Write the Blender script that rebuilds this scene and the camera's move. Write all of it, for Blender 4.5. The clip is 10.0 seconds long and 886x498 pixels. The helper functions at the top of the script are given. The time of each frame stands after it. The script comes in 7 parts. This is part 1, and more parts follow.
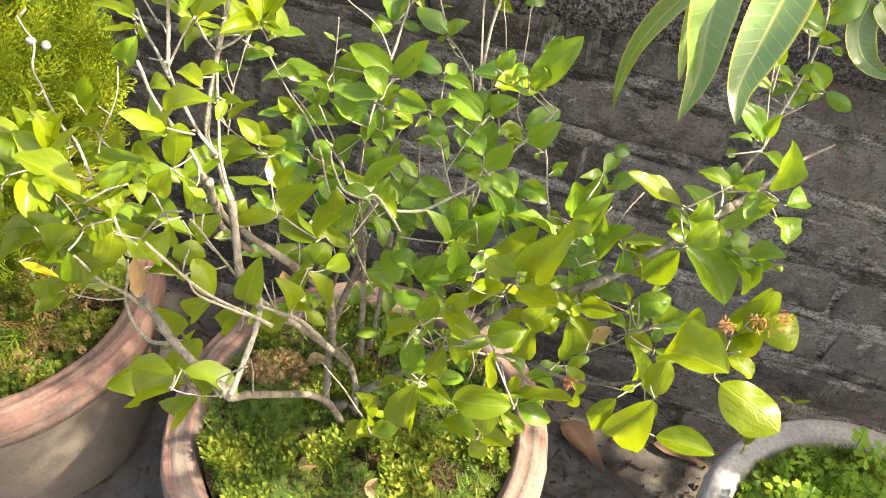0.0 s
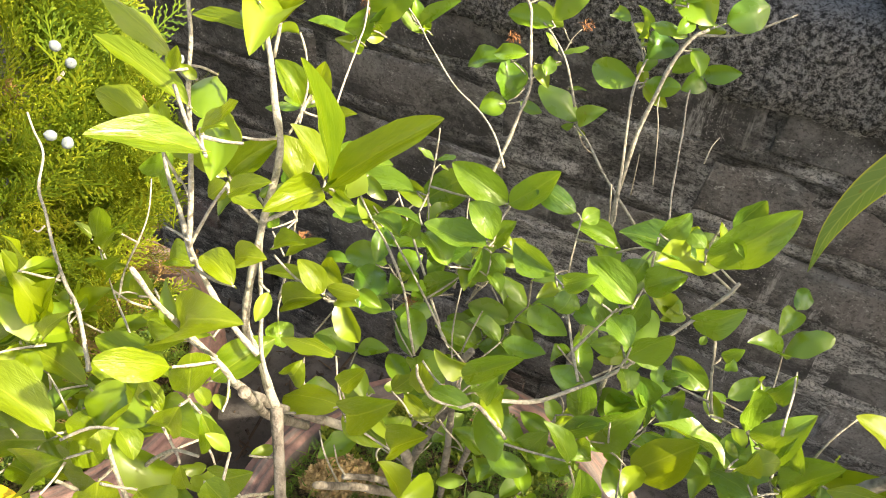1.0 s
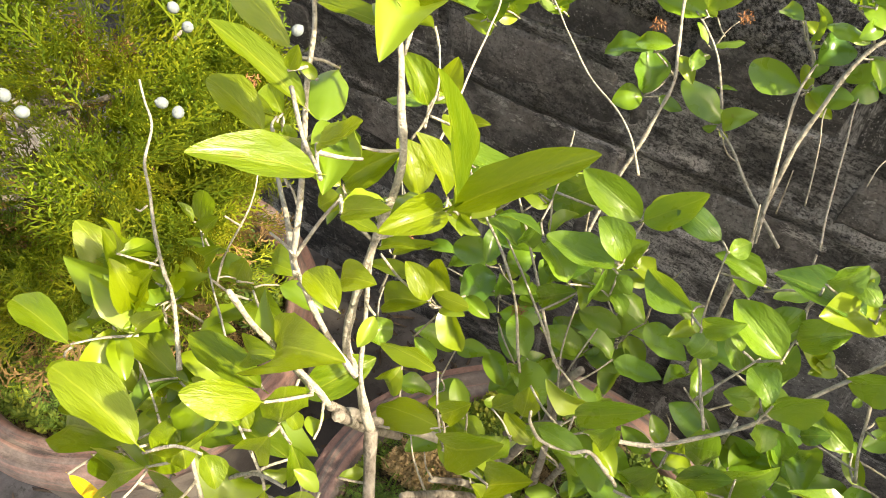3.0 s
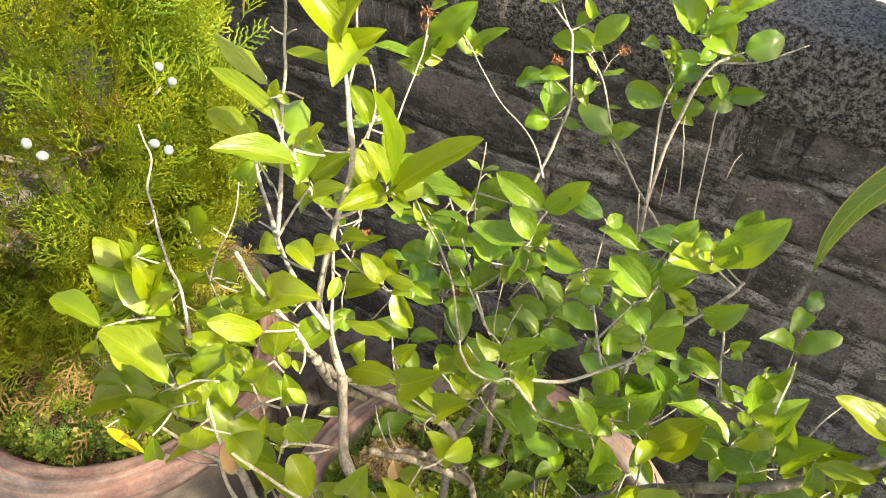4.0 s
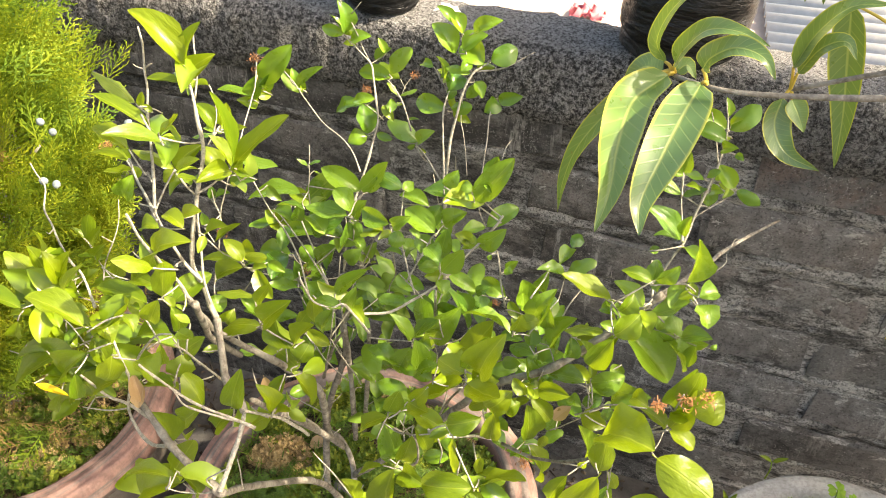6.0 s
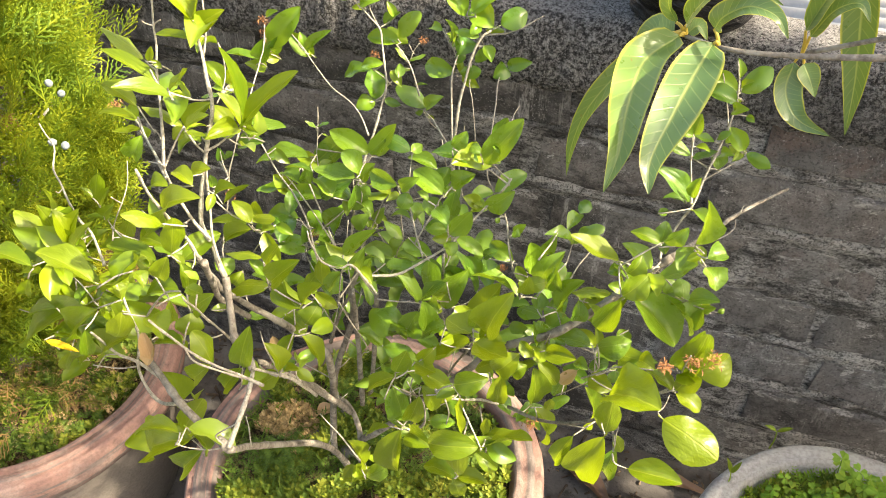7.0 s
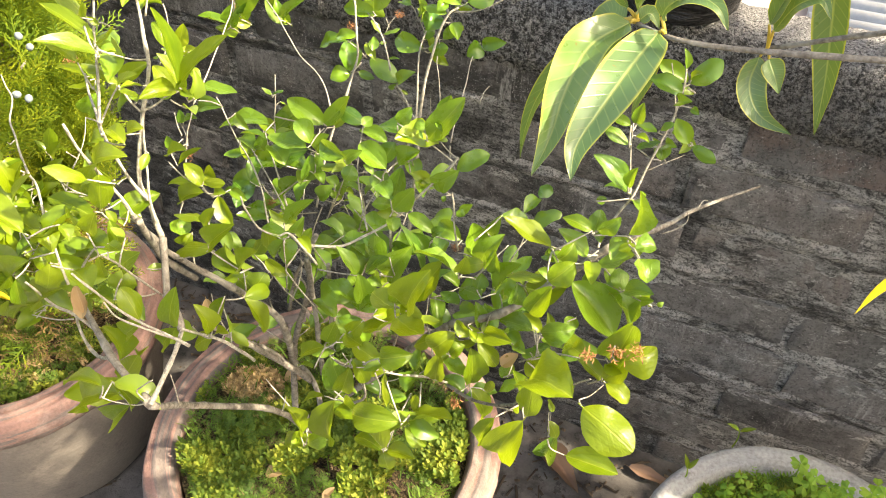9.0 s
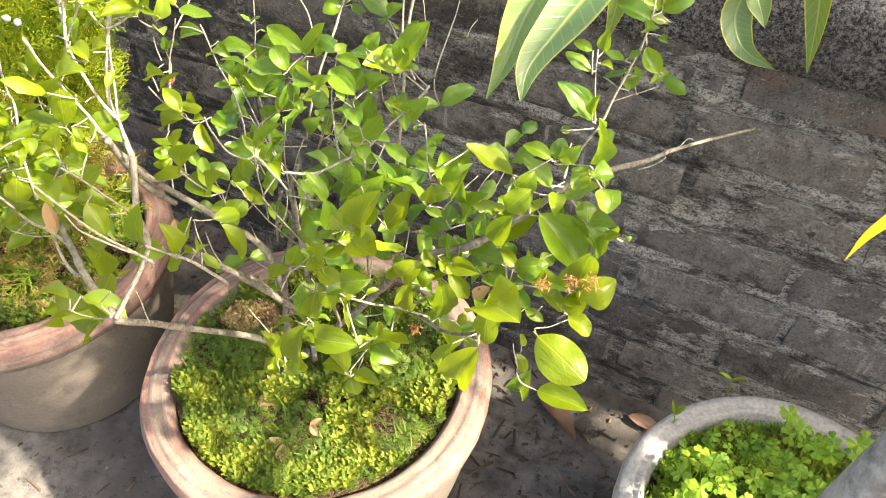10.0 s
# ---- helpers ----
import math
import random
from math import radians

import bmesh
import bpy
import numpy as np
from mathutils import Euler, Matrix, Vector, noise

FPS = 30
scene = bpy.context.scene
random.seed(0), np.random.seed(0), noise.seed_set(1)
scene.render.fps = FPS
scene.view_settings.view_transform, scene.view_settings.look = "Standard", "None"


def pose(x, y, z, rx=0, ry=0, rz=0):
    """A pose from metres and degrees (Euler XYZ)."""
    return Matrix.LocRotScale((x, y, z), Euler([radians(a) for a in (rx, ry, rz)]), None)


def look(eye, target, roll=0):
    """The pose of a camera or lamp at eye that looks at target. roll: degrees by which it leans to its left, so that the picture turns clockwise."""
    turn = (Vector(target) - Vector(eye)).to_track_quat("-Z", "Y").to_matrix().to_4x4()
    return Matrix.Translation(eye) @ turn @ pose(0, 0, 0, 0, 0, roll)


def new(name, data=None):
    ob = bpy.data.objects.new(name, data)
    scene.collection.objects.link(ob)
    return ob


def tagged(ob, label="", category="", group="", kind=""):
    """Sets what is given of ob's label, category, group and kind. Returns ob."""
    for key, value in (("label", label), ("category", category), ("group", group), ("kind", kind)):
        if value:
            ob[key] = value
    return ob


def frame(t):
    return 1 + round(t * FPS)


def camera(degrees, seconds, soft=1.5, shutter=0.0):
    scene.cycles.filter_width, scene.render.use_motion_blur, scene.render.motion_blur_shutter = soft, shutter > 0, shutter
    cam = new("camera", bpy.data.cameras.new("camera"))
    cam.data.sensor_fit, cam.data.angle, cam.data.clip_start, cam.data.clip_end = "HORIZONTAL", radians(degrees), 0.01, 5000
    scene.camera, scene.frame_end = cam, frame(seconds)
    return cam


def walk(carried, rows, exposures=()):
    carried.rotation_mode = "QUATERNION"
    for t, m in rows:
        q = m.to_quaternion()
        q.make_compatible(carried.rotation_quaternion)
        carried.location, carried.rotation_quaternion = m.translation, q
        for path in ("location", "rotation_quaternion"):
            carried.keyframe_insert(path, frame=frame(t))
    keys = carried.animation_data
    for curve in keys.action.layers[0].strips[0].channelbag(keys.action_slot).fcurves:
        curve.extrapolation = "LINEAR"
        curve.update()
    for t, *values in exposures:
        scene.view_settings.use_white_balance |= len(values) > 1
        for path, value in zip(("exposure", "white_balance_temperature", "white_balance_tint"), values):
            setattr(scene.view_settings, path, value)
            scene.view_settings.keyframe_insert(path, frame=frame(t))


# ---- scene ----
cam = camera(56.8, 10.0, 0.7)
PATH = [
    (0, (0.1734, 0.347, 1.1715), (-0.231, 1.722, -0.2234), 5.32),
    (0.5, (0.1158, 0.443, 1.1518), (-0.3885, 1.791, -0.2361), 4.12),
    (1, (0.0757, 0.539, 1.1396), (-0.5053, 1.808, -0.2937), 3.19),
    (1.5, (0.0457, 0.584, 1.101), (-0.5724, 1.774, -0.3823), 3.24),
    (2, (0.028, 0.613, 1.0836), (-0.6147, 1.736, -0.4419), 3.29),
    (2.2, (0.0292, 0.608, 1.0806), (-0.6329, 1.71, -0.4524), 3.04),
    (3.3, (0.0468, 0.56, 1.1493), (-0.7103, 1.66, -0.3392), 1.20),
    (3.5, (0.056, 0.545, 1.16), (-0.7019, 1.675, -0.3065), 0.85),
    (4, (0.1067, 0.49, 1.1902), (-0.5954, 1.706, -0.2337), 0.65),
    (4.5, (0.1706, 0.409, 1.2315), (-0.4586, 1.711, -0.1504), 0.34),
    (5, (0.212, 0.354, 1.2659), (-0.3546, 1.73, -0.0709), 0.16),
    (5.5, (0.2213, 0.334, 1.2747), (-0.2957, 1.771, -0.018), 0.14),
    (5.7, (0.2261, 0.333, 1.265), (-0.2744, 1.782, -0.0203), 0.15),
    (6.8, (0.2348, 0.322, 1.2437), (-0.2596, 1.738, -0.0803), 0.45),
    (7, (0.233, 0.321, 1.2415), (-0.265, 1.73, -0.0877), 0.36),
    (7.5, (0.2352, 0.318, 1.2387), (-0.2823, 1.713, -0.0971), 0.35),
    (8, (0.2396, 0.316, 1.247), (-0.2914, 1.711, -0.0838), 1.21),
    (8.5, (0.2438, 0.335, 1.2444), (-0.3027, 1.718, -0.0928), 1.90),
    (9, (0.3062, 0.348, 1.2414), (-0.2478, 1.698, -0.1265), 2.16),
    (9.5, (0.3616, 0.38, 1.2137), (-0.1881, 1.688, -0.1959), 2.09),
    (10, (0.3748, 0.359, 1.2248), (-0.2447, 1.601, -0.2155), 0.81),
]
EXPOSURES = [(0.0, 2.70, 7750, 9), (1.0, 2.60, 7850, 9), (2.0, 2.43, 7950, 9), (3.5, 2.51, 7950, 9), (5.0, 2.61, 7800, 9), (7.0, 2.67, 7700, 9), (9.0, 2.74, 7700, 9), (10.0, 2.83, 7550, 9)]
walk(cam, [(t, look(eye, target, roll)) for t, eye, target, roll in PATH], EXPOSURES)

# ---- light: sun along the parapet from the right, open sky ----
SUN_TO = Vector((0.70, 0.035, 0.69)).normalized()
world = bpy.data.worlds.new("sky")
scene.world = world
world.use_nodes = True
wn = world.node_tree.nodes
sky = wn.new("ShaderNodeTexSky")
sky.sky_type = "NISHITA"
sky.sun_disc = False
sky.sun_elevation = math.asin(SUN_TO.z)
sky.sun_rotation = math.atan2(SUN_TO.x, SUN_TO.y)
sky.dust_density = 4.0
sky.ozone_density = 0.6
wn["Background"].inputs["Strength"].default_value = 0.095
world.node_tree.links.new(sky.outputs[0], wn["Background"].inputs["Color"])
sun = new("sun", bpy.data.lights.new("sun", "SUN"))
sun.data.energy = 3.0
sun.data.angle = radians(1.5)
sun.data.color = (1.0, 0.93, 0.80)
sun.matrix_world = look(SUN_TO * 10, (0, 0, 0))

rng = random.Random(7)
COURSE = 0.0954  # height of one brick course with its joint


# ---- materials ----
class Nodes:
    """A small wrapper to write node materials in few lines."""

    def __init__(self, name):
        self.mat = bpy.data.materials.new(name)
        self.mat.use_nodes = True
        self.t = self.mat.node_tree
        self.bsdf = self.t.nodes["Principled BSDF"]
        self.out = self.t.nodes["Material Output"]

    def n(self, kind, inputs=None, **props):
        node = self.t.nodes.new("ShaderNode" + kind)
        if "operation" in props:
            node.operation = props["operation"]
        if "use_clamp" in props:
            node.use_clamp = props["use_clamp"]
        if "data_type" in props:
            node.data_type = props["data_type"]
        if "blend_type" in props:
            node.blend_type = props["blend_type"]
        for k, v in (inputs or {}).items():
            self.put(node.inputs[k], v)
        return node

    def put(self, socket, v):
        if isinstance(v, bpy.types.NodeSocket):
            self.t.links.new(v, socket)
        elif isinstance(v, bpy.types.Node):
            self.t.links.new(v.outputs[0], socket)
        elif isinstance(v, tuple) and len(v) == 3 and socket.type == "RGBA":
            socket.default_value = (*v, 1)
        else:
            socket.default_value = v

    def coords(self, which="Object"):
        return self.n("TexCoord").outputs[which]

    def where(self):
        return self.n("NewGeometry").outputs["Position"]

    def noise(self, vec, scale, detail=4, rough=0.6, stretch=None):
        if stretch:
            vec = self.n("Mapping", {"Vector": vec, "Scale": stretch})
        return self.n("TexNoise", {"Vector": vec, "Scale": scale, "Detail": detail, "Roughness": rough}).outputs["Fac"]

    def ramp(self, fac, *stops):
        node = self.n("ValToRGB", {"Fac": fac})
        el = node.color_ramp.elements
        while len(el) < len(stops):
            el.new(0.5)
        for e, (p, c) in zip(el, stops):
            e.position = p
            e.color = (*c, 1) if isinstance(c, tuple) else (c, c, c, 1)
        return node.outputs["Color"]

    def mix(self, fac, a, b, how="MIX"):
        node = self.n("Mix", data_type="RGBA", blend_type=how)
        self.put(node.inputs["Factor"], fac)
        self.put(node.inputs[6], a)
        self.put(node.inputs[7], b)
        return node.outputs[2]

    def calc(self, op, a, b=0.0, clamp=False):
        node = self.n("Math", operation=op, use_clamp=clamp)
        self.put(node.inputs[0], a)
        self.put(node.inputs[1], b)
        return node.outputs[0]

    def bump(self, height, strength=0.4, distance=0.003, normal=None):
        node = self.n("Bump", {"Height": height, "Strength": strength, "Distance": distance})
        if normal:
            self.put(node.inputs["Normal"], normal)
        return node.outputs["Normal"]

    def done(self, color, rough=0.8, normal=None, spec=0.5, shine=None, amount=0.4):
        self.put(self.bsdf.inputs["Base Color"], color)
        self.put(self.bsdf.inputs["Roughness"], rough)
        self.put(self.bsdf.inputs["Specular IOR Level"], spec)
        if normal:
            self.put(self.bsdf.inputs["Normal"], normal)
        if shine is not None:
            tr = self.n("BsdfTranslucent", {"Color": shine})
            mx = self.n("MixShader", {0: amount, 1: self.bsdf.outputs[0], 2: tr.outputs[0]})
            self.put(self.out.inputs["Surface"], mx.outputs[0])
        return self.mat


def mat_leaf(name, young, old, vein, amount=0.42, rough=0.33, vein_n=9.0, spots=0.5, joined=False, gloss=0.38, rim=None, ribbed=0.55):
    m = Nodes(name)
    co = m.coords()
    rnd = m.n("NewGeometry").outputs["Random Per Island"] if joined else m.n("ObjectInfo").outputs["Random"]
    sep = m.n("SeparateXYZ", {"Vector": co})
    ax, run = m.calc("ABSOLUTE", sep.outputs[0]), sep.outputs[1]
    if rim:
        edge, along = m.n("Attribute"), m.n("Attribute")
        edge.attribute_name, along.attribute_name = "margin", "along"
        ax, run = edge.outputs["Fac"], along.outputs["Fac"]
    base = m.ramp(rnd, (0.0, old), (0.35, tuple((a + b) / 2 for a, b in zip(old, young))), (1.0, young))
    mott = m.noise(co, 3.2, 3)
    base = m.mix(m.ramp(mott, (0.35, 0.0), (0.68, 0.42)), base, young)
    rib = m.ramp(ax, (0.02, 1.0), (0.10 if rim else 0.05, 0.0))
    side = m.calc("SINE", m.calc("MULTIPLY", m.calc("SUBTRACT", run, m.calc("MULTIPLY", ax, 0.10 if rim else 0.55)), vein_n * 6.283))
    side = m.calc("MULTIPLY", m.ramp(side, (0.84, 0.0), (1.0, 1.0)), 0.22 if rim else 0.10)
    veins = m.calc("MAXIMUM", m.calc("MULTIPLY", rib, 0.7), side)
    col = m.mix(m.calc("MULTIPLY", veins, ribbed), base, vein)
    if rim:
        col = m.mix(m.ramp(edge.outputs["Fac"], (0.86, 0.0), (0.97, 0.75)), col, rim)
    sp = m.noise(m.where(), 130, 2)
    col = m.mix(m.calc("MULTIPLY", m.ramp(sp, (0.70, 0.0), (0.76, 1.0)), spots), col, (0.16, 0.10, 0.02))
    h = m.calc("ADD", m.calc("MULTIPLY", veins, -0.7), m.calc("MULTIPLY", m.noise(co, 4, 3), 1.6))
    nor = m.bump(h, 0.45, 0.0020)
    shine = m.mix(0.35, col, (0.46, 0.56, 0.02))
    r = m.ramp(m.noise(m.where(), 60, 3), (0.3, rough - 0.06), (0.7, rough + 0.14))
    m.bsdf.inputs["Coat Weight"].default_value = gloss
    m.bsdf.inputs["Coat Roughness"].default_value = 0.22
    return m.done(col, r, nor, 0.45, shine, amount)


def mat_bark(name, light, dark, scale=160):
    m = Nodes(name)
    co = m.where()
    a = m.noise(co, scale, 5, 0.65)
    b = m.noise(co, scale * 0.22, 3)
    col = m.mix(m.ramp(a, (0.32, 0.0), (0.68, 1.0)), dark, light)
    col = m.mix(m.ramp(b, (0.52, 0.0), (0.62, 0.5)), col, (0.30, 0.29, 0.25))
    return m.done(col, 0.9, m.bump(a, 1.0, 0.003), 0.2)


def mat_clay(name, pink, grey, pale, ring=True):
    m = Nodes(name)
    co = m.where()
    ob = m.coords()
    sep = m.n("SeparateXYZ", {"Vector": ob})
    rad = m.n("VectorMath", {0: m.n("CombineXYZ", {0: sep.outputs[0], 1: sep.outputs[1]}).outputs[0]}, operation="LENGTH").outputs["Value"]
    # bands left by the potter's wheel, and lime and soil wiped over them
    band = m.noise(m.n("CombineXYZ", {0: m.calc("MULTIPLY", rad, 9.0), 1: m.calc("MULTIPLY", sep.outputs[2], 5.0), 2: m.calc("MULTIPLY", sep.outputs[0], 0.5)}).outputs[0], 9, 4, 0.7)
    patch = m.noise(co, 9, 6, 0.7)
    fine = m.noise(co, 210, 3)
    col = m.mix(m.ramp(band, (0.46, 0.0), (0.53, 1.0)), grey, pink) if ring else m.mix(m.ramp(patch, (0.35, 0.0), (0.65, 1.0)), grey, pink)
    col = m.mix(m.ramp(patch, (0.52, 0.0), (0.70, 0.7)), col, pale)
    col = m.mix(m.ramp(m.noise(co, 21, 5, 0.75), (0.56, 0.0), (0.72, 0.7)), col, (0.07, 0.06, 0.055))
    col = m.mix(m.calc("MULTIPLY", m.ramp(fine, (0.35, 1.0), (0.6, 0.0)), 0.3), col, (0.08, 0.065, 0.055))
    nor = m.bump(m.calc("ADD", m.calc("MULTIPLY", fine, 0.5), m.calc("MULTIPLY", band, 0.9)), 0.6, 0.003)
    return m.done(col, 0.88, nor, 0.25)


def mat_old_brick(name, red=0.25):
    """Brick under sooty, limy and old mortar smears, its upper edge painted lit, its lower edge shaded."""
    m = Nodes(name)
    co = m.where()
    rnd = m.n("ObjectInfo").outputs["Random"]
    fine = m.noise(co, 260, 6, 0.8)
    mid = m.noise(co, 55, 9, 0.78)
    soft = m.noise(co, 14, 6, 0.7)
    high = m.calc("MULTIPLY", m.n("SeparateXYZ", {"Vector": m.coords()}).outputs[2], 1 / COURSE)
    body = m.mix(rnd, (0.170, 0.165, 0.160), (0.345, 0.337, 0.328))
    col = m.mix(m.ramp(mid, (0.40, 0.55), (0.58, 0.0)), body, (0.060, 0.057, 0.054))
    col = m.mix(m.ramp(soft, (0.46, 0.0), (0.64, 0.55)), col, (0.30, 0.288, 0.275))
    tint = m.calc("MULTIPLY", m.ramp(rnd, (0.35, 0.25 if red < 0.5 else 0.55), (0.95, 1.0)), m.ramp(m.noise(co, 13, 5, 0.7), (0.40, 0.0), (0.54, red)))
    col = m.mix(tint, col, (0.23, 0.140, 0.115))
    # sooty patches, with shade painted in towards each brick's lower edge
    soot_dark = m.calc("SUBTRACT", m.noise(co, 13, 8, 0.78, (0.7, 1.0, 1.0)), m.calc("MULTIPLY", high, 0.12))
    soot_dark = m.calc("ADD", m.calc("SUBTRACT", soot_dark, 0.06), m.ramp(m.n("SeparateXYZ", {"Vector": co}).outputs[0], (0.10, 0.13), (0.50, 0.0)))  # darker towards lower x
    col = m.mix(m.ramp(soot_dark, (0.51, 0.0), (0.64, 0.85)), col, (0.050, 0.049, 0.047))
    # limy patches, with skylight painted in as a paler upper edge
    lime_lit = m.calc("ADD", m.noise(co, 42, 10, 0.85, (0.45, 1.0, 1.2)), m.calc("MULTIPLY", high, 0.16))
    lime_lit = m.ramp(lime_lit, (0.585, 0.0), (0.635, 0.95))
    streak = m.calc("MULTIPLY", m.ramp(m.noise(co, 40, 6, 0.75, (1.0, 1.0, 0.15)), (0.54, 0.0), (0.62, 0.8)), m.ramp(m.noise(co, 5, 3), (0.50, 0.0), (0.62, 1.0)))
    col = m.mix(m.calc("MAXIMUM", lime_lit, streak), col, (0.54, 0.52, 0.495))
    speck = m.calc("MULTIPLY", m.ramp(m.noise(co, 330, 3, 0.7), (0.60, 0.0), (0.66, 0.8)), m.ramp(m.noise(co, 20, 4), (0.42, 0.0), (0.60, 1.0)))
    col = m.mix(speck, col, (0.58, 0.56, 0.53))
    col = m.mix(m.calc("MULTIPLY", m.ramp(fine, (0.40, 1.0), (0.48, 0.0)), 0.6), col, (0.030, 0.029, 0.028))
    nor = m.bump(m.calc("ADD", m.calc("MULTIPLY", fine, 1.2), m.calc("MULTIPLY", mid, 2.0)), 1.0, 0.006)
    return m.done(col, 0.93, nor, 0.2)


def mat_lime_mortar(name):
    """Crumbling limy mortar: pale where fresh, black in sooty patches, darker overall towards lower x."""
    m = Nodes(name)
    co = m.where()
    fine = m.noise(co, 290, 5, 0.8)
    mid = m.noise(co, 60, 9, 0.82, (0.5, 1.0, 1.2))
    col = m.mix(m.ramp(mid, (0.40, 0.0), (0.56, 1.0)), (0.10, 0.097, 0.094), (0.62, 0.605, 0.585))
    # the ramp darkens the mortar towards lower x
    soot_dark = m.calc("ADD", m.noise(co, 9, 8, 0.75, (0.6, 1.0, 1.2)), m.ramp(m.n("SeparateXYZ", {"Vector": co}).outputs[0], (0.05, 0.10), (0.45, 0.0)))
    col = m.mix(m.ramp(soot_dark, (0.51, 0.0), (0.64, 0.8)), col, (0.050, 0.048, 0.046))
    col = m.mix(m.calc("MULTIPLY", m.ramp(fine, (0.42, 1.0), (0.50, 0.0)), 0.75), col, (0.028, 0.027, 0.026))
    nor = m.bump(m.calc("ADD", m.calc("MULTIPLY", fine, 1.4), m.calc("MULTIPLY", mid, 2.4)), 1.0, 0.008)
    return m.done(col, 0.95, nor, 0.15)


def mat_rough_cement(name, dark, light, blot):
    m = Nodes(name)
    co = m.where()
    fine = m.noise(co, 270, 5, 0.8)
    mid = m.noise(co, 150, 6, 0.8)
    big = m.noise(co, 6, 4)
    col = m.mix(m.ramp(mid, (0.43, 0.0), (0.57, 1.0)), dark, light)
    col = m.mix(m.ramp(big, (0.42, 0.0), (0.68, 0.55)), col, blot)
    grit = m.n("TexVoronoi", {"Vector": co, "Scale": 330.0}).outputs["Distance"]
    col = m.mix(m.calc("MULTIPLY", m.ramp(grit, (0.0, 1.0), (0.32, 0.0)), 0.5), col, light)
    col = m.mix(m.calc("MULTIPLY", m.ramp(fine, (0.42, 1.0), (0.50, 0.0)), 0.8), col, (0.016, 0.015, 0.015))
    nor = m.bump(m.calc("ADD", fine, m.calc("ADD", mid, m.calc("MULTIPLY", grit, -0.8))), 1.0, 0.011)
    return m.done(col, 0.95, nor, 0.15)


def mat_floor():
    m = Nodes("stained_terrace_cement")
    co = m.where()
    fine = m.noise(co, 230, 5, 0.7)
    mid = m.noise(co, 17, 6, 0.7)
    big = m.noise(co, 3.6, 4)
    col = m.mix(m.ramp(mid, (0.36, 0.0), (0.64, 1.0)), (0.065, 0.060, 0.057), (0.19, 0.178, 0.168))
    col = m.mix(m.ramp(big, (0.42, 0.0), (0.60, 0.8)), col, (0.065, 0.057, 0.052))
    col = m.mix(m.ramp(m.noise(co, 48, 6, 0.75), (0.55, 0.0), (0.62, 0.8)), col, (0.045, 0.043, 0.038))
    return m.done(col, 0.9, m.bump(m.calc("ADD", fine, m.calc("MULTIPLY", mid, 1.2)), 0.6, 0.003), 0.25)


def mat_tint(name, stops, rough=0.6, amount=0.3, spec=0.35, space=40):
    """Small leaves and mosses: colour differs from blade to blade and from patch to patch."""
    m = Nodes(name)
    rnd = m.n("NewGeometry").outputs["Random Per Island"]
    patch = m.noise(m.where(), space, 3)
    fac = m.calc("ADD", m.calc("MULTIPLY", rnd, 0.34), m.calc("MULTIPLY", m.calc("SUBTRACT", patch, 0.24), 1.2), clamp=True)
    col = m.ramp(fac, *stops)
    shine = m.mix(0.3, col, (0.4, 0.5, 0.03))
    return m.done(col, rough, None, spec, shine, amount)


def mat_plain(name, color, rough=0.7, scale=60, spread=0.25, bump=0.3, spec=0.4, metal=0.0):
    m = Nodes(name)
    co = m.where()
    a = m.noise(co, scale, 5, 0.65)
    b = m.noise(co, scale * 0.15, 3)
    lo = tuple(c * (1 - spread) for c in color)
    hi = tuple(min(1, c * (1 + spread)) for c in color)
    col = m.mix(m.ramp(m.calc("ADD", m.calc("MULTIPLY", a, 0.6), m.calc("MULTIPLY", b, 0.4)), (0.35, 0.0), (0.65, 1.0)), lo, hi)
    m.bsdf.inputs["Metallic"].default_value = metal
    return m.done(col, rough, m.bump(a, bump, 0.002), spec)


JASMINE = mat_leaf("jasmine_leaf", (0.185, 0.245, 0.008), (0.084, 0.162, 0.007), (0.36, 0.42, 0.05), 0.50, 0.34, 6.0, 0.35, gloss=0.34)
# darker copies of the jasmine leaf: shade inside the bush put into the colour
JASMINE_SHADED = mat_leaf("shaded_jasmine_leaf", (0.148, 0.255, 0.018), (0.046, 0.125, 0.016), (0.25, 0.35, 0.05), 0.38, 0.27, 6.0, 0.35, gloss=0.34)
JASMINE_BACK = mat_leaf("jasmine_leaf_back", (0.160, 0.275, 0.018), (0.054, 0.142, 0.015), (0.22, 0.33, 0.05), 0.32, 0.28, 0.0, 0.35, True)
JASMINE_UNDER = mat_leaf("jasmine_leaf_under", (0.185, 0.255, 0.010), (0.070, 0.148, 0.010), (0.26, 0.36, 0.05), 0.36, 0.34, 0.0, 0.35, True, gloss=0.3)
MANGO = mat_leaf("mango_leaf", (0.108, 0.186, 0.042), (0.062, 0.128, 0.042), (0.36, 0.40, 0.11), 0.22, 0.32, 15.0, 0.7, gloss=0.40, rim=(0.50, 0.46, 0.05), ribbed=0.8)
YELLOWED = mat_leaf("yellowed_leaf", (0.75, 0.50, 0.015), (0.62, 0.40, 0.012), (0.70, 0.55, 0.08), 0.4, 0.45, 12.0, 0.8)
DEAD = mat_leaf("dry_brown_leaf", (0.20, 0.120, 0.082), (0.13, 0.075, 0.052), (0.16, 0.10, 0.06), 0.12, 0.7, 12.0, 0.8)
DRY_LIGHT = mat_leaf("dry_buff_leaf", (0.45, 0.30, 0.17), (0.34, 0.20, 0.10), (0.5, 0.38, 0.22), 0.3, 0.75, 8.0, 0.8)
FLOWER_DRY = mat_plain("withered_petal", (0.22, 0.095, 0.035), 0.9, 300, 0.6)
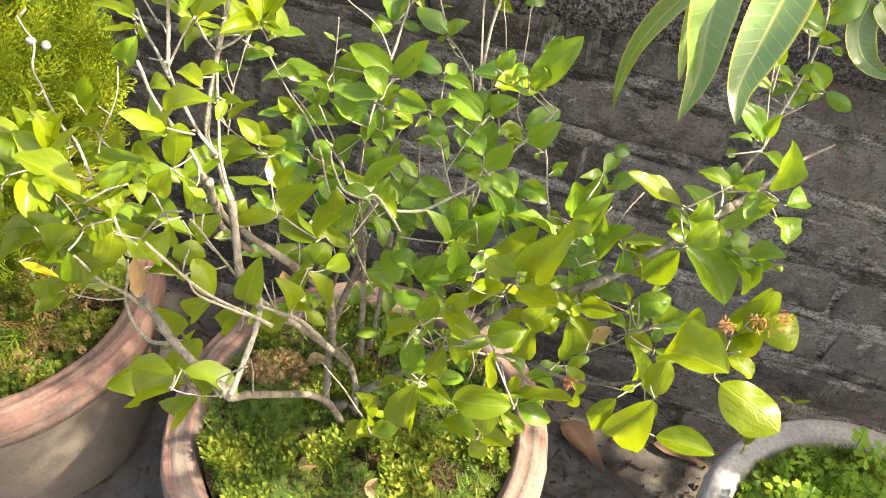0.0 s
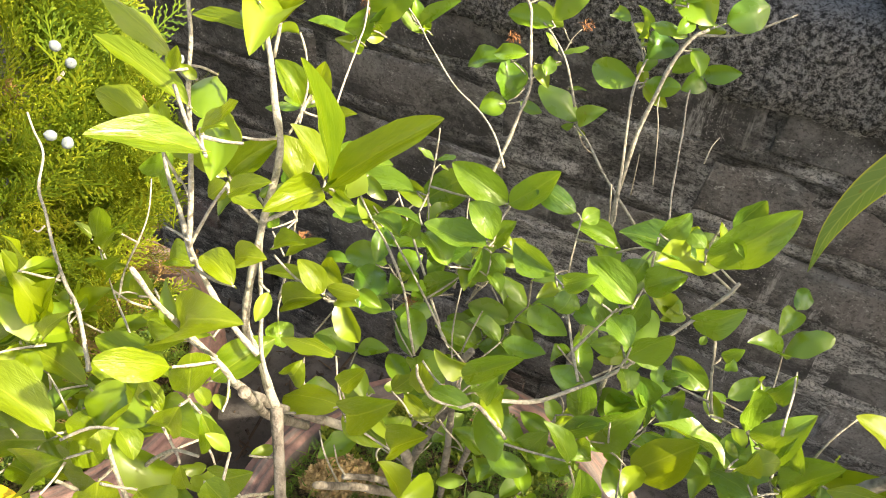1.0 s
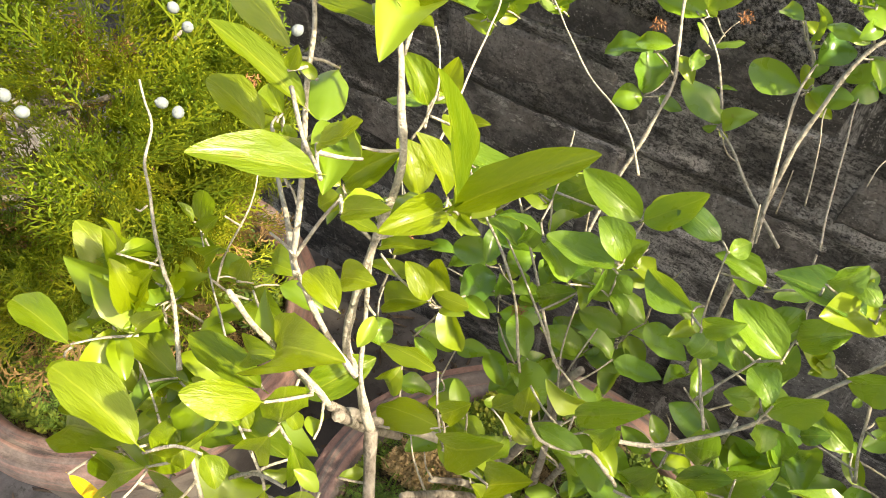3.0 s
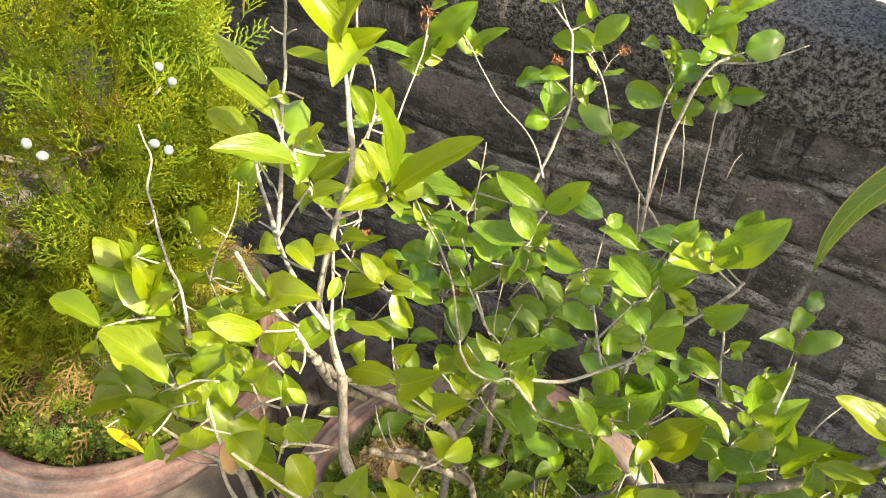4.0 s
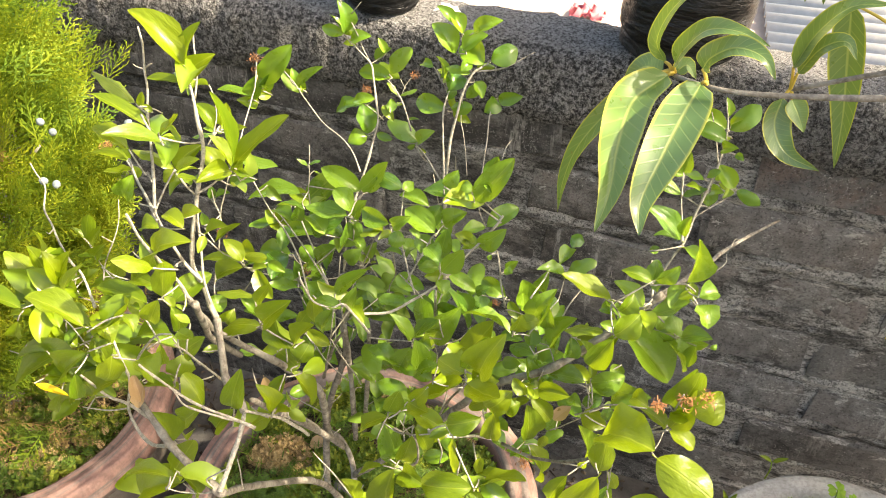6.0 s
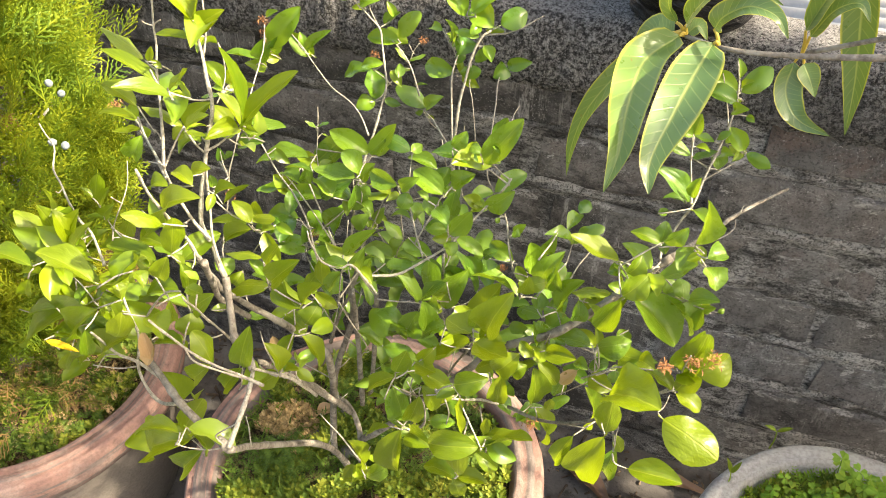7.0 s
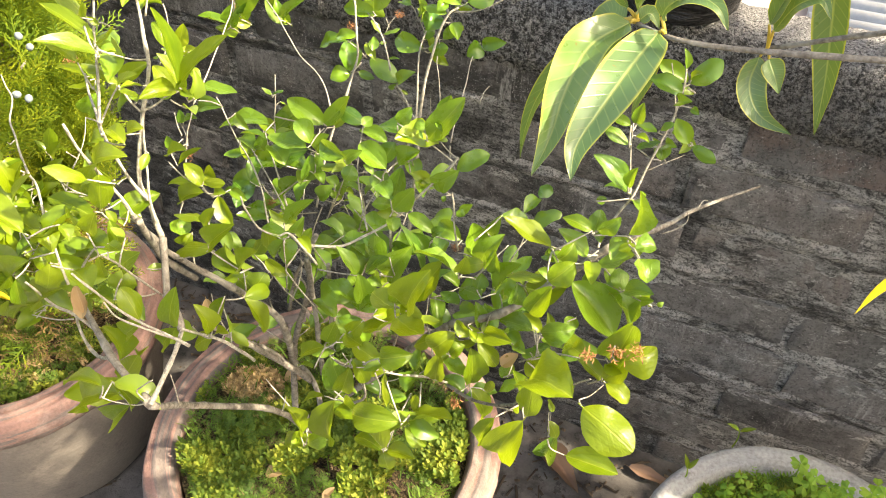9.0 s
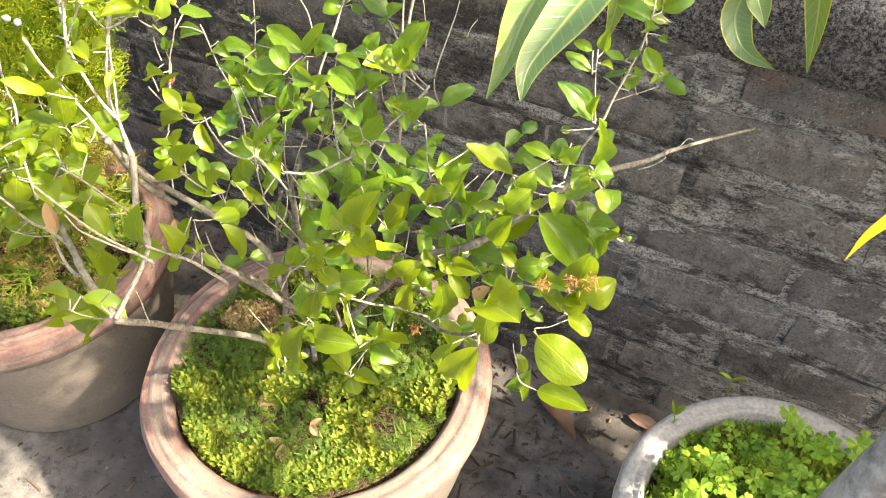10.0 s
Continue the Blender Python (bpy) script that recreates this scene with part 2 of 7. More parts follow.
PETAL = mat_plain("white_petal", (0.80, 0.79, 0.70), 0.6, 90, 0.06)
BARK = mat_bark("jasmine_bark", (0.265, 0.238, 0.20), (0.085, 0.073, 0.059))
TWIG_PALE = mat_bark("pale_twig_bark", (0.47, 0.435, 0.355), (0.18, 0.160, 0.125), 300)
MANGO_BARK = mat_bark("mango_bark", (0.30, 0.29, 0.27), (0.12, 0.11, 0.10), 90)
MANGO_STALK = mat_plain("mango_stalk", (0.50, 0.36, 0.06), 0.5, 120, 0.2)
CLAY = mat_clay("weathered_terracotta", (0.265, 0.155, 0.128), (0.150, 0.122, 0.110), (0.38, 0.31, 0.265))
CLAY_BODY = mat_clay("limewashed_terracotta", (0.165, 0.142, 0.120), (0.130, 0.116, 0.101), (0.21, 0.186, 0.160), False)
CEMENT_POT = mat_clay("pale_cement", (0.42, 0.405, 0.39), (0.35, 0.34, 0.33), (0.49, 0.475, 0.46), False)
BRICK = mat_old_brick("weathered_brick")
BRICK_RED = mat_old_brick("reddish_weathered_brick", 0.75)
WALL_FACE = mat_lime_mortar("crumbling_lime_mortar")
COPING = mat_rough_cement("dark_coping_cement", (0.055, 0.054, 0.053), (0.42, 0.41, 0.40), (0.13, 0.127, 0.124))
COPING_TOP = mat_rough_cement("pale_coping_top", (0.22, 0.213, 0.206), (0.42, 0.41, 0.40), (0.28, 0.27, 0.26))
FLOOR = mat_floor()
SOIL = mat_rough_cement("potting_soil", (0.045, 0.032, 0.022), (0.27, 0.19, 0.105), (0.15, 0.105, 0.06))
MOSS = mat_tint("yellow_green_moss", ((0.14, (0.038, 0.078, 0.014)), (0.42, (0.095, 0.150, 0.018)), (0.62, (0.215, 0.250, 0.030)), (0.90, (0.40, 0.375, 0.060))), 0.65, 0.28, 0.25, 13)
WEED = mat_tint("feathery_weed", ((0.15, (0.040, 0.085, 0.018)), (0.5, (0.095, 0.170, 0.024)), (0.85, (0.21, 0.28, 0.04))), 0.6, 0.32, 0.3, 18)
CLOVER = mat_tint("clover_leaf", ((0.12, (0.07, 0.16, 0.016)), (0.45, (0.18, 0.33, 0.024)), (0.85, (0.38, 0.48, 0.045))), 0.5, 0.32, 0.4, 22)
THUJA = mat_tint("thuja_scale_leaf", ((0.10, (0.034, 0.074, 0.010)), (0.34, (0.088, 0.150, 0.012)), (0.56, (0.172, 0.222, 0.014)), (0.88, (0.33, 0.32, 0.022))), 0.60, 0.34, 0.25, 9)
THUJA_DRY = mat_tint("browned_thuja", ((0.2, (0.09, 0.062, 0.028)), (0.8, (0.27, 0.165, 0.065))), 0.8, 0.15, 0.2, 20)
BERRY = mat_plain("waxy_cone", (0.13, 0.155, 0.16), 0.85, 300, 0.3)


def mat_plastic():
    m = Nodes("black_grow_bag_plastic")
    a = m.noise(m.where(), 26, 5, 0.6, (0.6, 0.6, 1.7))
    col = m.mix(m.ramp(a, (0.4, 0.0), (0.7, 1.0)), (0.003, 0.0033, 0.004), (0.010, 0.0105, 0.012))
    return m.done(col, 0.40, m.bump(a, 1.0, 0.014), 0.28)


PLASTIC = mat_plastic()
BEIGE = mat_plain("sunlit_beige_cement", (0.40, 0.315, 0.255), 0.9, 14, 0.15)
PINK = mat_plain("pink_cloth", (0.50, 0.13, 0.15), 0.85, 60, 0.2)
TIN = mat_plain("pale_corrugated_sheet", (0.40, 0.385, 0.36), 0.6, 30, 0.15)
STONE = mat_plain("grey_pebble", (0.14, 0.13, 0.115), 0.85, 120, 0.3, 0.6)


# ---- mesh helpers ----
def make(name, verts, faces, material, parent=None, label="", smooth=True):
    """One mesh object out of vertices and faces, as a thing or as a part under one."""
    me = bpy.data.meshes.new(name)
    me.from_pydata([tuple(v) for v in verts], [], faces)
    me.materials.append(material)
    if smooth:
        me.polygons.foreach_set("use_smooth", [True] * len(me.polygons))
    me.update()
    return place(name, me, parent, label)


def place(name, me, parent=None, label="", m=None):
    ob = new(name, me)
    if parent:
        ob.parent = parent
    if m is not None:
        ob.matrix_basis = m
    if label:
        ob["label"] = label
    return ob


def empty(name, loc, label, category, group="", kind=""):
    ob = new(name)
    ob.location = loc
    ob.empty_display_size = 0.05
    return tagged(ob, label, category, group, kind)


def wob(p, scale, amount):
    """Smooth unevenness: a small vector that differs from place to place."""
    q = Vector(p) * scale
    return noise.noise_vector(q) * amount


def spline(points, steps=6):
    """A smooth line through the points."""
    pts = [Vector(p) for p in points]
    if len(pts) < 3:
        return [pts[0].lerp(pts[-1], i / steps) for i in range(steps + 1)]
    ext = [pts[0] * 2 - pts[1]] + pts + [pts[-1] * 2 - pts[-2]]
    line = []
    for i in range(1, len(ext) - 2):
        a, b, c, d = ext[i - 1:i + 3]
        for k in range(steps):
            t = k / steps
            line.append(0.5 * ((2 * b) + (c - a) * t + (2 * a - 5 * b + 4 * c - d) * t * t + (3 * b - a - 3 * c + d) * t ** 3))
    line.append(pts[-1])
    return line


def tube(points, r0, r1, sides=7, steps=6, knots=0.0, bend=0.0):
    """A tapered, slightly knotty stem along a line, closed at its ends."""
    line = spline(points, steps)
    n = len(line)
    verts, faces = [], []
    side = Vector((0.3, 1, 0.2))
    for i, p in enumerate(line):
        d = (line[min(i + 1, n - 1)] - line[max(i - 1, 0)]).normalized()
        side = (side - side.dot(d) * d)
        side = side.normalized() if side.length > 1e-6 else d.orthogonal().normalized()
        up = d.cross(side)
        r = r0 + (r1 - r0) * i / (n - 1)
        if knots:
            r *= 1 + knots * max(0.0, noise.noise(p * 90))
        q = p + wob(p, 30, bend)
        for k in range(sides):
            a = 2 * math.pi * k / sides
            verts.append(q + (side * math.cos(a) + up * math.sin(a)) * r)
    for i in range(n - 1):
        for k in range(sides):
            k2 = (k + 1) % sides
            faces.append((i * sides + k, i * sides + k2, (i + 1) * sides + k2, (i + 1) * sides + k))
    faces.append(tuple(range(sides - 1, -1, -1)))
    faces.append(tuple(range((n - 1) * sides, n * sides)))
    return verts, faces


def lathe(profile, sides=64, uneven=0.0, seed=0.0):
    """A turned body from (radius, height) rows, slightly out of true."""
    verts, faces = [], []
    for r, z in profile:
        for k in range(sides):
            a = 2 * math.pi * k / sides
            p = Vector((math.cos(a) * r, math.sin(a) * r, z))
            if uneven:
                p += wob(p + Vector((seed, 0, 0)), 7, uneven) + wob(p + Vector((seed, 3, 0)), 45, uneven * 0.35)
            verts.append(p)
    for i in range(len(profile) - 1):
        for k in range(sides):
            k2 = (k + 1) % sides
            faces.append((i * sides + k, i * sides + k2, (i + 1) * sides + k2, (i + 1) * sides + k))
    return verts, faces


def basis(base, way, face, w, l):
    """The pose of a leaf: its stalk end at base, its tip along way, its upper side towards face."""
    y = Vector(way).normalized()
    z = Vector(face) - Vector(face).dot(y) * y
    z = z.normalized() if z.length > 1e-5 else y.orthogonal().normalized()
    x = y.cross(z)
    m = Matrix((x, y, z)).transposed().to_4x4() @ Matrix.Diagonal((w, l, w * 1.25, 1))
    m.translation = base
    return m


def leaf_mesh(name, material, outline, fold, curl, wave, twist, rows=12, bend=0.0):
    """A leaf blade of length 1 and half-width 1 about the y axis, folded along its rib, with a short stalk."""
    verts, faces = [], []
    cols = (-1.0, -0.68, -0.34, 0.0, 0.34, 0.68, 1.0)
    for i in range(rows + 1):
        t = (1 - math.cos(math.pi * i / rows)) / 2 * 0.999
        w = outline(t)
        for c in cols:
            x = c * w + bend * 4 * (t - t * t)
            z = abs(c) ** 1.25 * w * fold + curl * (t - t * t) + wave * math.sin(t * 11 + c * 1.7 + bend * 9) * abs(c) ** 1.5 * w * 0.7 + 0.04 * math.sin(t * 19 + abs(c) * 4 + fold * 20) * w
            a = twist * t
            verts.append((x * math.cos(a) - z * 0.2 * math.sin(a), 0.04 + 0.96 * t, z + x * math.sin(a)))
    nc = len(cols)
    for i in range(rows):
        for k in range(nc - 1):
            faces.append((i * nc + k, i * nc + k + 1, (i + 1) * nc + k + 1, (i + 1) * nc + k))
    b = len(verts)
    s = 0.035
    for y in (-0.06, 0.07):
        verts += [(-s, y, 0), (s, y, 0), (0, y, -s)]
    faces += [(b, b + 1, b + 4, b + 3), (b + 1, b + 2, b + 5, b + 4), (b + 2, b, b + 3, b + 5)]
    me = bpy.data.meshes.new(name)
    me.from_pydata(verts, [], faces)
    me.materials.append(material)
    me.polygons.foreach_set("use_smooth", [True] * len(me.polygons))
    at = me.attributes.new("margin", "FLOAT", "POINT")
    at.data.foreach_set("value", [abs(cols[i % nc]) if i < (rows + 1) * nc else 0.0 for i in range(len(verts))])
    at = me.attributes.new("along", "FLOAT", "POINT")
    at.data.foreach_set("value", [v[1] for v in verts])
    me.update()
    return me


def oval(t):
    return max(0.02, math.sin(math.pi * t ** 0.88) ** 0.66 * (1.04 - 0.16 * t ** 3))


def broad(t):
    return max(0.02, math.sin(math.pi * t ** 1.04) ** 0.58)


def lance(t):
    return max(0.02, math.sin(math.pi * t ** 0.64) ** 0.66 * (1 - 0.50 * t ** 2.2))


JASMINE_SHAPES = (  # outline, fold, curl, wave, twist, sideways bend
    (oval, 0.42, 1.30, 0.16, 0.00, 0.10), (oval, 0.62, 1.60, 0.14, 0.16, -0.14), (broad, -0.30, 1.00, 0.20, -0.16, 0.08), (oval, 0.50, 2.40, 0.16, 0.14, 0.18),
    (broad, -0.22, 1.50, 0.22, -0.20, -0.10), (oval, 0.70, 0.80, 0.18, 0.20, -0.20), (oval, 0.38, -0.90, 0.20, 0.14, 0.15), (oval, 0.55, 1.70, 0.24, -0.26, -0.08),
    (oval, 0.75, 2.00, 0.14, -0.16, 0.22), (broad, 0.48, 1.20, 0.26, 0.16, 0.00))
JASMINE_LEAVES = [leaf_mesh("leaf", JASMINE, g, f, c, w, tw, bend=b) for g, f, c, w, tw, b in JASMINE_SHAPES]
SHADED_LEAVES = [leaf_mesh("leaf", JASMINE_SHADED, g, f, c, w, tw, bend=b) for g, f, c, w, tw, b in JASMINE_SHAPES]
MANGO_LEAVES = [leaf_mesh("leaf", MANGO, lance, f, c, w, tw, 10) for f, c, w, tw in (
    (0.30, 0.06, 0.08, 0.05), (0.25, 0.20, 0.10, -0.15), (0.30, 0.42, 0.08, 0.15))]
YELLOW_LEAF = leaf_mesh("leaf", YELLOWED, lance, 0.4, 0.15, 0.18, 0.1, 10)
DEAD_LEAF = leaf_mesh("blade", DEAD, lance, 0.5, -0.04, 0.25, 0.1, 10)
DRY_LEAF = leaf_mesh("blade", DRY_LIGHT, oval, 0.6, 0.4, 0.3, 0.5, 7)


# ---- floor and ground ----
def uneven_sheet(x0, x1, y0, y1, nx, ny, z, amount, scale):
    verts, faces = [], []
    for j in range(ny + 1):
        for i in range(nx + 1):
            p = Vector((x0 + (x1 - x0) * i / nx, y0 + (y1 - y0) * j / ny, z))
            p.z += noise.noise(p * scale) * amount
            verts.append(p)
    for j in range(ny):
        for i in range(nx):
            a = j * (nx + 1) + i
            faces.append((a, a + 1, a + nx + 2, a + nx + 1))
    return verts, faces


far = 400.0
ground = make("ground", [(-far, -far, -0.012), (far, -far, -0.012), (far, far, -0.012), (-far, far, -0.012)], [(0, 1, 2, 3)], BEIGE)
tagged(ground, "pale beige sunlit cement ground beyond the parapet", "ground", kind="structure")
v, f = uneven_sheet(-5.0, 5.0, -5.0, 1.30, 160, 100, 0.0, 0.004, 6)
floor = make("floor", v, f, FLOOR)
tagged(floor, "grey stained cement terrace floor with dark blotches", "floor", kind="structure")

# ---- parapet wall ----
WALL_Y, WALL_TOP, COPING_LOW = 1.25, 0.795, 0.700
WX0, WX1 = -1.75, 1.75
WALL_BACK = WALL_Y + 0.095


def build_wall():
    # mortar core, set back from the brick faces
    verts, faces = [], []
    nx, nz = 420, 230
    for j in range(nz + 1):
        for i in range(nx + 1):
            p = Vector((WX0 + (WX1 - WX0) * i / nx, WALL_Y - 0.0015, COPING_LOW * 1.02 * j / nz))
            p.y += noise.noise(p * 22) * 0.003 + noise.noise(Vector((p.x * 6, 3, p.z * 14))) * 0.004 + noise.noise(p * 75) * 0.002
            # old pointing stands proud of the joints
            off = (p.z - 0.060 + noise.noise(p * 30) * 0.004) / COURSE
            off = (off - round(off)) * COURSE
            p.y -= 0.0055 * math.exp(-(off / 0.008) ** 2)
            verts.append(p)
    for j in range(nz):
        for i in range(nx):
            a = j * (nx + 1) + i
            faces.append((a, a + 1, a + nx + 2, a + nx + 1))
    b = len(verts)
    verts += [(WX0, WALL_BACK, 0), (WX1, WALL_BACK, 0), (WX1, WALL_BACK, COPING_LOW * 1.02), (WX0, WALL_BACK, COPING_LOW * 1.02)]
    faces.append((b + 1, b, b + 3, b + 2))
    wall = make("wall_north", verts, faces, WALL_FACE)
    tagged(wall, "old low brick parapet wall, grey and black with weathering", "wall", kind="structure")

    # thick rough cement coping, its lower lip ragged
    rows = [(0.010, -0.012), (-0.010, -0.004), (-0.014, 0.02), (-0.013, 0.045), (-0.011, 0.068), (-0.006, 0.083), (0.006, 0.093),
            (0.020, 0.096), (0.045, 0.097), (0.075, 0.096), (0.095, 0.092), (0.108, 0.078), (0.110, 0.03), (0.110, -0.01)]
    verts, faces = [], []
    n = 520
    for i in range(n + 1):
        x = WX0 + (WX1 - WX0) * i / n
        for k, (dy, dz) in enumerate(rows):
            p = Vector((x, WALL_Y + dy, COPING_LOW + dz))
            amp = 0.004 if k < 8 else 0.0025
            p += wob(p, 55, amp) + wob(p, 140, amp * 0.8) + wob(p, 9, 0.006)
            if k < 2:
                p.z += noise.noise(Vector((x * 22, k * 0.3, 0))) * 0.010 + noise.noise(Vector((x * 4, 7, 0))) * 0.008 + noise.noise(Vector((x * 60, 2, 0))) * 0.006
            verts.append(p)
    m = len(rows)
    for i in range(n):
        for k in range(m - 1):
            faces.append((i * m + k, (i + 1) * m + k, (i + 1) * m + k + 1, i * m + k + 1))
    cop = make("coping", verts, faces, COPING, wall, "rough dark cement coping with a paler top")
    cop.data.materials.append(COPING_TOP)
    # upper faces take the paler cement
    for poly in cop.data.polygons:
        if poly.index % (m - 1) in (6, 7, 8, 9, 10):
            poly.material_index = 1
    return wall


wall_north = build_wall()


def brick_mesh(seed, l, material=None):
    """One worn brick: front face an uneven grid with rounded arrises."""
    r = random.Random(seed)
    h, d = COURSE - 0.021, 0.08
    xs = [-l / 2, -l / 2 + 0.008, -l / 6, l / 6, l / 2 - 0.008, l / 2]
    zs = [-h / 2, -h / 2 + 0.005, h / 2 - 0.007, h / 2]
    verts, faces = [], []
    for j, z in enumerate(zs):
        for i, x in enumerate(xs):
            edge = (i in (0, 5)) or (j in (0, 3))
            y = 0.003 if edge else 0.0
            if j == 3:
                y = 0.006
            verts.append((x + r.uniform(-1, 1) * 0.003, y + r.uniform(-1, 1) * 0.0028, z + r.uniform(-1, 1) * (0.0035 if edge else 0.002)))
    for j in range(3):
        for i in range(5):
            a = j * 6 + i
            faces.append((a, a + 1, a + 7, a + 6))
    b = len(verts)
    verts += [(-l / 2, d, -h / 2), (l / 2, d, -h / 2), (l / 2, d, h / 2), (-l / 2, d, h / 2)]
    faces += [(0, 6, 12, 18, b + 3, b), (5, b + 1, b + 2, 23, 17, 11), tuple([18, 19, 20, 21, 22, 23, b + 2, b + 3]), tuple([b, b + 1, 5, 4, 3, 2, 1, 0])]
    me = bpy.data.meshes.new("brick")
    me.from_pydata(verts, [], faces)
    me.materials.append(material or BRICK)
    me.update()
    return me


# ---- flower pots ----
def pot(name, loc, r, h, rim_w, rim_h, base_r, rim_mat, body_mat, label, rim_label, seed, soil_drop, groove=1.0):
    thing = empty(name, loc, label, "flower pot", "flower pots by the wall")
    ri = r - rim_w
    rim = [(ri - 0.004, h - soil_drop - 0.05), (ri - 0.002, h - 0.03), (ri, h - 0.010), (ri + 0.005, h - 0.002), (ri + rim_w * 0.25, h + 0.001),
           (ri + rim_w * 0.38, h - 0.002 - 0.0025 * groove), (ri + rim_w * 0.5, h + 0.001), (ri + rim_w * 0.66, h), (ri + rim_w * 0.74, h - 0.001 - 0.0045 * groove), (ri + rim_w * 0.86, h - 0.002),
           (r - 0.003, h - 0.008), (r, h - 0.018), (r - 0.001, h - rim_h * 0.7), (r - 0.006, h - rim_h), (r - 0.022, h - rim_h - 0.004)]
    vs, fs = lathe(rim, 96, 0.004, seed)
    make("rim", vs, fs, rim_mat, thing, rim_label)
    body = [(r - 0.020, h - rim_h), (r - 0.022, h - rim_h - 0.04), (r - 0.028, h * 0.5), (base_r + 0.012, h * 0.2), (base_r, 0.012), (base_r - 0.008, 0.0), (0.02, 0.0)]
    vs, fs = lathe(body, 72, 0.004, seed + 5)
    make("body", vs, fs, body_mat, thing)
    # soil, slightly heaped
    verts, faces = [], []
    rings, sides = 9, 48
    for i in range(rings + 1):
        for k in range(sides):
            a = 2 * math.pi * k / sides
            q = (ri - 0.002) * i / rings
            p = Vector((math.cos(a) * q, math.sin(a) * q, h - soil_drop + 0.012 * (1 - (i / rings) ** 2)))
            p.z += noise.noise(p * 35 + Vector((seed, 0, 0))) * 0.006
            verts.append(p)
    for i in range(rings):
        for k in range(sides):
            k2 = (k + 1) % sides
            faces.append((i * sides + k, i * sides + k2, (i + 1) * sides + k2, (i + 1) * sides + k))
    make("soil", verts, faces, SOIL, thing, "dark crumbly soil")
    return thing


CENTRE = Vector((-0.068, 0.872, 0.0))
LEFT = Vector((-0.628, 0.868, 0.0))
RIGHT = Vector((0.545, 0.922, 0.0))
pot("flower_pot", CENTRE, 0.237, 0.315, 0.044, 0.055, 0.175, CLAY, CLAY_BODY, "large weathered terracotta pot with grooved pinkish rim, jasmine growing in it", "grooved pinkish rim", 1.0, 0.022)
pot("flower_pot", LEFT, 0.234, 0.305, 0.044, 0.055, 0.175, CLAY, CLAY_BODY, "large weathered terracotta pot with greyish body holding a thuja", "worn pinkish rim", 4.0, 0.03)
pot("flower_pot", RIGHT, 0.198, 0.305, 0.038, 0.05, 0.15, CEMENT_POT, CEMENT_POT, "pale grey cement pot full of clover and small ferns", "smooth pale rim", 9.0, 0.03, 0.0)


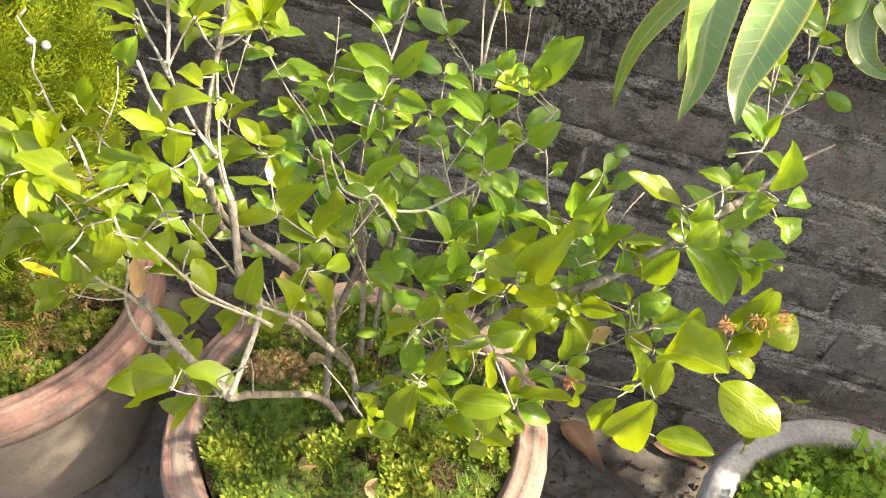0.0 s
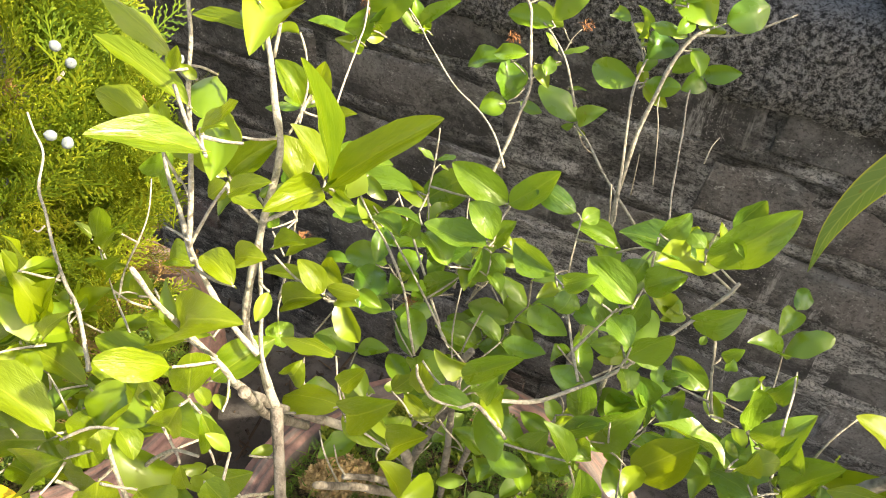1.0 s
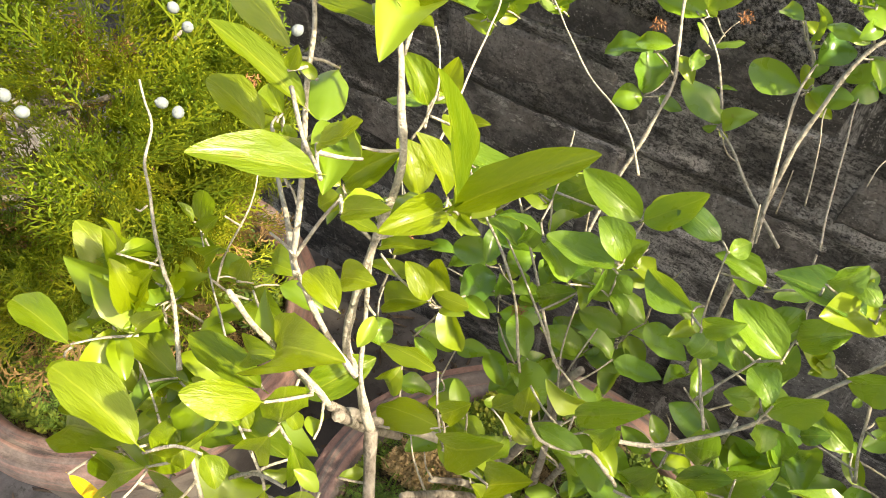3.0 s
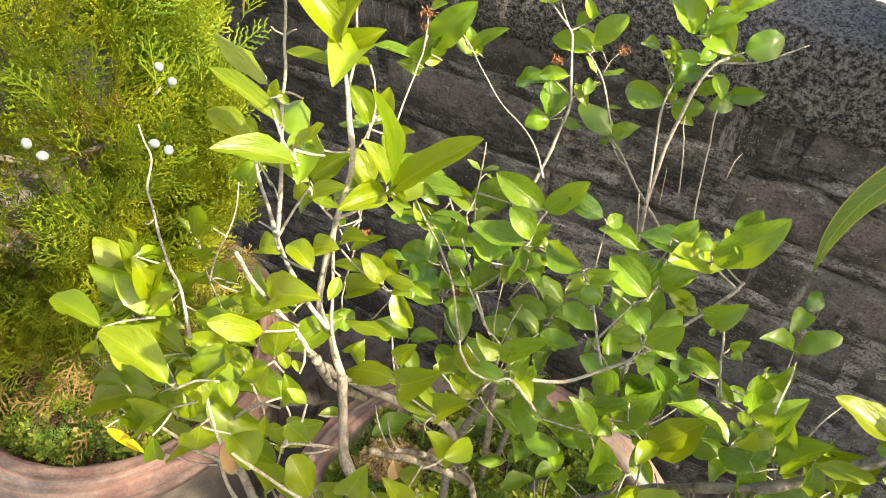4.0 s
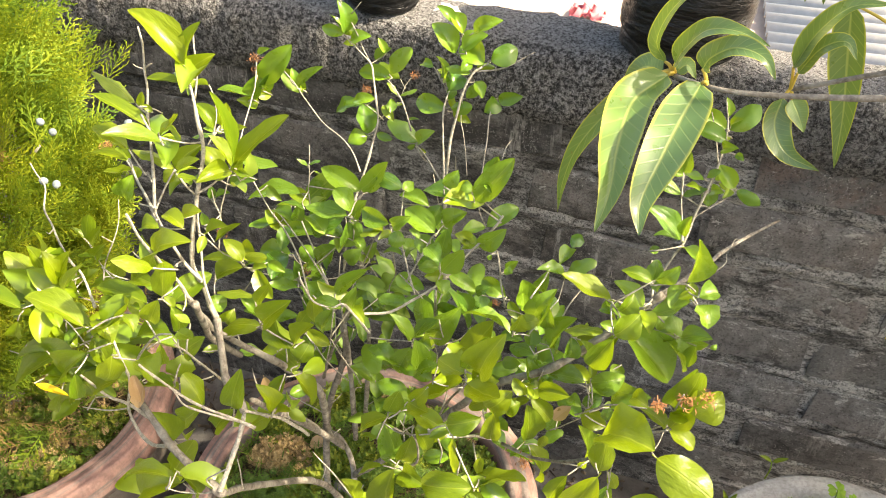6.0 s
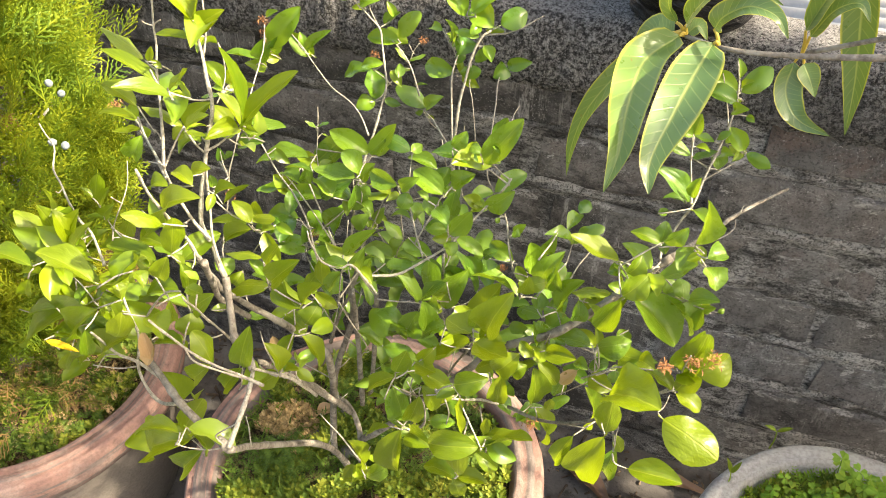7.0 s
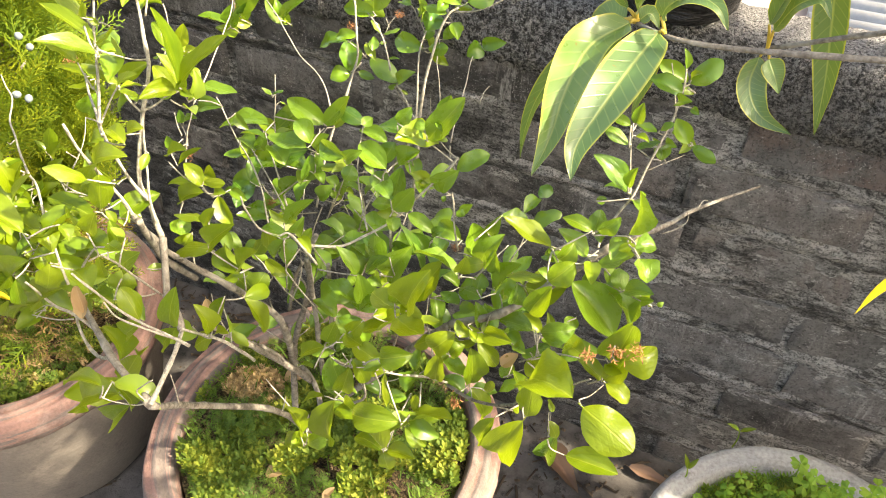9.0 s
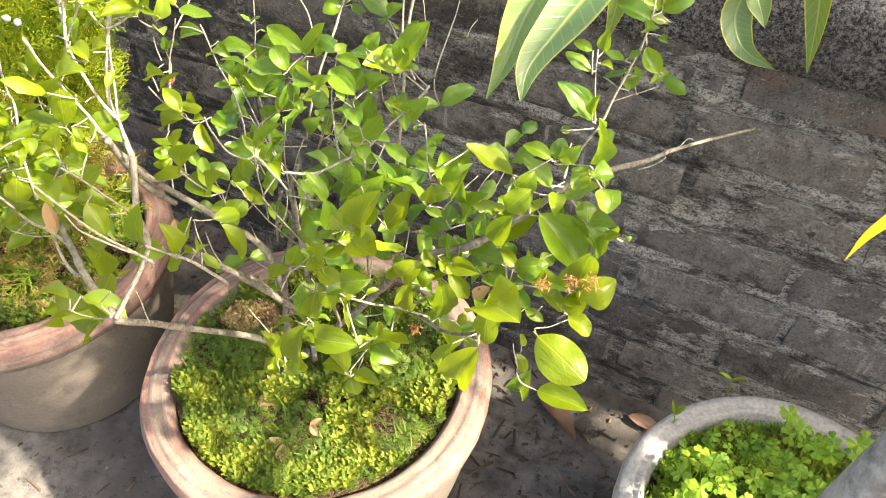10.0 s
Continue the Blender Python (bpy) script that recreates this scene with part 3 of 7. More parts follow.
# ---- low growth in the pots ----
def carpet(name, loc, radius, z, count, size, material, label, category, style, seed, hole=0.0, tall=0.02, mound=0.0, bare=None):
    """A mat of tiny rosettes or fronds, too many to count."""
    r = random.Random(seed)
    verts, faces = [], []
    for _ in range(count):
        a, q = r.uniform(0, 2 * math.pi), radius * math.sqrt(r.random())
        c = Vector((math.cos(a) * q, math.sin(a) * q, 0))
        if hole and noise.noise(c * 16 + Vector((seed, 1, 0))) > hole:
            continue
        if bare and (c.xy - Vector(bare[:2])).length < bare[2] * (1 + 0.7 * noise.noise(c * 40)):
            continue
        lump = max(0.0, noise.noise(c * 14 + Vector((seed, 0, 0))))
        c.z = z + tall * lump + mound * (1 - (q / radius) ** 2) + r.uniform(0, 0.006)
        if style == "rosette":
            n = r.randint(8, 12)
            s = size * r.uniform(0.6, 1.3)
            a0 = r.uniform(0, 6.28)
            lean = Vector((r.uniform(-0.5, 0.5), r.uniform(-0.6, 0.3), 1)).normalized()
            for k in range(n):
                aa = a0 + k * 2.4
                d = Vector((math.cos(aa), math.sin(aa), r.uniform(0.25, 1.1))).normalized()
                d = (d + lean * 0.3).normalized()
                x = d.cross(Vector((0, 0, 1))).normalized() * s * 0.23
                o = c + lean * (k * s * 0.10)
                b = len(verts)
                verts += [o, o + d * s * 0.55 + x, o + d * s, o + d * s * 0.55 - x]
                faces.append((b, b + 1, b + 2, b + 3))
        elif style == "frond":
            s = size * r.uniform(0.6, 1.5)
            aa = r.uniform(0, 6.28)
            d = Vector((math.cos(aa), math.sin(aa), r.uniform(0.2, 1.3))).normalized()
            side = d.cross(Vector((0, 0, 1))).normalized()
            for k in range(1, 7):
                o = c + d * s * k / 6 - Vector((0, 0, 1)) * s * 0.25 * (k / 6) ** 2
                w = s * 0.34 * (1.15 - k / 6)
                for sg in (-1, 1):
                    b = len(verts)
                    e = side * sg
                    verts += [o, o + e * w * 0.5 + d * w * 0.45, o + e * w + d * w * 0.5, o + e * w * 0.55 + d * w * 0.05]
                    faces.append((b, b + 1, b + 2, b + 3))
        elif style == "clover":
            s = size * r.uniform(0.7, 1.3)
            h = r.uniform(0.010, 0.035) + tall * lump
            top = c + Vector((r.uniform(-0.01, 0.01), r.uniform(-0.01, 0.01), h))
            b = len(verts)
            verts += [c + Vector((-0.0006, 0, 0)), c + Vector((0.0006, 0, 0)), top + Vector((0.0006, 0, 0)), top + Vector((-0.0006, 0, 0))]
            faces.append((b, b + 1, b + 2, b + 3))
            tilt = Vector((r.uniform(-0.4, 0.4), r.uniform(-0.5, 0.2), 1)).normalized()
            a0 = r.uniform(0, 6.28)
            for k in range(3):
                aa = a0 + k * 2.094
                d = Vector((math.cos(aa), math.sin(aa), 0))
                d = (d - tilt * d.dot(tilt)).normalized()
                x = tilt.cross(d) * s * 0.52
                dn = -tilt * s * 0.12
                b = len(verts)
                verts += [top, top + d * s * 0.6 + x + dn, top + d * s + x * 0.55 + dn, top + d * s * 0.84, top + d * s - x * 0.55 + dn, top + d * s * 0.6 - x + dn]
                faces.append((b, b + 1, b + 2, b + 3))
                faces.append((b, b + 3, b + 4, b + 5))
        else:
            s = size * r.uniform(0.5, 1.4)
            d = Vector((r.uniform(-0.7, 0.7), r.uniform(-0.7, 0.7), 1)).normalized()
            x = d.orthogonal().normalized() * s * 0.035
            bend = Vector((r.uniform(-1, 1), r.uniform(-1, 1), -0.3)) * s * 0.3
            b = len(verts)
            verts += [c - x, c + x, c + d * s * 0.6 + x * 0.7 + bend * 0.4, c + d * s + bend, c + d * s * 0.6 - x * 0.7 + bend * 0.4]
            faces.append((b, b + 1, b + 2, b + 3, b + 4))
    ob = make(name, verts, faces, material, None, "", False)
    ob.location = loc
    return tagged(ob, label, category, kind="stuff")


carpet("moss", CENTRE, 0.186, 0.297, 7600, 0.0080, MOSS, "yellow-green moss carpet over the soil of the jasmine pot", "moss", "rosette", 3, 0.04, 0.036, bare=(-0.132, 0.016, 0.032))
carpet("weeds", CENTRE, 0.184, 0.300, 7200, 0.0115, WEED, "dark green feathery weeds among the moss", "weeds", "frond", 5, 0.30, 0.034, bare=(-0.132, 0.016, 0.028))
carpet("grass_blades", CENTRE, 0.182, 0.296, 520, 0.026, WEED, "thin grass blades among the moss", "grass", "blade", 8)
carpet("weeds", LEFT, 0.184, 0.285, 2400, 0.018, WEED, "feathery green weeds covering the soil under the thuja", "weeds", "frond", 15, 0.35, 0.028)
carpet("moss", LEFT, 0.184, 0.282, 3400, 0.0080, MOSS, "patchy yellow-green moss under the thuja", "moss", "rosette", 17, 0.02, 0.024)
carpet("ferns", RIGHT, 0.152, 0.284, 2300, 0.023, CLOVER, "bright green tiny ferns filling the cement pot", "ferns", "frond", 21, 0.5, 0.050, 0.034)
carpet("clover", RIGHT, 0.140, 0.292, 300, 0.0115, CLOVER, "three-lobed green clover leaves in the cement pot", "clover", "clover", 23, 0.6, 0.046, 0.034)
carpet("moss", RIGHT, 0.154, 0.280, 2600, 0.0085, MOSS, "yellow-green moss between the ferns", "moss", "rosette", 27, 0.3, 0.034, 0.034)


LITTER = mat_tint("dry_leaf_litter", ((0.15, (0.14, 0.095, 0.045)), (0.5, (0.36, 0.245, 0.115)), (0.85, (0.56, 0.40, 0.20))), 0.85, 0.1, 0.2, 60)
carpet("leaf_litter", CENTRE + Vector((-0.126, 0.014, 0)), 0.044, 0.300, 900, 0.0058, LITTER, "tan crumbled leaf litter on the jasmine pot's soil", "leaf litter", "rosette", 61, 0.35, 0.008)
carpet("leaf_litter", CENTRE + Vector((0.02, -0.05, 0)), 0.125, 0.304, 240, 0.010, LITTER, "dry leaf crumbs caught in the moss", "leaf litter", "blade", 63, 0.15, 0.034)
carpet("leaf_litter", LEFT + Vector((0.08, -0.02, 0)), 0.115, 0.292, 420, 0.013, LITTER, "dry brown thuja litter under the shrub", "leaf litter", "frond", 67, 0.2, 0.022)


# ---- thuja in the left pot ----
def spray(verts, faces, base, way, side, length, r):
    """A flat fan of scale-leaved twiglets."""
    nrm = way.cross(side).normalized()

    def slip(o, d, l, w):
        b = len(verts)
        x = d.cross(nrm).normalized() * w
        lift = nrm * r.uniform(-0.0012, 0.0012)
        verts.extend((o - x * 0.45, o + d * l * 0.72 - x * 0.62 + lift, o + d * l, o + d * l * 0.72 + x * 0.62 + lift, o + x * 0.45))
        faces.append((b, b + 1, b + 2, b + 3, b + 4))

    slip(base, way, length, 0.0012)
    n = max(6, int(length / 0.0050))
    for i in range(1, n):
        t = i / n
        sg = 1 if i % 2 else -1
        o = base + way * length * t - Vector((0, 0, 1)) * 0.08 * length * t * t
        d = (way * 0.78 + side * sg * r.uniform(0.5, 0.8)).normalized()
        bl = length * (0.36 * (1 - t) + 0.12) * r.uniform(0.8, 1.2)
        slip(o, d, bl, 0.0012)
        k = max(2, int(bl / 0.0038))
        for j in range(1, k + 1):
            u = j / (k + 0.6)
            s2 = 1 if (j + i) % 2 else -1
            d2 = (d * 0.8 + side * s2 * 0.35 + way * 0.35 * (1 if s2 * sg < 0 else 0.2)).normalized()
            if s2 * sg > 0:
                d2 = (d * 0.7 + side * sg * 0.6).normalized()
            slip(o + d * bl * u, d2, r.uniform(0.0034, 0.0058), 0.0013)


def thuja():
    thing = empty("thuja", LEFT + Vector((0, 0, 0.28)), "dense yellow-green thuja shrub with flat ferny sprays and pale cones", "shrub")
    o = LEFT + Vector((0, 0, 0.28))
    vs, fs = tube([(0, 0, -0.01), (0.01, 0.005, 0.2), (0.0, 0.01, 0.5), (0.01, 0, 0.98)], 0.017, 0.005, 9, 6, 0.3)
    make("trunk", vs, fs, BARK, thing)
    r = random.Random(31)

    def radius(z):
        rows = ((0.40, 0.10), (0.50, 0.17), (0.58, 0.225), (0.70, 0.240), (0.78, 0.232), (0.85, 0.200), (0.91, 0.172), (1.0, 0.135), (1.15, 0.08), (1.34, 0.02))
        for (z0, r0), (z1, r1) in zip(rows, rows[1:]):
            if z < z1:
                return r0 + (r1 - r0) * max(0.0, z - z0) / (z1 - z0)
        return 0.02

    verts, faces = [], []
    dry_v, dry_f = [], []
    for i in range(760):
        # a clump of nearly parallel fans
        z = 0.42 + 0.86 * r.random() ** 1.25
        a = r.uniform(-3.1, 3.1) if i % 4 == 0 else r.uniform(-2.3, 1.2)
        lump = 0.90 + 0.20 * noise.noise(Vector((math.cos(a) * 2.6, math.sin(a) * 2.6, z * 9)))
        deep = 0.45 + 0.55 * r.random() ** 0.40
        out = Vector((math.cos(a), math.sin(a), 0))
        mid = out * radius(z) * lump * deep + Vector((0, 0, z - 0.28))
        lean = (out * r.uniform(0.35, 1.0) + Vector((r.uniform(-0.4, 0.4), r.uniform(-0.4, 0.4), r.uniform(0.2, 1.1)))).normalized()
        flat = Vector((r.uniform(-1, 1), r.uniform(-1, 1), r.uniform(-0.3, 0.3)))
        for k in range(12):
            p = mid + Vector((r.gauss(0, 0.014), r.gauss(0, 0.014), r.gauss(0, 0.016)))
            way = (lean + Vector((r.gauss(0, 0.2), r.gauss(0, 0.2), r.gauss(0, 0.2)))).normalized()
            side = way.cross(flat + Vector((r.gauss(0, 0.25), r.gauss(0, 0.25), r.gauss(0, 0.15)))).normalized()
            if deep < 0.68 and r.random() < 0.45:
                spray(dry_v, dry_f, p, way, side, r.uniform(0.03, 0.06), r)
            else:
                spray(verts, faces, p - way * 0.03, way, side, r.uniform(0.036, 0.072), r)
    # shaded heart of the shrub, low round the trunk
    for i in range(700):
        a, q = r.uniform(-3.14, 3.14), 0.17 * math.sqrt(r.random())
        out = Vector((math.cos(a), math.sin(a), 0))
        p = out * q + Vector((0, 0, r.uniform(0.05, 0.26)))
        way = (out * 0.6 + Vector((r.uniform(-0.5, 0.5), r.uniform(-0.5, 0.5), r.uniform(-0.2, 1.0)))).normalized()
        side = way.cross(Vector((r.uniform(-1, 1), r.uniform(-1, 1), 0.2))).normalized()
        spray(*((dry_v, dry_f) if i % 3 == 0 else (verts, faces)), p, way, side, r.uniform(0.04, 0.07), r)
    tagged(make("foliage", verts, faces, THUJA, thing, "flat yellow-green sprays", False), kind="stuff")
    tagged(make("dry_foliage", dry_v, dry_f, THUJA_DRY, thing, "browned inner sprays", False), kind="stuff")
    for k in range(26):
        a = r.uniform(-2.4, 1.4)
        z = r.uniform(0.1, 0.8)
        out = Vector((math.cos(a), math.sin(a), 0))
        vs, fs = tube([(0, 0, z), out * 0.1 + Vector((0, 0, z + 0.05)), out * radius(z + 0.36) * 0.8 + Vector((0, 0, z + 0.14))], 0.0045, 0.0015, 6, 4)
        make("limb", vs, fs, BARK, thing)
    for x, y, z in ((-0.372, 0.862, 0.824), (-0.356, 0.858, 0.818), (-0.394, 0.747, 0.816), (-0.377, 0.745, 0.812), (-0.338, 0.812, 0.794), (-0.323, 0.812, 0.794),
                    (-0.30, 0.90, 0.815), (-0.47, 0.73, 0.83), (-0.40, 0.95, 0.93)):
        vs, fs = lathe([(0.0004, -0.0048), (0.0030, -0.0040), (0.0046, -0.0014), (0.0047, 0.0014), (0.0034, 0.0038), (0.0016, 0.0050), (0.0004, 0.0058)], 9, 0.001, x * 50)
        b = make("cone", vs, fs, BERRY, thing, "small waxy bluish-white cone")
        b.location = Vector((x, y, z)) - o
        b.scale = (0.82, 0.82, 0.82)
        b.rotation_euler = (r.uniform(-1, 1), r.uniform(-1, 1), 0)


thuja()


# ---- grow bags on the parapet, and what lies beyond it ----
def grow_bag(loc, r, h, seed, label):
    thing = empty("grow_bag", loc, label, "grow bag", "grow bags on the parapet")
    prof = [(0.01, 0.0), (r * 0.80, 0.0), (r * 0.93, 0.010), (r * 0.97, 0.03), (r * 1.0, h * 0.2), (r * 1.02, h * 0.4), (r * 1.0, h * 0.6), (r * 1.03, h * 0.8), (r * 0.99, h * 0.95),
            (r * 1.0, h), (r * 0.96, h + 0.004), (r * 0.94, h - 0.02)]
    fine = []
    for (r0, z0), (r1, z1) in zip(prof, prof[1:]):
        for k in range(4):
            fine.append((r0 + (r1 - r0) * k / 4, z0 + (z1 - z0) * k / 4))
    fine.append(prof[-1])
    vs, fs = lathe(fine, 60)
    out = []
    for p in vs:
        q = p + wob(Vector((p.x * 10 + seed, p.y * 10, p.z * 60)), 1.0, 0.0075) + wob(Vector((p.x * 40 + seed, p.y * 40, p.z * 110)), 1.0, 0.003)
        if p.z < 0.004:
            q.z = p.z
        out.append(q)
    make("bag", out, fs, PLASTIC, thing, "crinkled black plastic")
    vs, fs = lathe([(0.001, h - 0.018), (r * 0.5, h - 0.02), (r * 0.95, h - 0.024)], 32, 0.003, seed)
    make("soil", vs, fs, SOIL, thing)


grow_bag((0.203, 1.298, WALL_TOP + 0.003), 0.076, 0.21, 3.0, "crinkled black plastic grow bag standing on the parapet")
grow_bag((-0.186, 1.300, WALL_TOP + 0.003), 0.055, 0.17, 11.0, "smaller black plastic grow bag standing on the parapet")


def cloth():
    verts, faces = [], []
    n = 14
    for j in range(n + 1):
        for i in range(n + 1):
            x, y = i / n - 0.5, j / n - 0.5
            p = Vector((x * 0.125, y * 0.085, 0))
            p.z = 0.012 + 0.05 * max(0.0, noise.noise(Vector((x * 6, y * 6, 2)))) + 0.03 * max(0, 0.4 - (x * x + y * y))
            p += wob(Vector((x * 9, y * 9, 5)), 1, 0.016)
            p.z = max(0.001, p.z)
            verts.append(p)
    for j in range(n):
        for i in range(n):
            a = j * (n + 1) + i
            faces.append((a, a + 1, a + n + 2, a + n + 1))
    ob = make("cloth", verts, faces, PINK)
    ob.location = (-0.190, 3.14, -0.012)
    tagged(ob, "crumpled bright pink cloth lying on the ground", "cloth")


cloth()


def corrugated():
    verts, faces = [], []
    n = 120
    for i in range(n + 1):
        y = i / n * 1.6
        z = 0.018 * math.sin(i / n * 2 * math.pi * 20)
        for x in (-0.9, 0.9):
            for dz in (0, -0.003):
                verts.append((x, y, z + dz))
    for i in range(n):
        a = i * 4
        faces += [(a, a + 2, a + 6, a + 4), (a + 1, a + 5, a + 7, a + 3), (a, a + 4, a + 5, a + 1), (a + 2, a + 3, a + 7, a + 6)]
    faces += [(0, 1, 3, 2), (n * 4, n * 4 + 2, n * 4 + 3, n * 4 + 1)]
    ob = make("corrugated_sheet", verts, faces, TIN)
    ob.location = (1.35, 2.75, 0.03)
    ob.rotation_euler = (0, 0, radians(4))
    tagged(ob, "pale corrugated roofing sheet lying on the ground", "roofing sheet")


corrugated()


# ---- litter on the floor ----
def litter(name, mesh, loc, way, w, l, label, category):
    ob = place(name, mesh, None, "", basis(loc, way, (0.1, -0.1, 1), w, l))
    tagged(ob, label, category, "fallen leaves")


litter("fallen_leaf", DEAD_LEAF, (0.165, 1.185, 0.010), (0.75, -0.62, 0.02), 0.024, 0.115, "dry brown curled mango leaf on the floor", "leaf")
litter("fallen_leaf", DEAD_LEAF, (0.315, 1.20, 0.010), (1, -0.10, 0.0), 0.012, 0.10, "dry brown mango leaf fallen by the wall", "leaf")
litter("fallen_leaf", YELLOW_LEAF, (-0.33, 0.50, 0.012), (0.3, 0.8, 0.05), 0.018, 0.07, "small yellow leaf on the floor", "leaf")


def crumbs():
    """Dirt, bark bits and dry slivers swept against the wall and between the pots."""
    r = random.Random(77)
    verts, faces = [], []
    for _ in range(1500):
        x = r.uniform(-0.95, 0.95)
        y = 1.235 - abs(r.gauss(0, 0.16)) if r.random() < 0.7 else r.uniform(0.45, 1.2)
        s = r.uniform(0.0015, 0.006)
        long = s * (r.uniform(2, 5) if r.random() < 0.35 else 1.0)
        a = r.uniform(0, 6.28)
        d = Vector((math.cos(a), math.sin(a), r.uniform(-0.1, 0.25)))
        e = Vector((-d.y, d.x, r.uniform(-0.2, 0.2)))
        c = Vector((x, y, 0.003))
        b = len(verts)
        verts += [c - d * long - e * s * 0.4, c + d * long - e * s * 0.5, c + d * long * 0.8 + e * s * 0.5, c - d * long * 0.9 + e * s * 0.4, c + Vector((0, 0, s * 0.9))]
        faces += [(b, b + 1, b + 4), (b + 1, b + 2, b + 4), (b + 2, b + 3, b + 4), (b + 3, b, b + 4)]
    ob = make("floor_dirt", verts, faces, CRUMB, None, "", False)
    tagged(ob, "dark dirt crumbs and dry slivers on the terrace floor", "dirt", kind="stuff")


CRUMB = mat_tint("dirt_crumb", ((0.1, (0.03, 0.024, 0.02)), (0.6, (0.10, 0.075, 0.055)), (0.95, (0.30, 0.22, 0.14))), 0.9, 0.0, 0.1, 30)
crumbs()


# ---- mango branch and trunk at the right ----
def mango():
    thing = empty("mango_tree", (0.495, 0.670, 0.0), "young mango tree with grey trunk and long drooping leaves", "tree")
    o = Vector((0.495, 0.670, 0.0))

    crown_v, crown_f, crown_m, crown_a = [], [], [], []

    def stick(name, pts, r0, r1, mt=MANGO_BARK, knots=0.2):
        vs, fs = tube([Vector(p) - o for p in pts], r0, r1, 9, 6, knots)
        make(name, vs, fs, mt, thing)

    def blade(base, tip, w, face, kind):
        b, t = Vector(base), Vector(tip)
        d = t - b
        m = basis(b - o, d, face, w, d.length)
        me = MANGO_LEAVES[kind]
        n = len(crown_v)
        crown_v.extend(m @ v.co for v in me.vertices)
        crown_m.extend(min(1.0, abs(v.co.x)) for v in me.vertices)
        crown_a.extend(v.co.y for v in me.vertices)
        crown_f.extend(tuple(n + k for k in p.vertices) for p in me.polygons)

    def arched(root, pts, w, face, skin=None, fold=0.38):
        """A long leaf that arches along its rib, with its stalk."""
        line = spline([Vector(p) - o for p in pts], 5)
        n = len(line) - 1
        face = Vector(face)
        cols = (-1.0, -0.7, -0.35, 0.0, 0.35, 0.7, 1.0)
        verts, faces, marg, along = [], [], [], []
        for i, q in enumerate(line):
            t = i / n * 0.999
            d = (line[min(i + 1, n)] - line[max(i - 1, 0)]).normalized()
            side = d.cross(face).normalized()
            up = side.cross(d)
            hw = w * lance(t)
            for c in cols:
                verts.append(q + side * c * hw + up * (abs(c) ** 1.3 * hw * fold + 0.05 * w * math.sin(t * 17 + c * 2) * abs(c)))
                marg.append(abs(c))
                along.append(t)
        for i in range(n):
            for k in range(6):
                a = i * 7 + k
                faces.append((a, a + 1, a + 8, a + 7))
        leaf = make("leaf", verts, faces, skin or MANGO, thing, "yellowed leaf" if skin else "")
        for key, vals in (("margin", marg), ("along", along)):
            leaf.data.attributes.new(key, "FLOAT", "POINT").data.foreach_set("value", vals)
        mid = (Vector(root) + Vector(pts[0])) / 2 + Vector((0, -0.002, 0.003))
        vs, fs = tube([Vector(root) - o, mid - o, Vector(pts[0]) - o], 0.0017, 0.0012, 8, 6, 0.1)
        make("petiole", vs, fs, MANGO_STALK, leaf, "orange-yellow leaf stalk")

    stick("trunk", [(0.504, 0.665, 0.0), (0.497, 0.675, 0.4), (0.505, 0.690, 0.8), (0.575, 0.80, 0.93), (0.63, 0.93, 1.02), (0.64, 1.02, 1.25)], 0.024, 0.011, MANGO_BARK, 0.45)
    stick("branch", [(0.63, 0.93, 1.01), (0.50, 0.905, 0.992), (0.36, 0.915, 0.962), (0.290, 0.925, 0.946), (0.248, 0.930, 0.941), (0.214, 0.962, 0.930)], 0.0027, 0.0017, BARK)
    stick("branch", [(0.635, 0.95, 1.04), (0.51, 1.00, 0.99), (0.40, 1.06, 0.92), (0.316, 1.080, 0.874)], 0.0031, 0.0022, BARK)
    hub, low, hub_b = (0.213, 0.965, 0.930), (0.240, 0.936, 0.940), (0.316, 1.080, 0.874)
    arched(hub, [(0.199, 0.962, 0.929), (0.170, 0.958, 0.896), (0.145, 0.955, 0.853), (0.135, 0.953, 0.813), (0.134, 0.950, 0.778)], 0.0100, (-0.35, -0.75, 0.45))
    arched(hub, [(0.209, 0.957, 0.932), (0.188, 0.920, 0.924), (0.186, 0.870, 0.912), (0.189, 0.830, 0.897), (0.185, 0.806, 0.877)], 0.0180, (0.05, -0.35, 0.93), fold=0.6)
    arched(hub, [(0.204, 0.962, 0.925), (0.180, 0.945, 0.901), (0.175, 0.925, 0.874), (0.179, 0.915, 0.842)], 0.0120, (0.5, -0.7, 0.4))
    arched(low, [(0.236, 0.933, 0.942), (0.227, 0.890, 0.933), (0.219, 0.845, 0.921), (0.213, 0.810, 0.909), (0.217, 0.790, 0.895)], 0.0188, (0.12, -0.32, 0.93))
    arched(low, [(0.232, 0.945, 0.925), (0.230, 0.955, 0.890), (0.226, 0.955, 0.852)], 0.0090, (0.4, -0.8, 0.4))
    arched(hub, [(0.204, 0.964, 0.940), (0.195, 0.960, 0.958), (0.200, 0.955, 0.983), (0.213, 0.945, 1.006), (0.231, 0.940, 1.013)], 0.0080, (-0.6, -0.7, 0.35))
    arched(hub, [(0.212, 0.962, 0.940), (0.217, 0.955, 0.957), (0.231, 0.945, 0.980), (0.253, 0.935, 0.987), (0.277, 0.930, 0.981)], 0.0110, (-0.2, -0.55, 0.85))
    arched(low, [(0.234, 0.939, 0.951), (0.239, 0.935, 0.964), (0.255, 0.925, 0.979), (0.274, 0.915, 0.979), (0.285, 0.908, 0.967)], 0.0110, (-0.1, -0.6, 0.8))
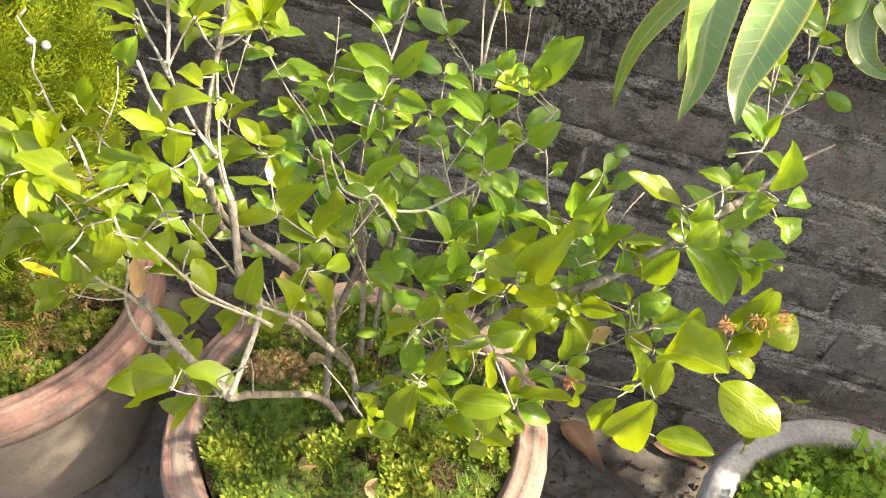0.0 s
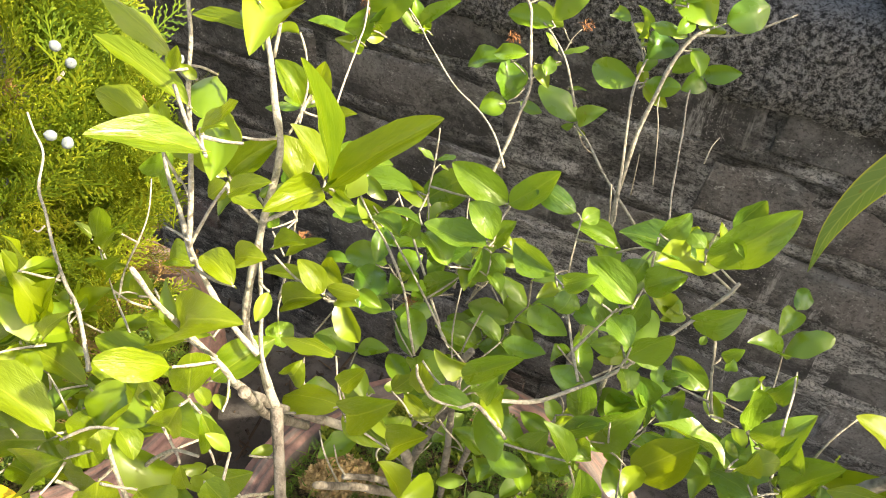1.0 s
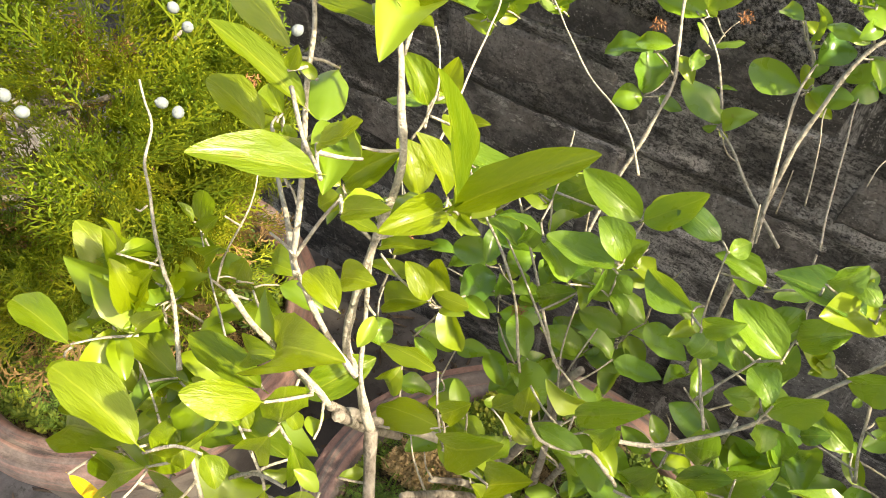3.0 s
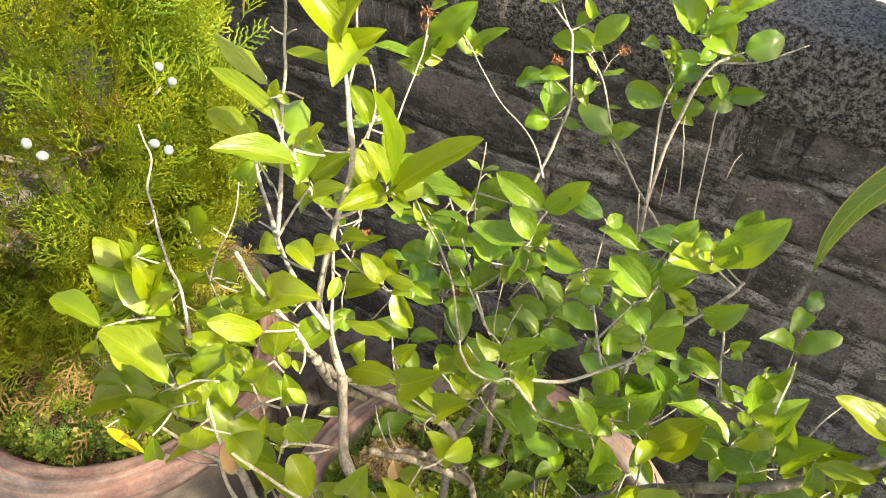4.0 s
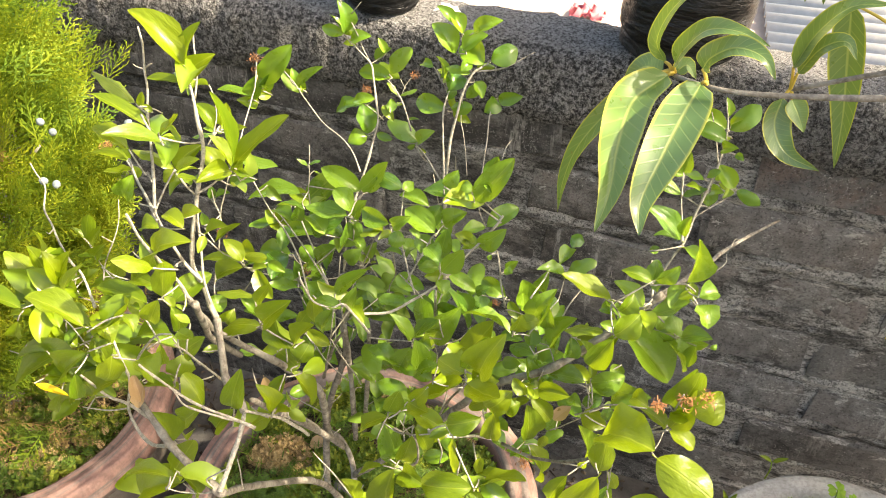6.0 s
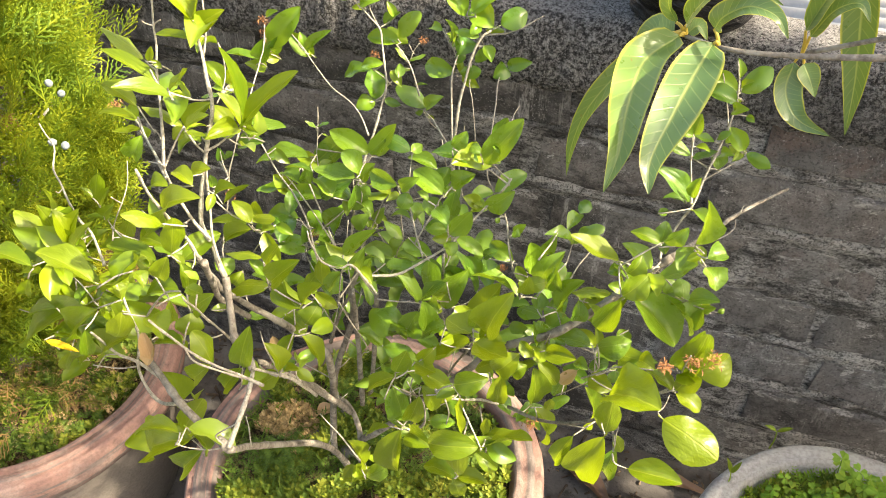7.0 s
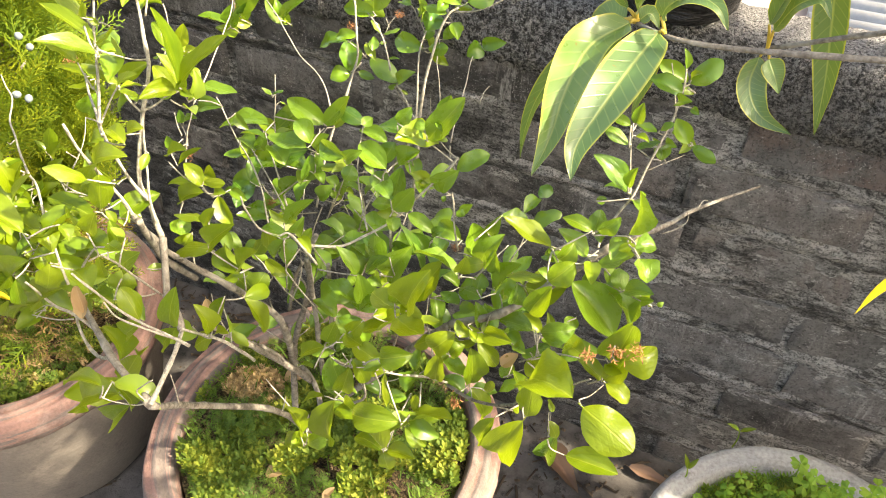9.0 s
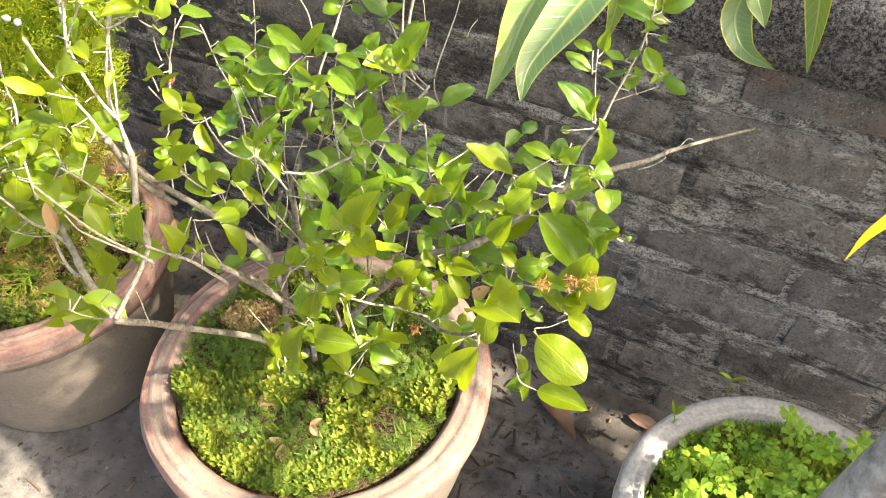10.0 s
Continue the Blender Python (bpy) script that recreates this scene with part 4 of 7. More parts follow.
    arched(hub, [(0.204, 0.968, 0.929), (0.187, 0.972, 0.928), (0.171, 0.975, 0.906)], 0.0120, (-0.1, -0.6, 0.8))
    arched(hub, [(0.214, 0.966, 0.931), (0.222, 0.970, 0.937), (0.231, 0.970, 0.926)], 0.0075, (0.1, -0.6, 0.8))
    arched(hub_b, [(0.312, 1.080, 0.865), (0.311, 1.070, 0.840), (0.328, 1.060, 0.818), (0.359, 1.050, 0.812)], 0.0150, (0.35, -0.85, 0.3))
    arched(hub_b, [(0.320, 1.080, 0.865), (0.329, 1.075, 0.853), (0.338, 1.070, 0.838)], 0.0110, (0.2, -0.85, 0.4))
    arched((0.40, 1.10, 0.93), [(0.350, 1.125, 0.945), (0.363, 1.130, 0.889), (0.377, 1.130, 0.828), (0.386, 1.130, 0.769)], 0.0170, (-0.25, -0.9, 0.2))
    arched(hub_b, [(0.311, 1.062, 0.905), (0.320, 1.050, 0.945), (0.338, 1.040, 0.975), (0.366, 1.030, 0.985)], 0.0110, (-0.3, -0.6, 0.75))
    arched(hub_b, [(0.316, 1.062, 0.900), (0.327, 1.050, 0.932), (0.344, 1.045, 0.943), (0.356, 1.040, 0.930)], 0.0095, (-0.1, -0.6, 0.8))
    for x, w in ((0.275, 0.006), (0.288, 0.008), (0.300, 0.008), (0.315, 0.009), (0.336, 0.010)):
        arched((x, 1.082, 1.03), [(x, 1.080, 1.02), (x + 0.002, 1.080, 0.985), (x + 0.006, 1.080, 0.958)], w, (0.1, -0.95, 0.3))
    stick("twig", [(0.637, 0.97, 1.10), (0.46, 1.03, 1.08), (0.336, 1.082, 1.035), (0.272, 1.082, 1.032)], 0.004, 0.002, BARK)
    arched((0.536, 1.040, 0.745), [(0.522, 1.045, 0.725), (0.509, 1.050, 0.704), (0.495, 1.068, 0.650), (0.488, 1.080, 0.598)], 0.0072, (-0.6, -0.75, 0.4), YELLOWED)
    stick("twig", [(0.61, 0.88, 0.98), (0.60, 0.96, 0.86), (0.536, 1.040, 0.745)], 0.003, 0.0015)
    # unseen crown above and to the right: drooping whorls added to block the sun
    r = random.Random(44)
    for k in range(54):
        if 24 < k < 39:
            continue
        # each group of hubs sits out of view, on sun rays to be shaded
        if k > 49:
            hub = Vector((r.uniform(0.95, 1.10), r.uniform(0.64, 0.80), r.uniform(1.70, 1.86)))
        elif k > 44 or 15 < k < 25:
            hub = Vector((r.uniform(0.90, 1.14), r.uniform(*((0.98, 1.18) if k > 19 else (0.70, 0.98))), r.uniform(0.66, 0.92)))
        elif k > 41:
            hub = Vector((r.uniform(0.92, 1.12), r.uniform(0.45, 0.76), r.uniform(1.47, 1.68)))
        elif k > 38:
            hub = Vector((r.uniform(0.85, 1.20), r.uniform(0.94, 1.06), r.uniform(1.36, 1.62)))
        else:
            hub = Vector((r.uniform(0.55, 0.95), r.uniform(1.08, 1.28), r.uniform(1.15, 1.52)))
        root = Vector((0.64, 1.02, min(1.24, max(1.06, hub.z - 0.05))))
        mid = ((root.x + hub.x) / 2, (root.y + hub.y) / 2, hub.z - 0.03)
        stick("branch", [tuple(root), mid, tuple(hub)], 0.004, 0.0025)
        for j in range(r.randint(6, 9)):
            a = r.uniform(0, 6.28)
            l = r.uniform(0.13, 0.20)
            d = Vector((math.cos(a), math.sin(a), r.uniform(-0.8, 0.25))).normalized() * l
            blade(hub, hub + d, l * 0.11, (0.1, -0.2, 1), r.choice((0, 1, 2)))
    crown = make("crown", crown_v, crown_f, MANGO, thing, "unseen long drooping mango leaves added to shade the terrace")
    for key, vals in (("margin", crown_m), ("along", crown_a)):
        crown.data.attributes.new(key, "FLOAT", "POINT").data.foreach_set("value", vals)
    tagged(crown, kind="stuff")


mango()


# ---- jasmine bush in the centre pot ----
YELLOWED_OVAL = leaf_mesh("leaf", YELLOWED, oval, 0.3, 0.1, 0.1, 0.1)


def jasmine():
    o = CENTRE + Vector((0, 0, 0.29))
    thing = empty("jasmine_bush", o, "leggy jasmine bush with glossy yellow-green leaves and pale woody stems", "shrub")
    r = random.Random(5)
    back_v, back_f, under_v, under_f = [], [], [], []
    joints, stalk_v, stalk_f = [], [], []

    def stem(r0, r1, bark, pts):
        line = [Vector(p) - o for p in pts]
        girth = 0.92 if bark is BARK else 0.60
        vs, fs = tube(line, r0 * girth, r1 * girth, 7 if r0 < 0.003 else 9, 5, 0.55, 0.0010)
        joints.extend(spline(line, 8))
        make("stem" if r0 > 0.0028 else "twig", vs, fs, bark, thing)

    def stalk(base):
        """The leaf stalk or thin shoot back to the nearest stem."""
        near = min(joints, key=lambda q: (q - base).length_squared)
        gap = (near - base).length
        if 0.0015 < gap < 0.06:
            low = near - Vector((0, 0, 0.15 * gap))
            vs, fs = tube([low, low.lerp(base, 0.5) + wob(base, 40, 0.15 * gap), base], 0.0006 + 0.006 * gap, 0.0006, 5, 3, 0.3)
            n = len(stalk_v)
            stalk_v.extend(vs)
            stalk_f.extend(tuple(n + k for k in q) for q in fs)
            joints.append(base)

    def sprig(*leaves, shapes=None):
        for bx, by, bz, tx, ty, tz, w, roll in leaves:
            base, way = Vector((bx, by, bz)) - o, Vector((tx - bx, ty - by, tz - bz))
            axis = way.normalized()
            face = Matrix.Rotation(radians(roll), 3, axis) @ (Vector((0, 0, 1)) - axis * axis.z)
            stalk(base)
            # deep and central leaves get the colour darkened for shade, front ones the sunlit tone
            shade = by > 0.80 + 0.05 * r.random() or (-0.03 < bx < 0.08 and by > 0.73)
            me = r.choice(shapes or (SHADED_LEAVES if shade else JASMINE_LEAVES))
            m = basis(base, way, face, w * 1.06, way.length * 1.03)
            if by > 0.91:
                n = len(back_v)
                back_v.extend(m @ v.co for v in me.vertices)
                back_f.extend(tuple(n + k for k in p.vertices) for p in me.polygons)
            else:
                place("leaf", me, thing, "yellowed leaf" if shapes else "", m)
            # its partner across the twig, half hidden behind it
            front = bx < -0.2 and by < 0.74
            for _ in range(0 if shapes or bz < 0.5 else 2 if front else r.random() < 0.42):
                low = base + Vector((r.uniform(-0.006, 0.006), 0.012 + 0.012 * r.random(), -0.012 - 0.008 * r.random()))
                d = Matrix.Rotation(radians(r.uniform(110, 250)), 3, Vector((0, -0.5, 0.85))) @ way * r.uniform(0.6, 1.0 if front else 0.9)
                m = basis(low, d, face + Vector((r.uniform(-0.4, 0.4), 0, 0.4)), d.length * 0.25, d.length)
                n = len(under_v)
                under_v.extend(m @ v.co for v in me.vertices)
                under_f.extend(tuple(n + k for k in p.vertices) for p in me.polygons)
                stalk(low)

    def yellowed(*leaves):
        sprig(*leaves, shapes=[YELLOWED_OVAL])

    # woody stems and twigs: thickness at both ends, bark, line
    stem(0.0030, 0.0016, TWIG_PALE, [(-0.102, 0.738, 0.888), (-0.100, 0.742, 0.900), (-0.098, 0.746, 0.912), (-0.098, 0.751, 0.925), (-0.103, 0.757, 0.939), (-0.107, 0.763, 0.954), (-0.111, 0.767, 0.963), (-0.116, 0.772, 0.975)])
    stem(0.0014, 0.0008, TWIG_PALE, [(-0.119, 0.780, 0.943), (-0.118, 0.788, 0.961), (-0.122, 0.796, 0.977), (-0.123, 0.800, 0.986)])
    stem(0.0022, 0.0011, TWIG_PALE, [(-0.125, 0.715, 0.882), (-0.126, 0.721, 0.899), (-0.128, 0.728, 0.915), (-0.129, 0.734, 0.931), (-0.132, 0.741, 0.947), (-0.133, 0.748, 0.965), (-0.136, 0.753, 0.977), (-0.137, 0.760, 0.993), (-0.141, 0.765, 1.003)])
    stem(0.0009, 0.0006, TWIG_PALE, [(-0.159, 0.780, 0.960), (-0.165, 0.780, 0.961), (-0.168, 0.780, 0.963)])
    stem(0.0009, 0.0006, TWIG_PALE, [(-0.158, 0.780, 0.961), (-0.153, 0.780, 0.965), (-0.151, 0.780, 0.966)])
    stem(0.0022, 0.0015, TWIG_PALE, [(-0.123, 0.713, 0.875), (-0.134, 0.722, 0.876), (-0.150, 0.736, 0.878), (-0.167, 0.750, 0.880), (-0.183, 0.765, 0.884)])
    stem(0.0015, 0.0010, TWIG_PALE, [(-0.125, 0.715, 0.882), (-0.120, 0.720, 0.894), (-0.115, 0.724, 0.905), (-0.109, 0.728, 0.915)])
    stem(0.0014, 0.0010, TWIG_PALE, [(-0.103, 0.738, 0.887), (-0.107, 0.734, 0.897), (-0.109, 0.728, 0.913)])
    stem(0.0016, 0.0010, TWIG_PALE, [(-0.102, 0.738, 0.889), (-0.094, 0.745, 0.893), (-0.087, 0.752, 0.899), (-0.080, 0.758, 0.903)])
    stem(0.0012, 0.0008, TWIG_PALE, [(-0.125, 0.715, 0.886), (-0.134, 0.718, 0.883), (-0.143, 0.720, 0.881)])
    stem(0.0010, 0.0007, TWIG_PALE, [(-0.116, 0.780, 0.902), (-0.113, 0.785, 0.910), (-0.112, 0.792, 0.923), (-0.117, 0.800, 0.937)])
    stem(0.0010, 0.0007, TWIG_PALE, [(-0.129, 0.725, 0.897), (-0.134, 0.728, 0.903), (-0.138, 0.730, 0.905)])
    stem(0.0034, 0.0026, TWIG_PALE, [(-0.091, 0.713, 0.785), (-0.097, 0.716, 0.795), (-0.103, 0.720, 0.811), (-0.111, 0.724, 0.826), (-0.109, 0.730, 0.854), (-0.105, 0.735, 0.874), (-0.102, 0.738, 0.888)])
    stem(0.0024, 0.0016, TWIG_PALE, [(-0.099, 0.715, 0.821), (-0.110, 0.715, 0.835), (-0.118, 0.715, 0.856), (-0.123, 0.715, 0.871), (-0.125, 0.715, 0.882)])
    stem(0.0020, 0.0014, TWIG_PALE, [(-0.094, 0.713, 0.800), (-0.099, 0.718, 0.818), (-0.101, 0.724, 0.838), (-0.103, 0.732, 0.865), (-0.103, 0.738, 0.885)])
    stem(0.0036, 0.0030, BARK, [(-0.046, 0.665, 0.742), (-0.055, 0.673, 0.748), (-0.072, 0.683, 0.750), (-0.078, 0.691, 0.759), (-0.085, 0.703, 0.773), (-0.091, 0.713, 0.785)])
    stem(0.0024, 0.0016, TWIG_PALE, [(-0.102, 0.700, 0.813), (-0.103, 0.695, 0.836), (-0.109, 0.690, 0.855), (-0.112, 0.686, 0.870), (-0.114, 0.681, 0.887), (-0.113, 0.675, 0.912)])
    stem(0.0046, 0.0022, BARK, [(-0.103, 0.872, 0.421), (-0.089, 0.852, 0.500), (-0.080, 0.833, 0.563), (-0.085, 0.818, 0.599), (-0.094, 0.798, 0.635), (-0.102, 0.777, 0.672), (-0.109, 0.757, 0.704), (-0.113, 0.733, 0.745), (-0.110, 0.718, 0.776), (-0.102, 0.700, 0.814)])
    stem(0.0032, 0.0026, BARK, [(-0.114, 0.760, 0.685), (-0.117, 0.746, 0.708), (-0.117, 0.731, 0.737), (-0.107, 0.713, 0.780), (-0.098, 0.700, 0.810)])
    stem(0.0034, 0.0028, TWIG_PALE, [(-0.041, 0.610, 0.713), (-0.042, 0.631, 0.723), (-0.043, 0.648, 0.732), (-0.046, 0.665, 0.742)])
    stem(0.0012, 0.0007, TWIG_PALE, [(-0.042, 0.612, 0.713), (-0.058, 0.608, 0.706), (-0.075, 0.603, 0.707), (-0.082, 0.600, 0.714)])
    stem(0.0012, 0.0007, TWIG_PALE, [(-0.045, 0.612, 0.710), (-0.047, 0.607, 0.730), (-0.034, 0.604, 0.749), (-0.017, 0.600, 0.769)])
    stem(0.0010, 0.0007, TWIG_PALE, [(-0.045, 0.640, 0.674), (-0.040, 0.637, 0.703), (-0.038, 0.635, 0.724)])
    stem(0.0040, 0.0032, BARK, [(-0.088, 0.865, 0.300), (-0.081, 0.824, 0.396), (-0.078, 0.782, 0.471), (-0.073, 0.717, 0.560), (-0.061, 0.662, 0.637), (-0.042, 0.611, 0.710)])
    stem(0.0038, 0.0028, BARK, [(-0.043, 0.611, 0.713), (-0.072, 0.624, 0.707), (-0.096, 0.635, 0.708), (-0.112, 0.643, 0.709), (-0.134, 0.655, 0.714), (-0.153, 0.665, 0.720)])
    stem(0.0028, 0.0016, TWIG_PALE, [(-0.117, 0.645, 0.691), (-0.136, 0.648, 0.682), (-0.149, 0.652, 0.690), (-0.157, 0.657, 0.708), (-0.152, 0.662, 0.733), (-0.152, 0.665, 0.746)])
    stem(0.0024, 0.0015, TWIG_PALE, [(-0.140, 0.660, 0.700), (-0.150, 0.652, 0.724), (-0.161, 0.645, 0.739), (-0.166, 0.635, 0.772)])
    stem(0.0012, 0.0008, TWIG_PALE, [(-0.150, 0.650, 0.720), (-0.165, 0.646, 0.717), (-0.185, 0.640, 0.720)])
    stem(0.0020, 0.0013, TWIG_PALE, [(-0.124, 0.640, 0.782), (-0.131, 0.645, 0.792), (-0.141, 0.653, 0.805), (-0.154, 0.660, 0.812)])
    stem(0.0018, 0.0012, TWIG_PALE, [(-0.145, 0.660, 0.746), (-0.130, 0.660, 0.778), (-0.107, 0.660, 0.810), (-0.091, 0.660, 0.818)])
    stem(0.0020, 0.0012, TWIG_PALE, [(-0.075, 0.640, 0.655), (-0.121, 0.669, 0.639), (-0.155, 0.689, 0.629), (-0.177, 0.700, 0.620)])
    stem(0.0016, 0.0010, TWIG_PALE, [(-0.087, 0.700, 0.722), (-0.080, 0.676, 0.766), (-0.068, 0.645, 0.824), (-0.061, 0.630, 0.848)])
    stem(0.0016, 0.0010, TWIG_PALE, [(-0.042, 0.655, 0.743), (-0.054, 0.643, 0.760), (-0.066, 0.628, 0.785), (-0.064, 0.620, 0.809)])
    stem(0.0020, 0.0014, TWIG_PALE, [(-0.032, 0.655, 0.740), (-0.046, 0.650, 0.752), (-0.065, 0.643, 0.766), (-0.078, 0.636, 0.785), (-0.093, 0.625, 0.822)])
    stem(0.0012, 0.0008, TWIG_PALE, [(-0.077, 0.690, 0.701), (-0.082, 0.690, 0.680), (-0.086, 0.690, 0.671)])
    stem(0.0010, 0.0006, TWIG_PALE, [(-0.237, 0.655, 0.703), (-0.237, 0.651, 0.720), (-0.196, 0.645, 0.755), (-0.170, 0.640, 0.775)])
    stem(0.0009, 0.0006, TWIG_PALE, [(-0.285, 0.670, 0.721), (-0.262, 0.665, 0.729), (-0.241, 0.660, 0.734)])
    stem(0.0009, 0.0006, TWIG_PALE, [(-0.268, 0.670, 0.722), (-0.255, 0.665, 0.742), (-0.241, 0.660, 0.758)])
    stem(0.0020, 0.0011, TWIG_PALE, [(-0.178, 0.680, 0.799), (-0.185, 0.686, 0.800), (-0.210, 0.706, 0.803), (-0.226, 0.715, 0.802), (-0.250, 0.731, 0.804), (-0.268, 0.745, 0.808), (-0.287, 0.759, 0.812), (-0.295, 0.774, 0.823), (-0.311, 0.785, 0.826), (-0.325, 0.794, 0.829)])
    stem(0.0010, 0.0007, TWIG_PALE, [(-0.256, 0.735, 0.815), (-0.259, 0.732, 0.812), (-0.259, 0.730, 0.815)])
    stem(0.0012, 0.0008, TWIG_PALE, [(-0.238, 0.750, 0.750), (-0.242, 0.763, 0.760), (-0.243, 0.789, 0.779), (-0.252, 0.810, 0.795)])
    stem(0.0010, 0.0007, TWIG_PALE, [(-0.166, 0.700, 0.801), (-0.189, 0.715, 0.796), (-0.213, 0.731, 0.791), (-0.231, 0.744, 0.790), (-0.250, 0.758, 0.790)])
    stem(0.0010, 0.0007, TWIG_PALE, [(-0.187, 0.665, 0.772), (-0.204, 0.674, 0.774), (-0.217, 0.680, 0.774)])
    stem(0.0014, 0.0009, TWIG_PALE, [(-0.087, 0.680, 0.869), (-0.108, 0.690, 0.851), (-0.133, 0.702, 0.837), (-0.163, 0.720, 0.829)])
    stem(0.0016, 0.0010, TWIG_PALE, [(-0.191, 0.840, 0.683), (-0.181, 0.845, 0.723), (-0.174, 0.852, 0.769), (-0.167, 0.856, 0.793), (-0.160, 0.860, 0.818)])
    stem(0.0014, 0.0009, TWIG_PALE, [(-0.164, 0.860, 0.806), (-0.168, 0.882, 0.813), (-0.176, 0.916, 0.826), (-0.182, 0.947, 0.840), (-0.185, 0.963, 0.847), (-0.197, 0.990, 0.860)])
    stem(0.0010, 0.0006, TWIG_PALE, [(-0.158, 0.830, 0.790), (-0.161, 0.830, 0.801), (-0.161, 0.830, 0.814)])
    stem(0.0014, 0.0009, TWIG_PALE, [(-0.070, 0.950, 0.777), (-0.086, 0.968, 0.786), (-0.103, 0.982, 0.790), (-0.130, 0.999, 0.791), (-0.162, 1.023, 0.798), (-0.183, 1.040, 0.806), (-0.209, 1.058, 0.813)])
    stem(0.0024, 0.0015, TWIG_PALE, [(-0.105, 0.960, 0.623), (-0.106, 0.976, 0.652), (-0.105, 0.999, 0.692), (-0.098, 1.020, 0.727), (-0.094, 1.037, 0.755), (-0.092, 1.050, 0.776), (-0.098, 1.061, 0.792), (-0.106, 1.074, 0.811), (-0.111, 1.082, 0.824), (-0.126, 1.091, 0.831), (-0.143, 1.100, 0.838)])
    stem(0.0014, 0.0009, TWIG_PALE, [(-0.110, 1.090, 0.747), (-0.097, 1.097, 0.763), (-0.096, 1.100, 0.771)])
    stem(0.0013, 0.0009, TWIG_PALE, [(-0.117, 1.100, 0.809), (-0.127, 1.100, 0.829), (-0.135, 1.100, 0.851), (-0.150, 1.100, 0.881), (-0.158, 1.100, 0.904)])
    stem(0.0010, 0.0006, TWIG_PALE, [(-0.140, 1.100, 0.871), (-0.127, 1.100, 0.887)])
    stem(0.0016, 0.0010, TWIG_PALE, [(-0.057, 1.060, 0.763), (-0.067, 1.071, 0.777), (-0.077, 1.081, 0.789), (-0.092, 1.092, 0.798), (-0.106, 1.100, 0.804)])
    stem(0.0010, 0.0006, TWIG_PALE, [(-0.085, 1.100, 0.778), (-0.081, 1.106, 0.791), (-0.075, 1.110, 0.800)])
    stem(0.0020, 0.0014, TWIG_PALE, [(0.019, 1.000, 0.723), (-0.006, 1.025, 0.726), (-0.022, 1.041, 0.729), (-0.040, 1.060, 0.734), (-0.057, 1.075, 0.736)])
    stem(0.0010, 0.0007, TWIG_PALE, [(-0.035, 1.070, 0.716), (-0.044, 1.066, 0.724), (-0.052, 1.060, 0.744)])
    stem(0.0030, 0.0020, TWIG_PALE, [(0.004, 0.980, 0.605), (0.003, 0.998, 0.681), (0.000, 1.015, 0.745), (0.001, 1.025, 0.782), (0.004, 1.033, 0.808), (0.008, 1.040, 0.832), (0.016, 1.046, 0.853), (0.025, 1.050, 0.861)])
    stem(0.0020, 0.0014, TWIG_PALE, [(0.006, 0.990, 0.727), (-0.005, 1.020, 0.776), (-0.012, 1.038, 0.806), (-0.011, 1.050, 0.826)])
    stem(0.0016, 0.0010, TWIG_PALE, [(0.020, 1.050, 0.855), (0.038, 1.056, 0.857), (0.054, 1.062, 0.863), (0.074, 1.070, 0.876)])
    stem(0.0012, 0.0008, TWIG_PALE, [(0.015, 1.050, 0.852), (0.008, 1.053, 0.866), (0.004, 1.055, 0.882), (-0.003, 1.058, 0.897), (-0.009, 1.060, 0.907)])
    stem(0.0010, 0.0007, TWIG_PALE, [(0.022, 1.020, 0.747), (0.018, 1.027, 0.766), (0.012, 1.036, 0.788), (0.007, 1.041, 0.801), (0.005, 1.050, 0.822)])
    stem(0.0014, 0.0009, TWIG_PALE, [(0.042, 1.000, 0.736), (0.034, 1.035, 0.744), (0.026, 1.078, 0.756), (0.018, 1.113, 0.768), (0.019, 1.135, 0.775)])
    stem(0.0010, 0.0007, TWIG_PALE, [(0.015, 1.120, 0.762), (0.025, 1.130, 0.770), (0.027, 1.135, 0.777)])
    stem(0.0010, 0.0006, TWIG_PALE, [(0.007, 1.030, 0.722), (0.006, 1.030, 0.744), (0.005, 1.030, 0.762)])
    stem(0.0010, 0.0006, TWIG_PALE, [(0.049, 1.060, 0.749), (0.050, 1.072, 0.757), (0.053, 1.080, 0.762)])
    stem(0.0018, 0.0012, TWIG_PALE, [(-0.070, 0.860, 0.699), (-0.093, 0.883, 0.712), (-0.121, 0.911, 0.727), (-0.142, 0.930, 0.738)])
    stem(0.0016, 0.0010, TWIG_PALE, [(-0.074, 0.830, 0.701), (-0.092, 0.849, 0.731), (-0.113, 0.865, 0.752), (-0.136, 0.878, 0.764), (-0.160, 0.894, 0.782), (-0.170, 0.900, 0.789)])
    stem(0.0014, 0.0009, TWIG_PALE, [(-0.054, 0.840, 0.710), (-0.075, 0.855, 0.720), (-0.101, 0.873, 0.731), (-0.127, 0.890, 0.741), (-0.145, 0.900, 0.747)])
    stem(0.0010, 0.0007, TWIG_PALE, [(-0.100, 0.895, 0.785), (-0.098, 0.897, 0.804), (-0.096, 0.899, 0.828), (-0.096, 0.900, 0.834)])
    stem(0.0018, 0.0011, TWIG_PALE, [(0.010, 0.780, 0.737), (0.003, 0.772, 0.762), (-0.005, 0.765, 0.780), (-0.013, 0.760, 0.778), (-0.025, 0.753, 0.788), (-0.027, 0.744, 0.815), (-0.026, 0.740, 0.831)])
    stem(0.0022, 0.0016, TWIG_PALE, [(-0.008, 0.800, 0.735), (0.014, 0.813, 0.733), (0.033, 0.826, 0.743), (0.057, 0.844, 0.759), (0.076, 0.863, 0.784), (0.092, 0.878, 0.803), (0.097, 0.885, 0.812)])
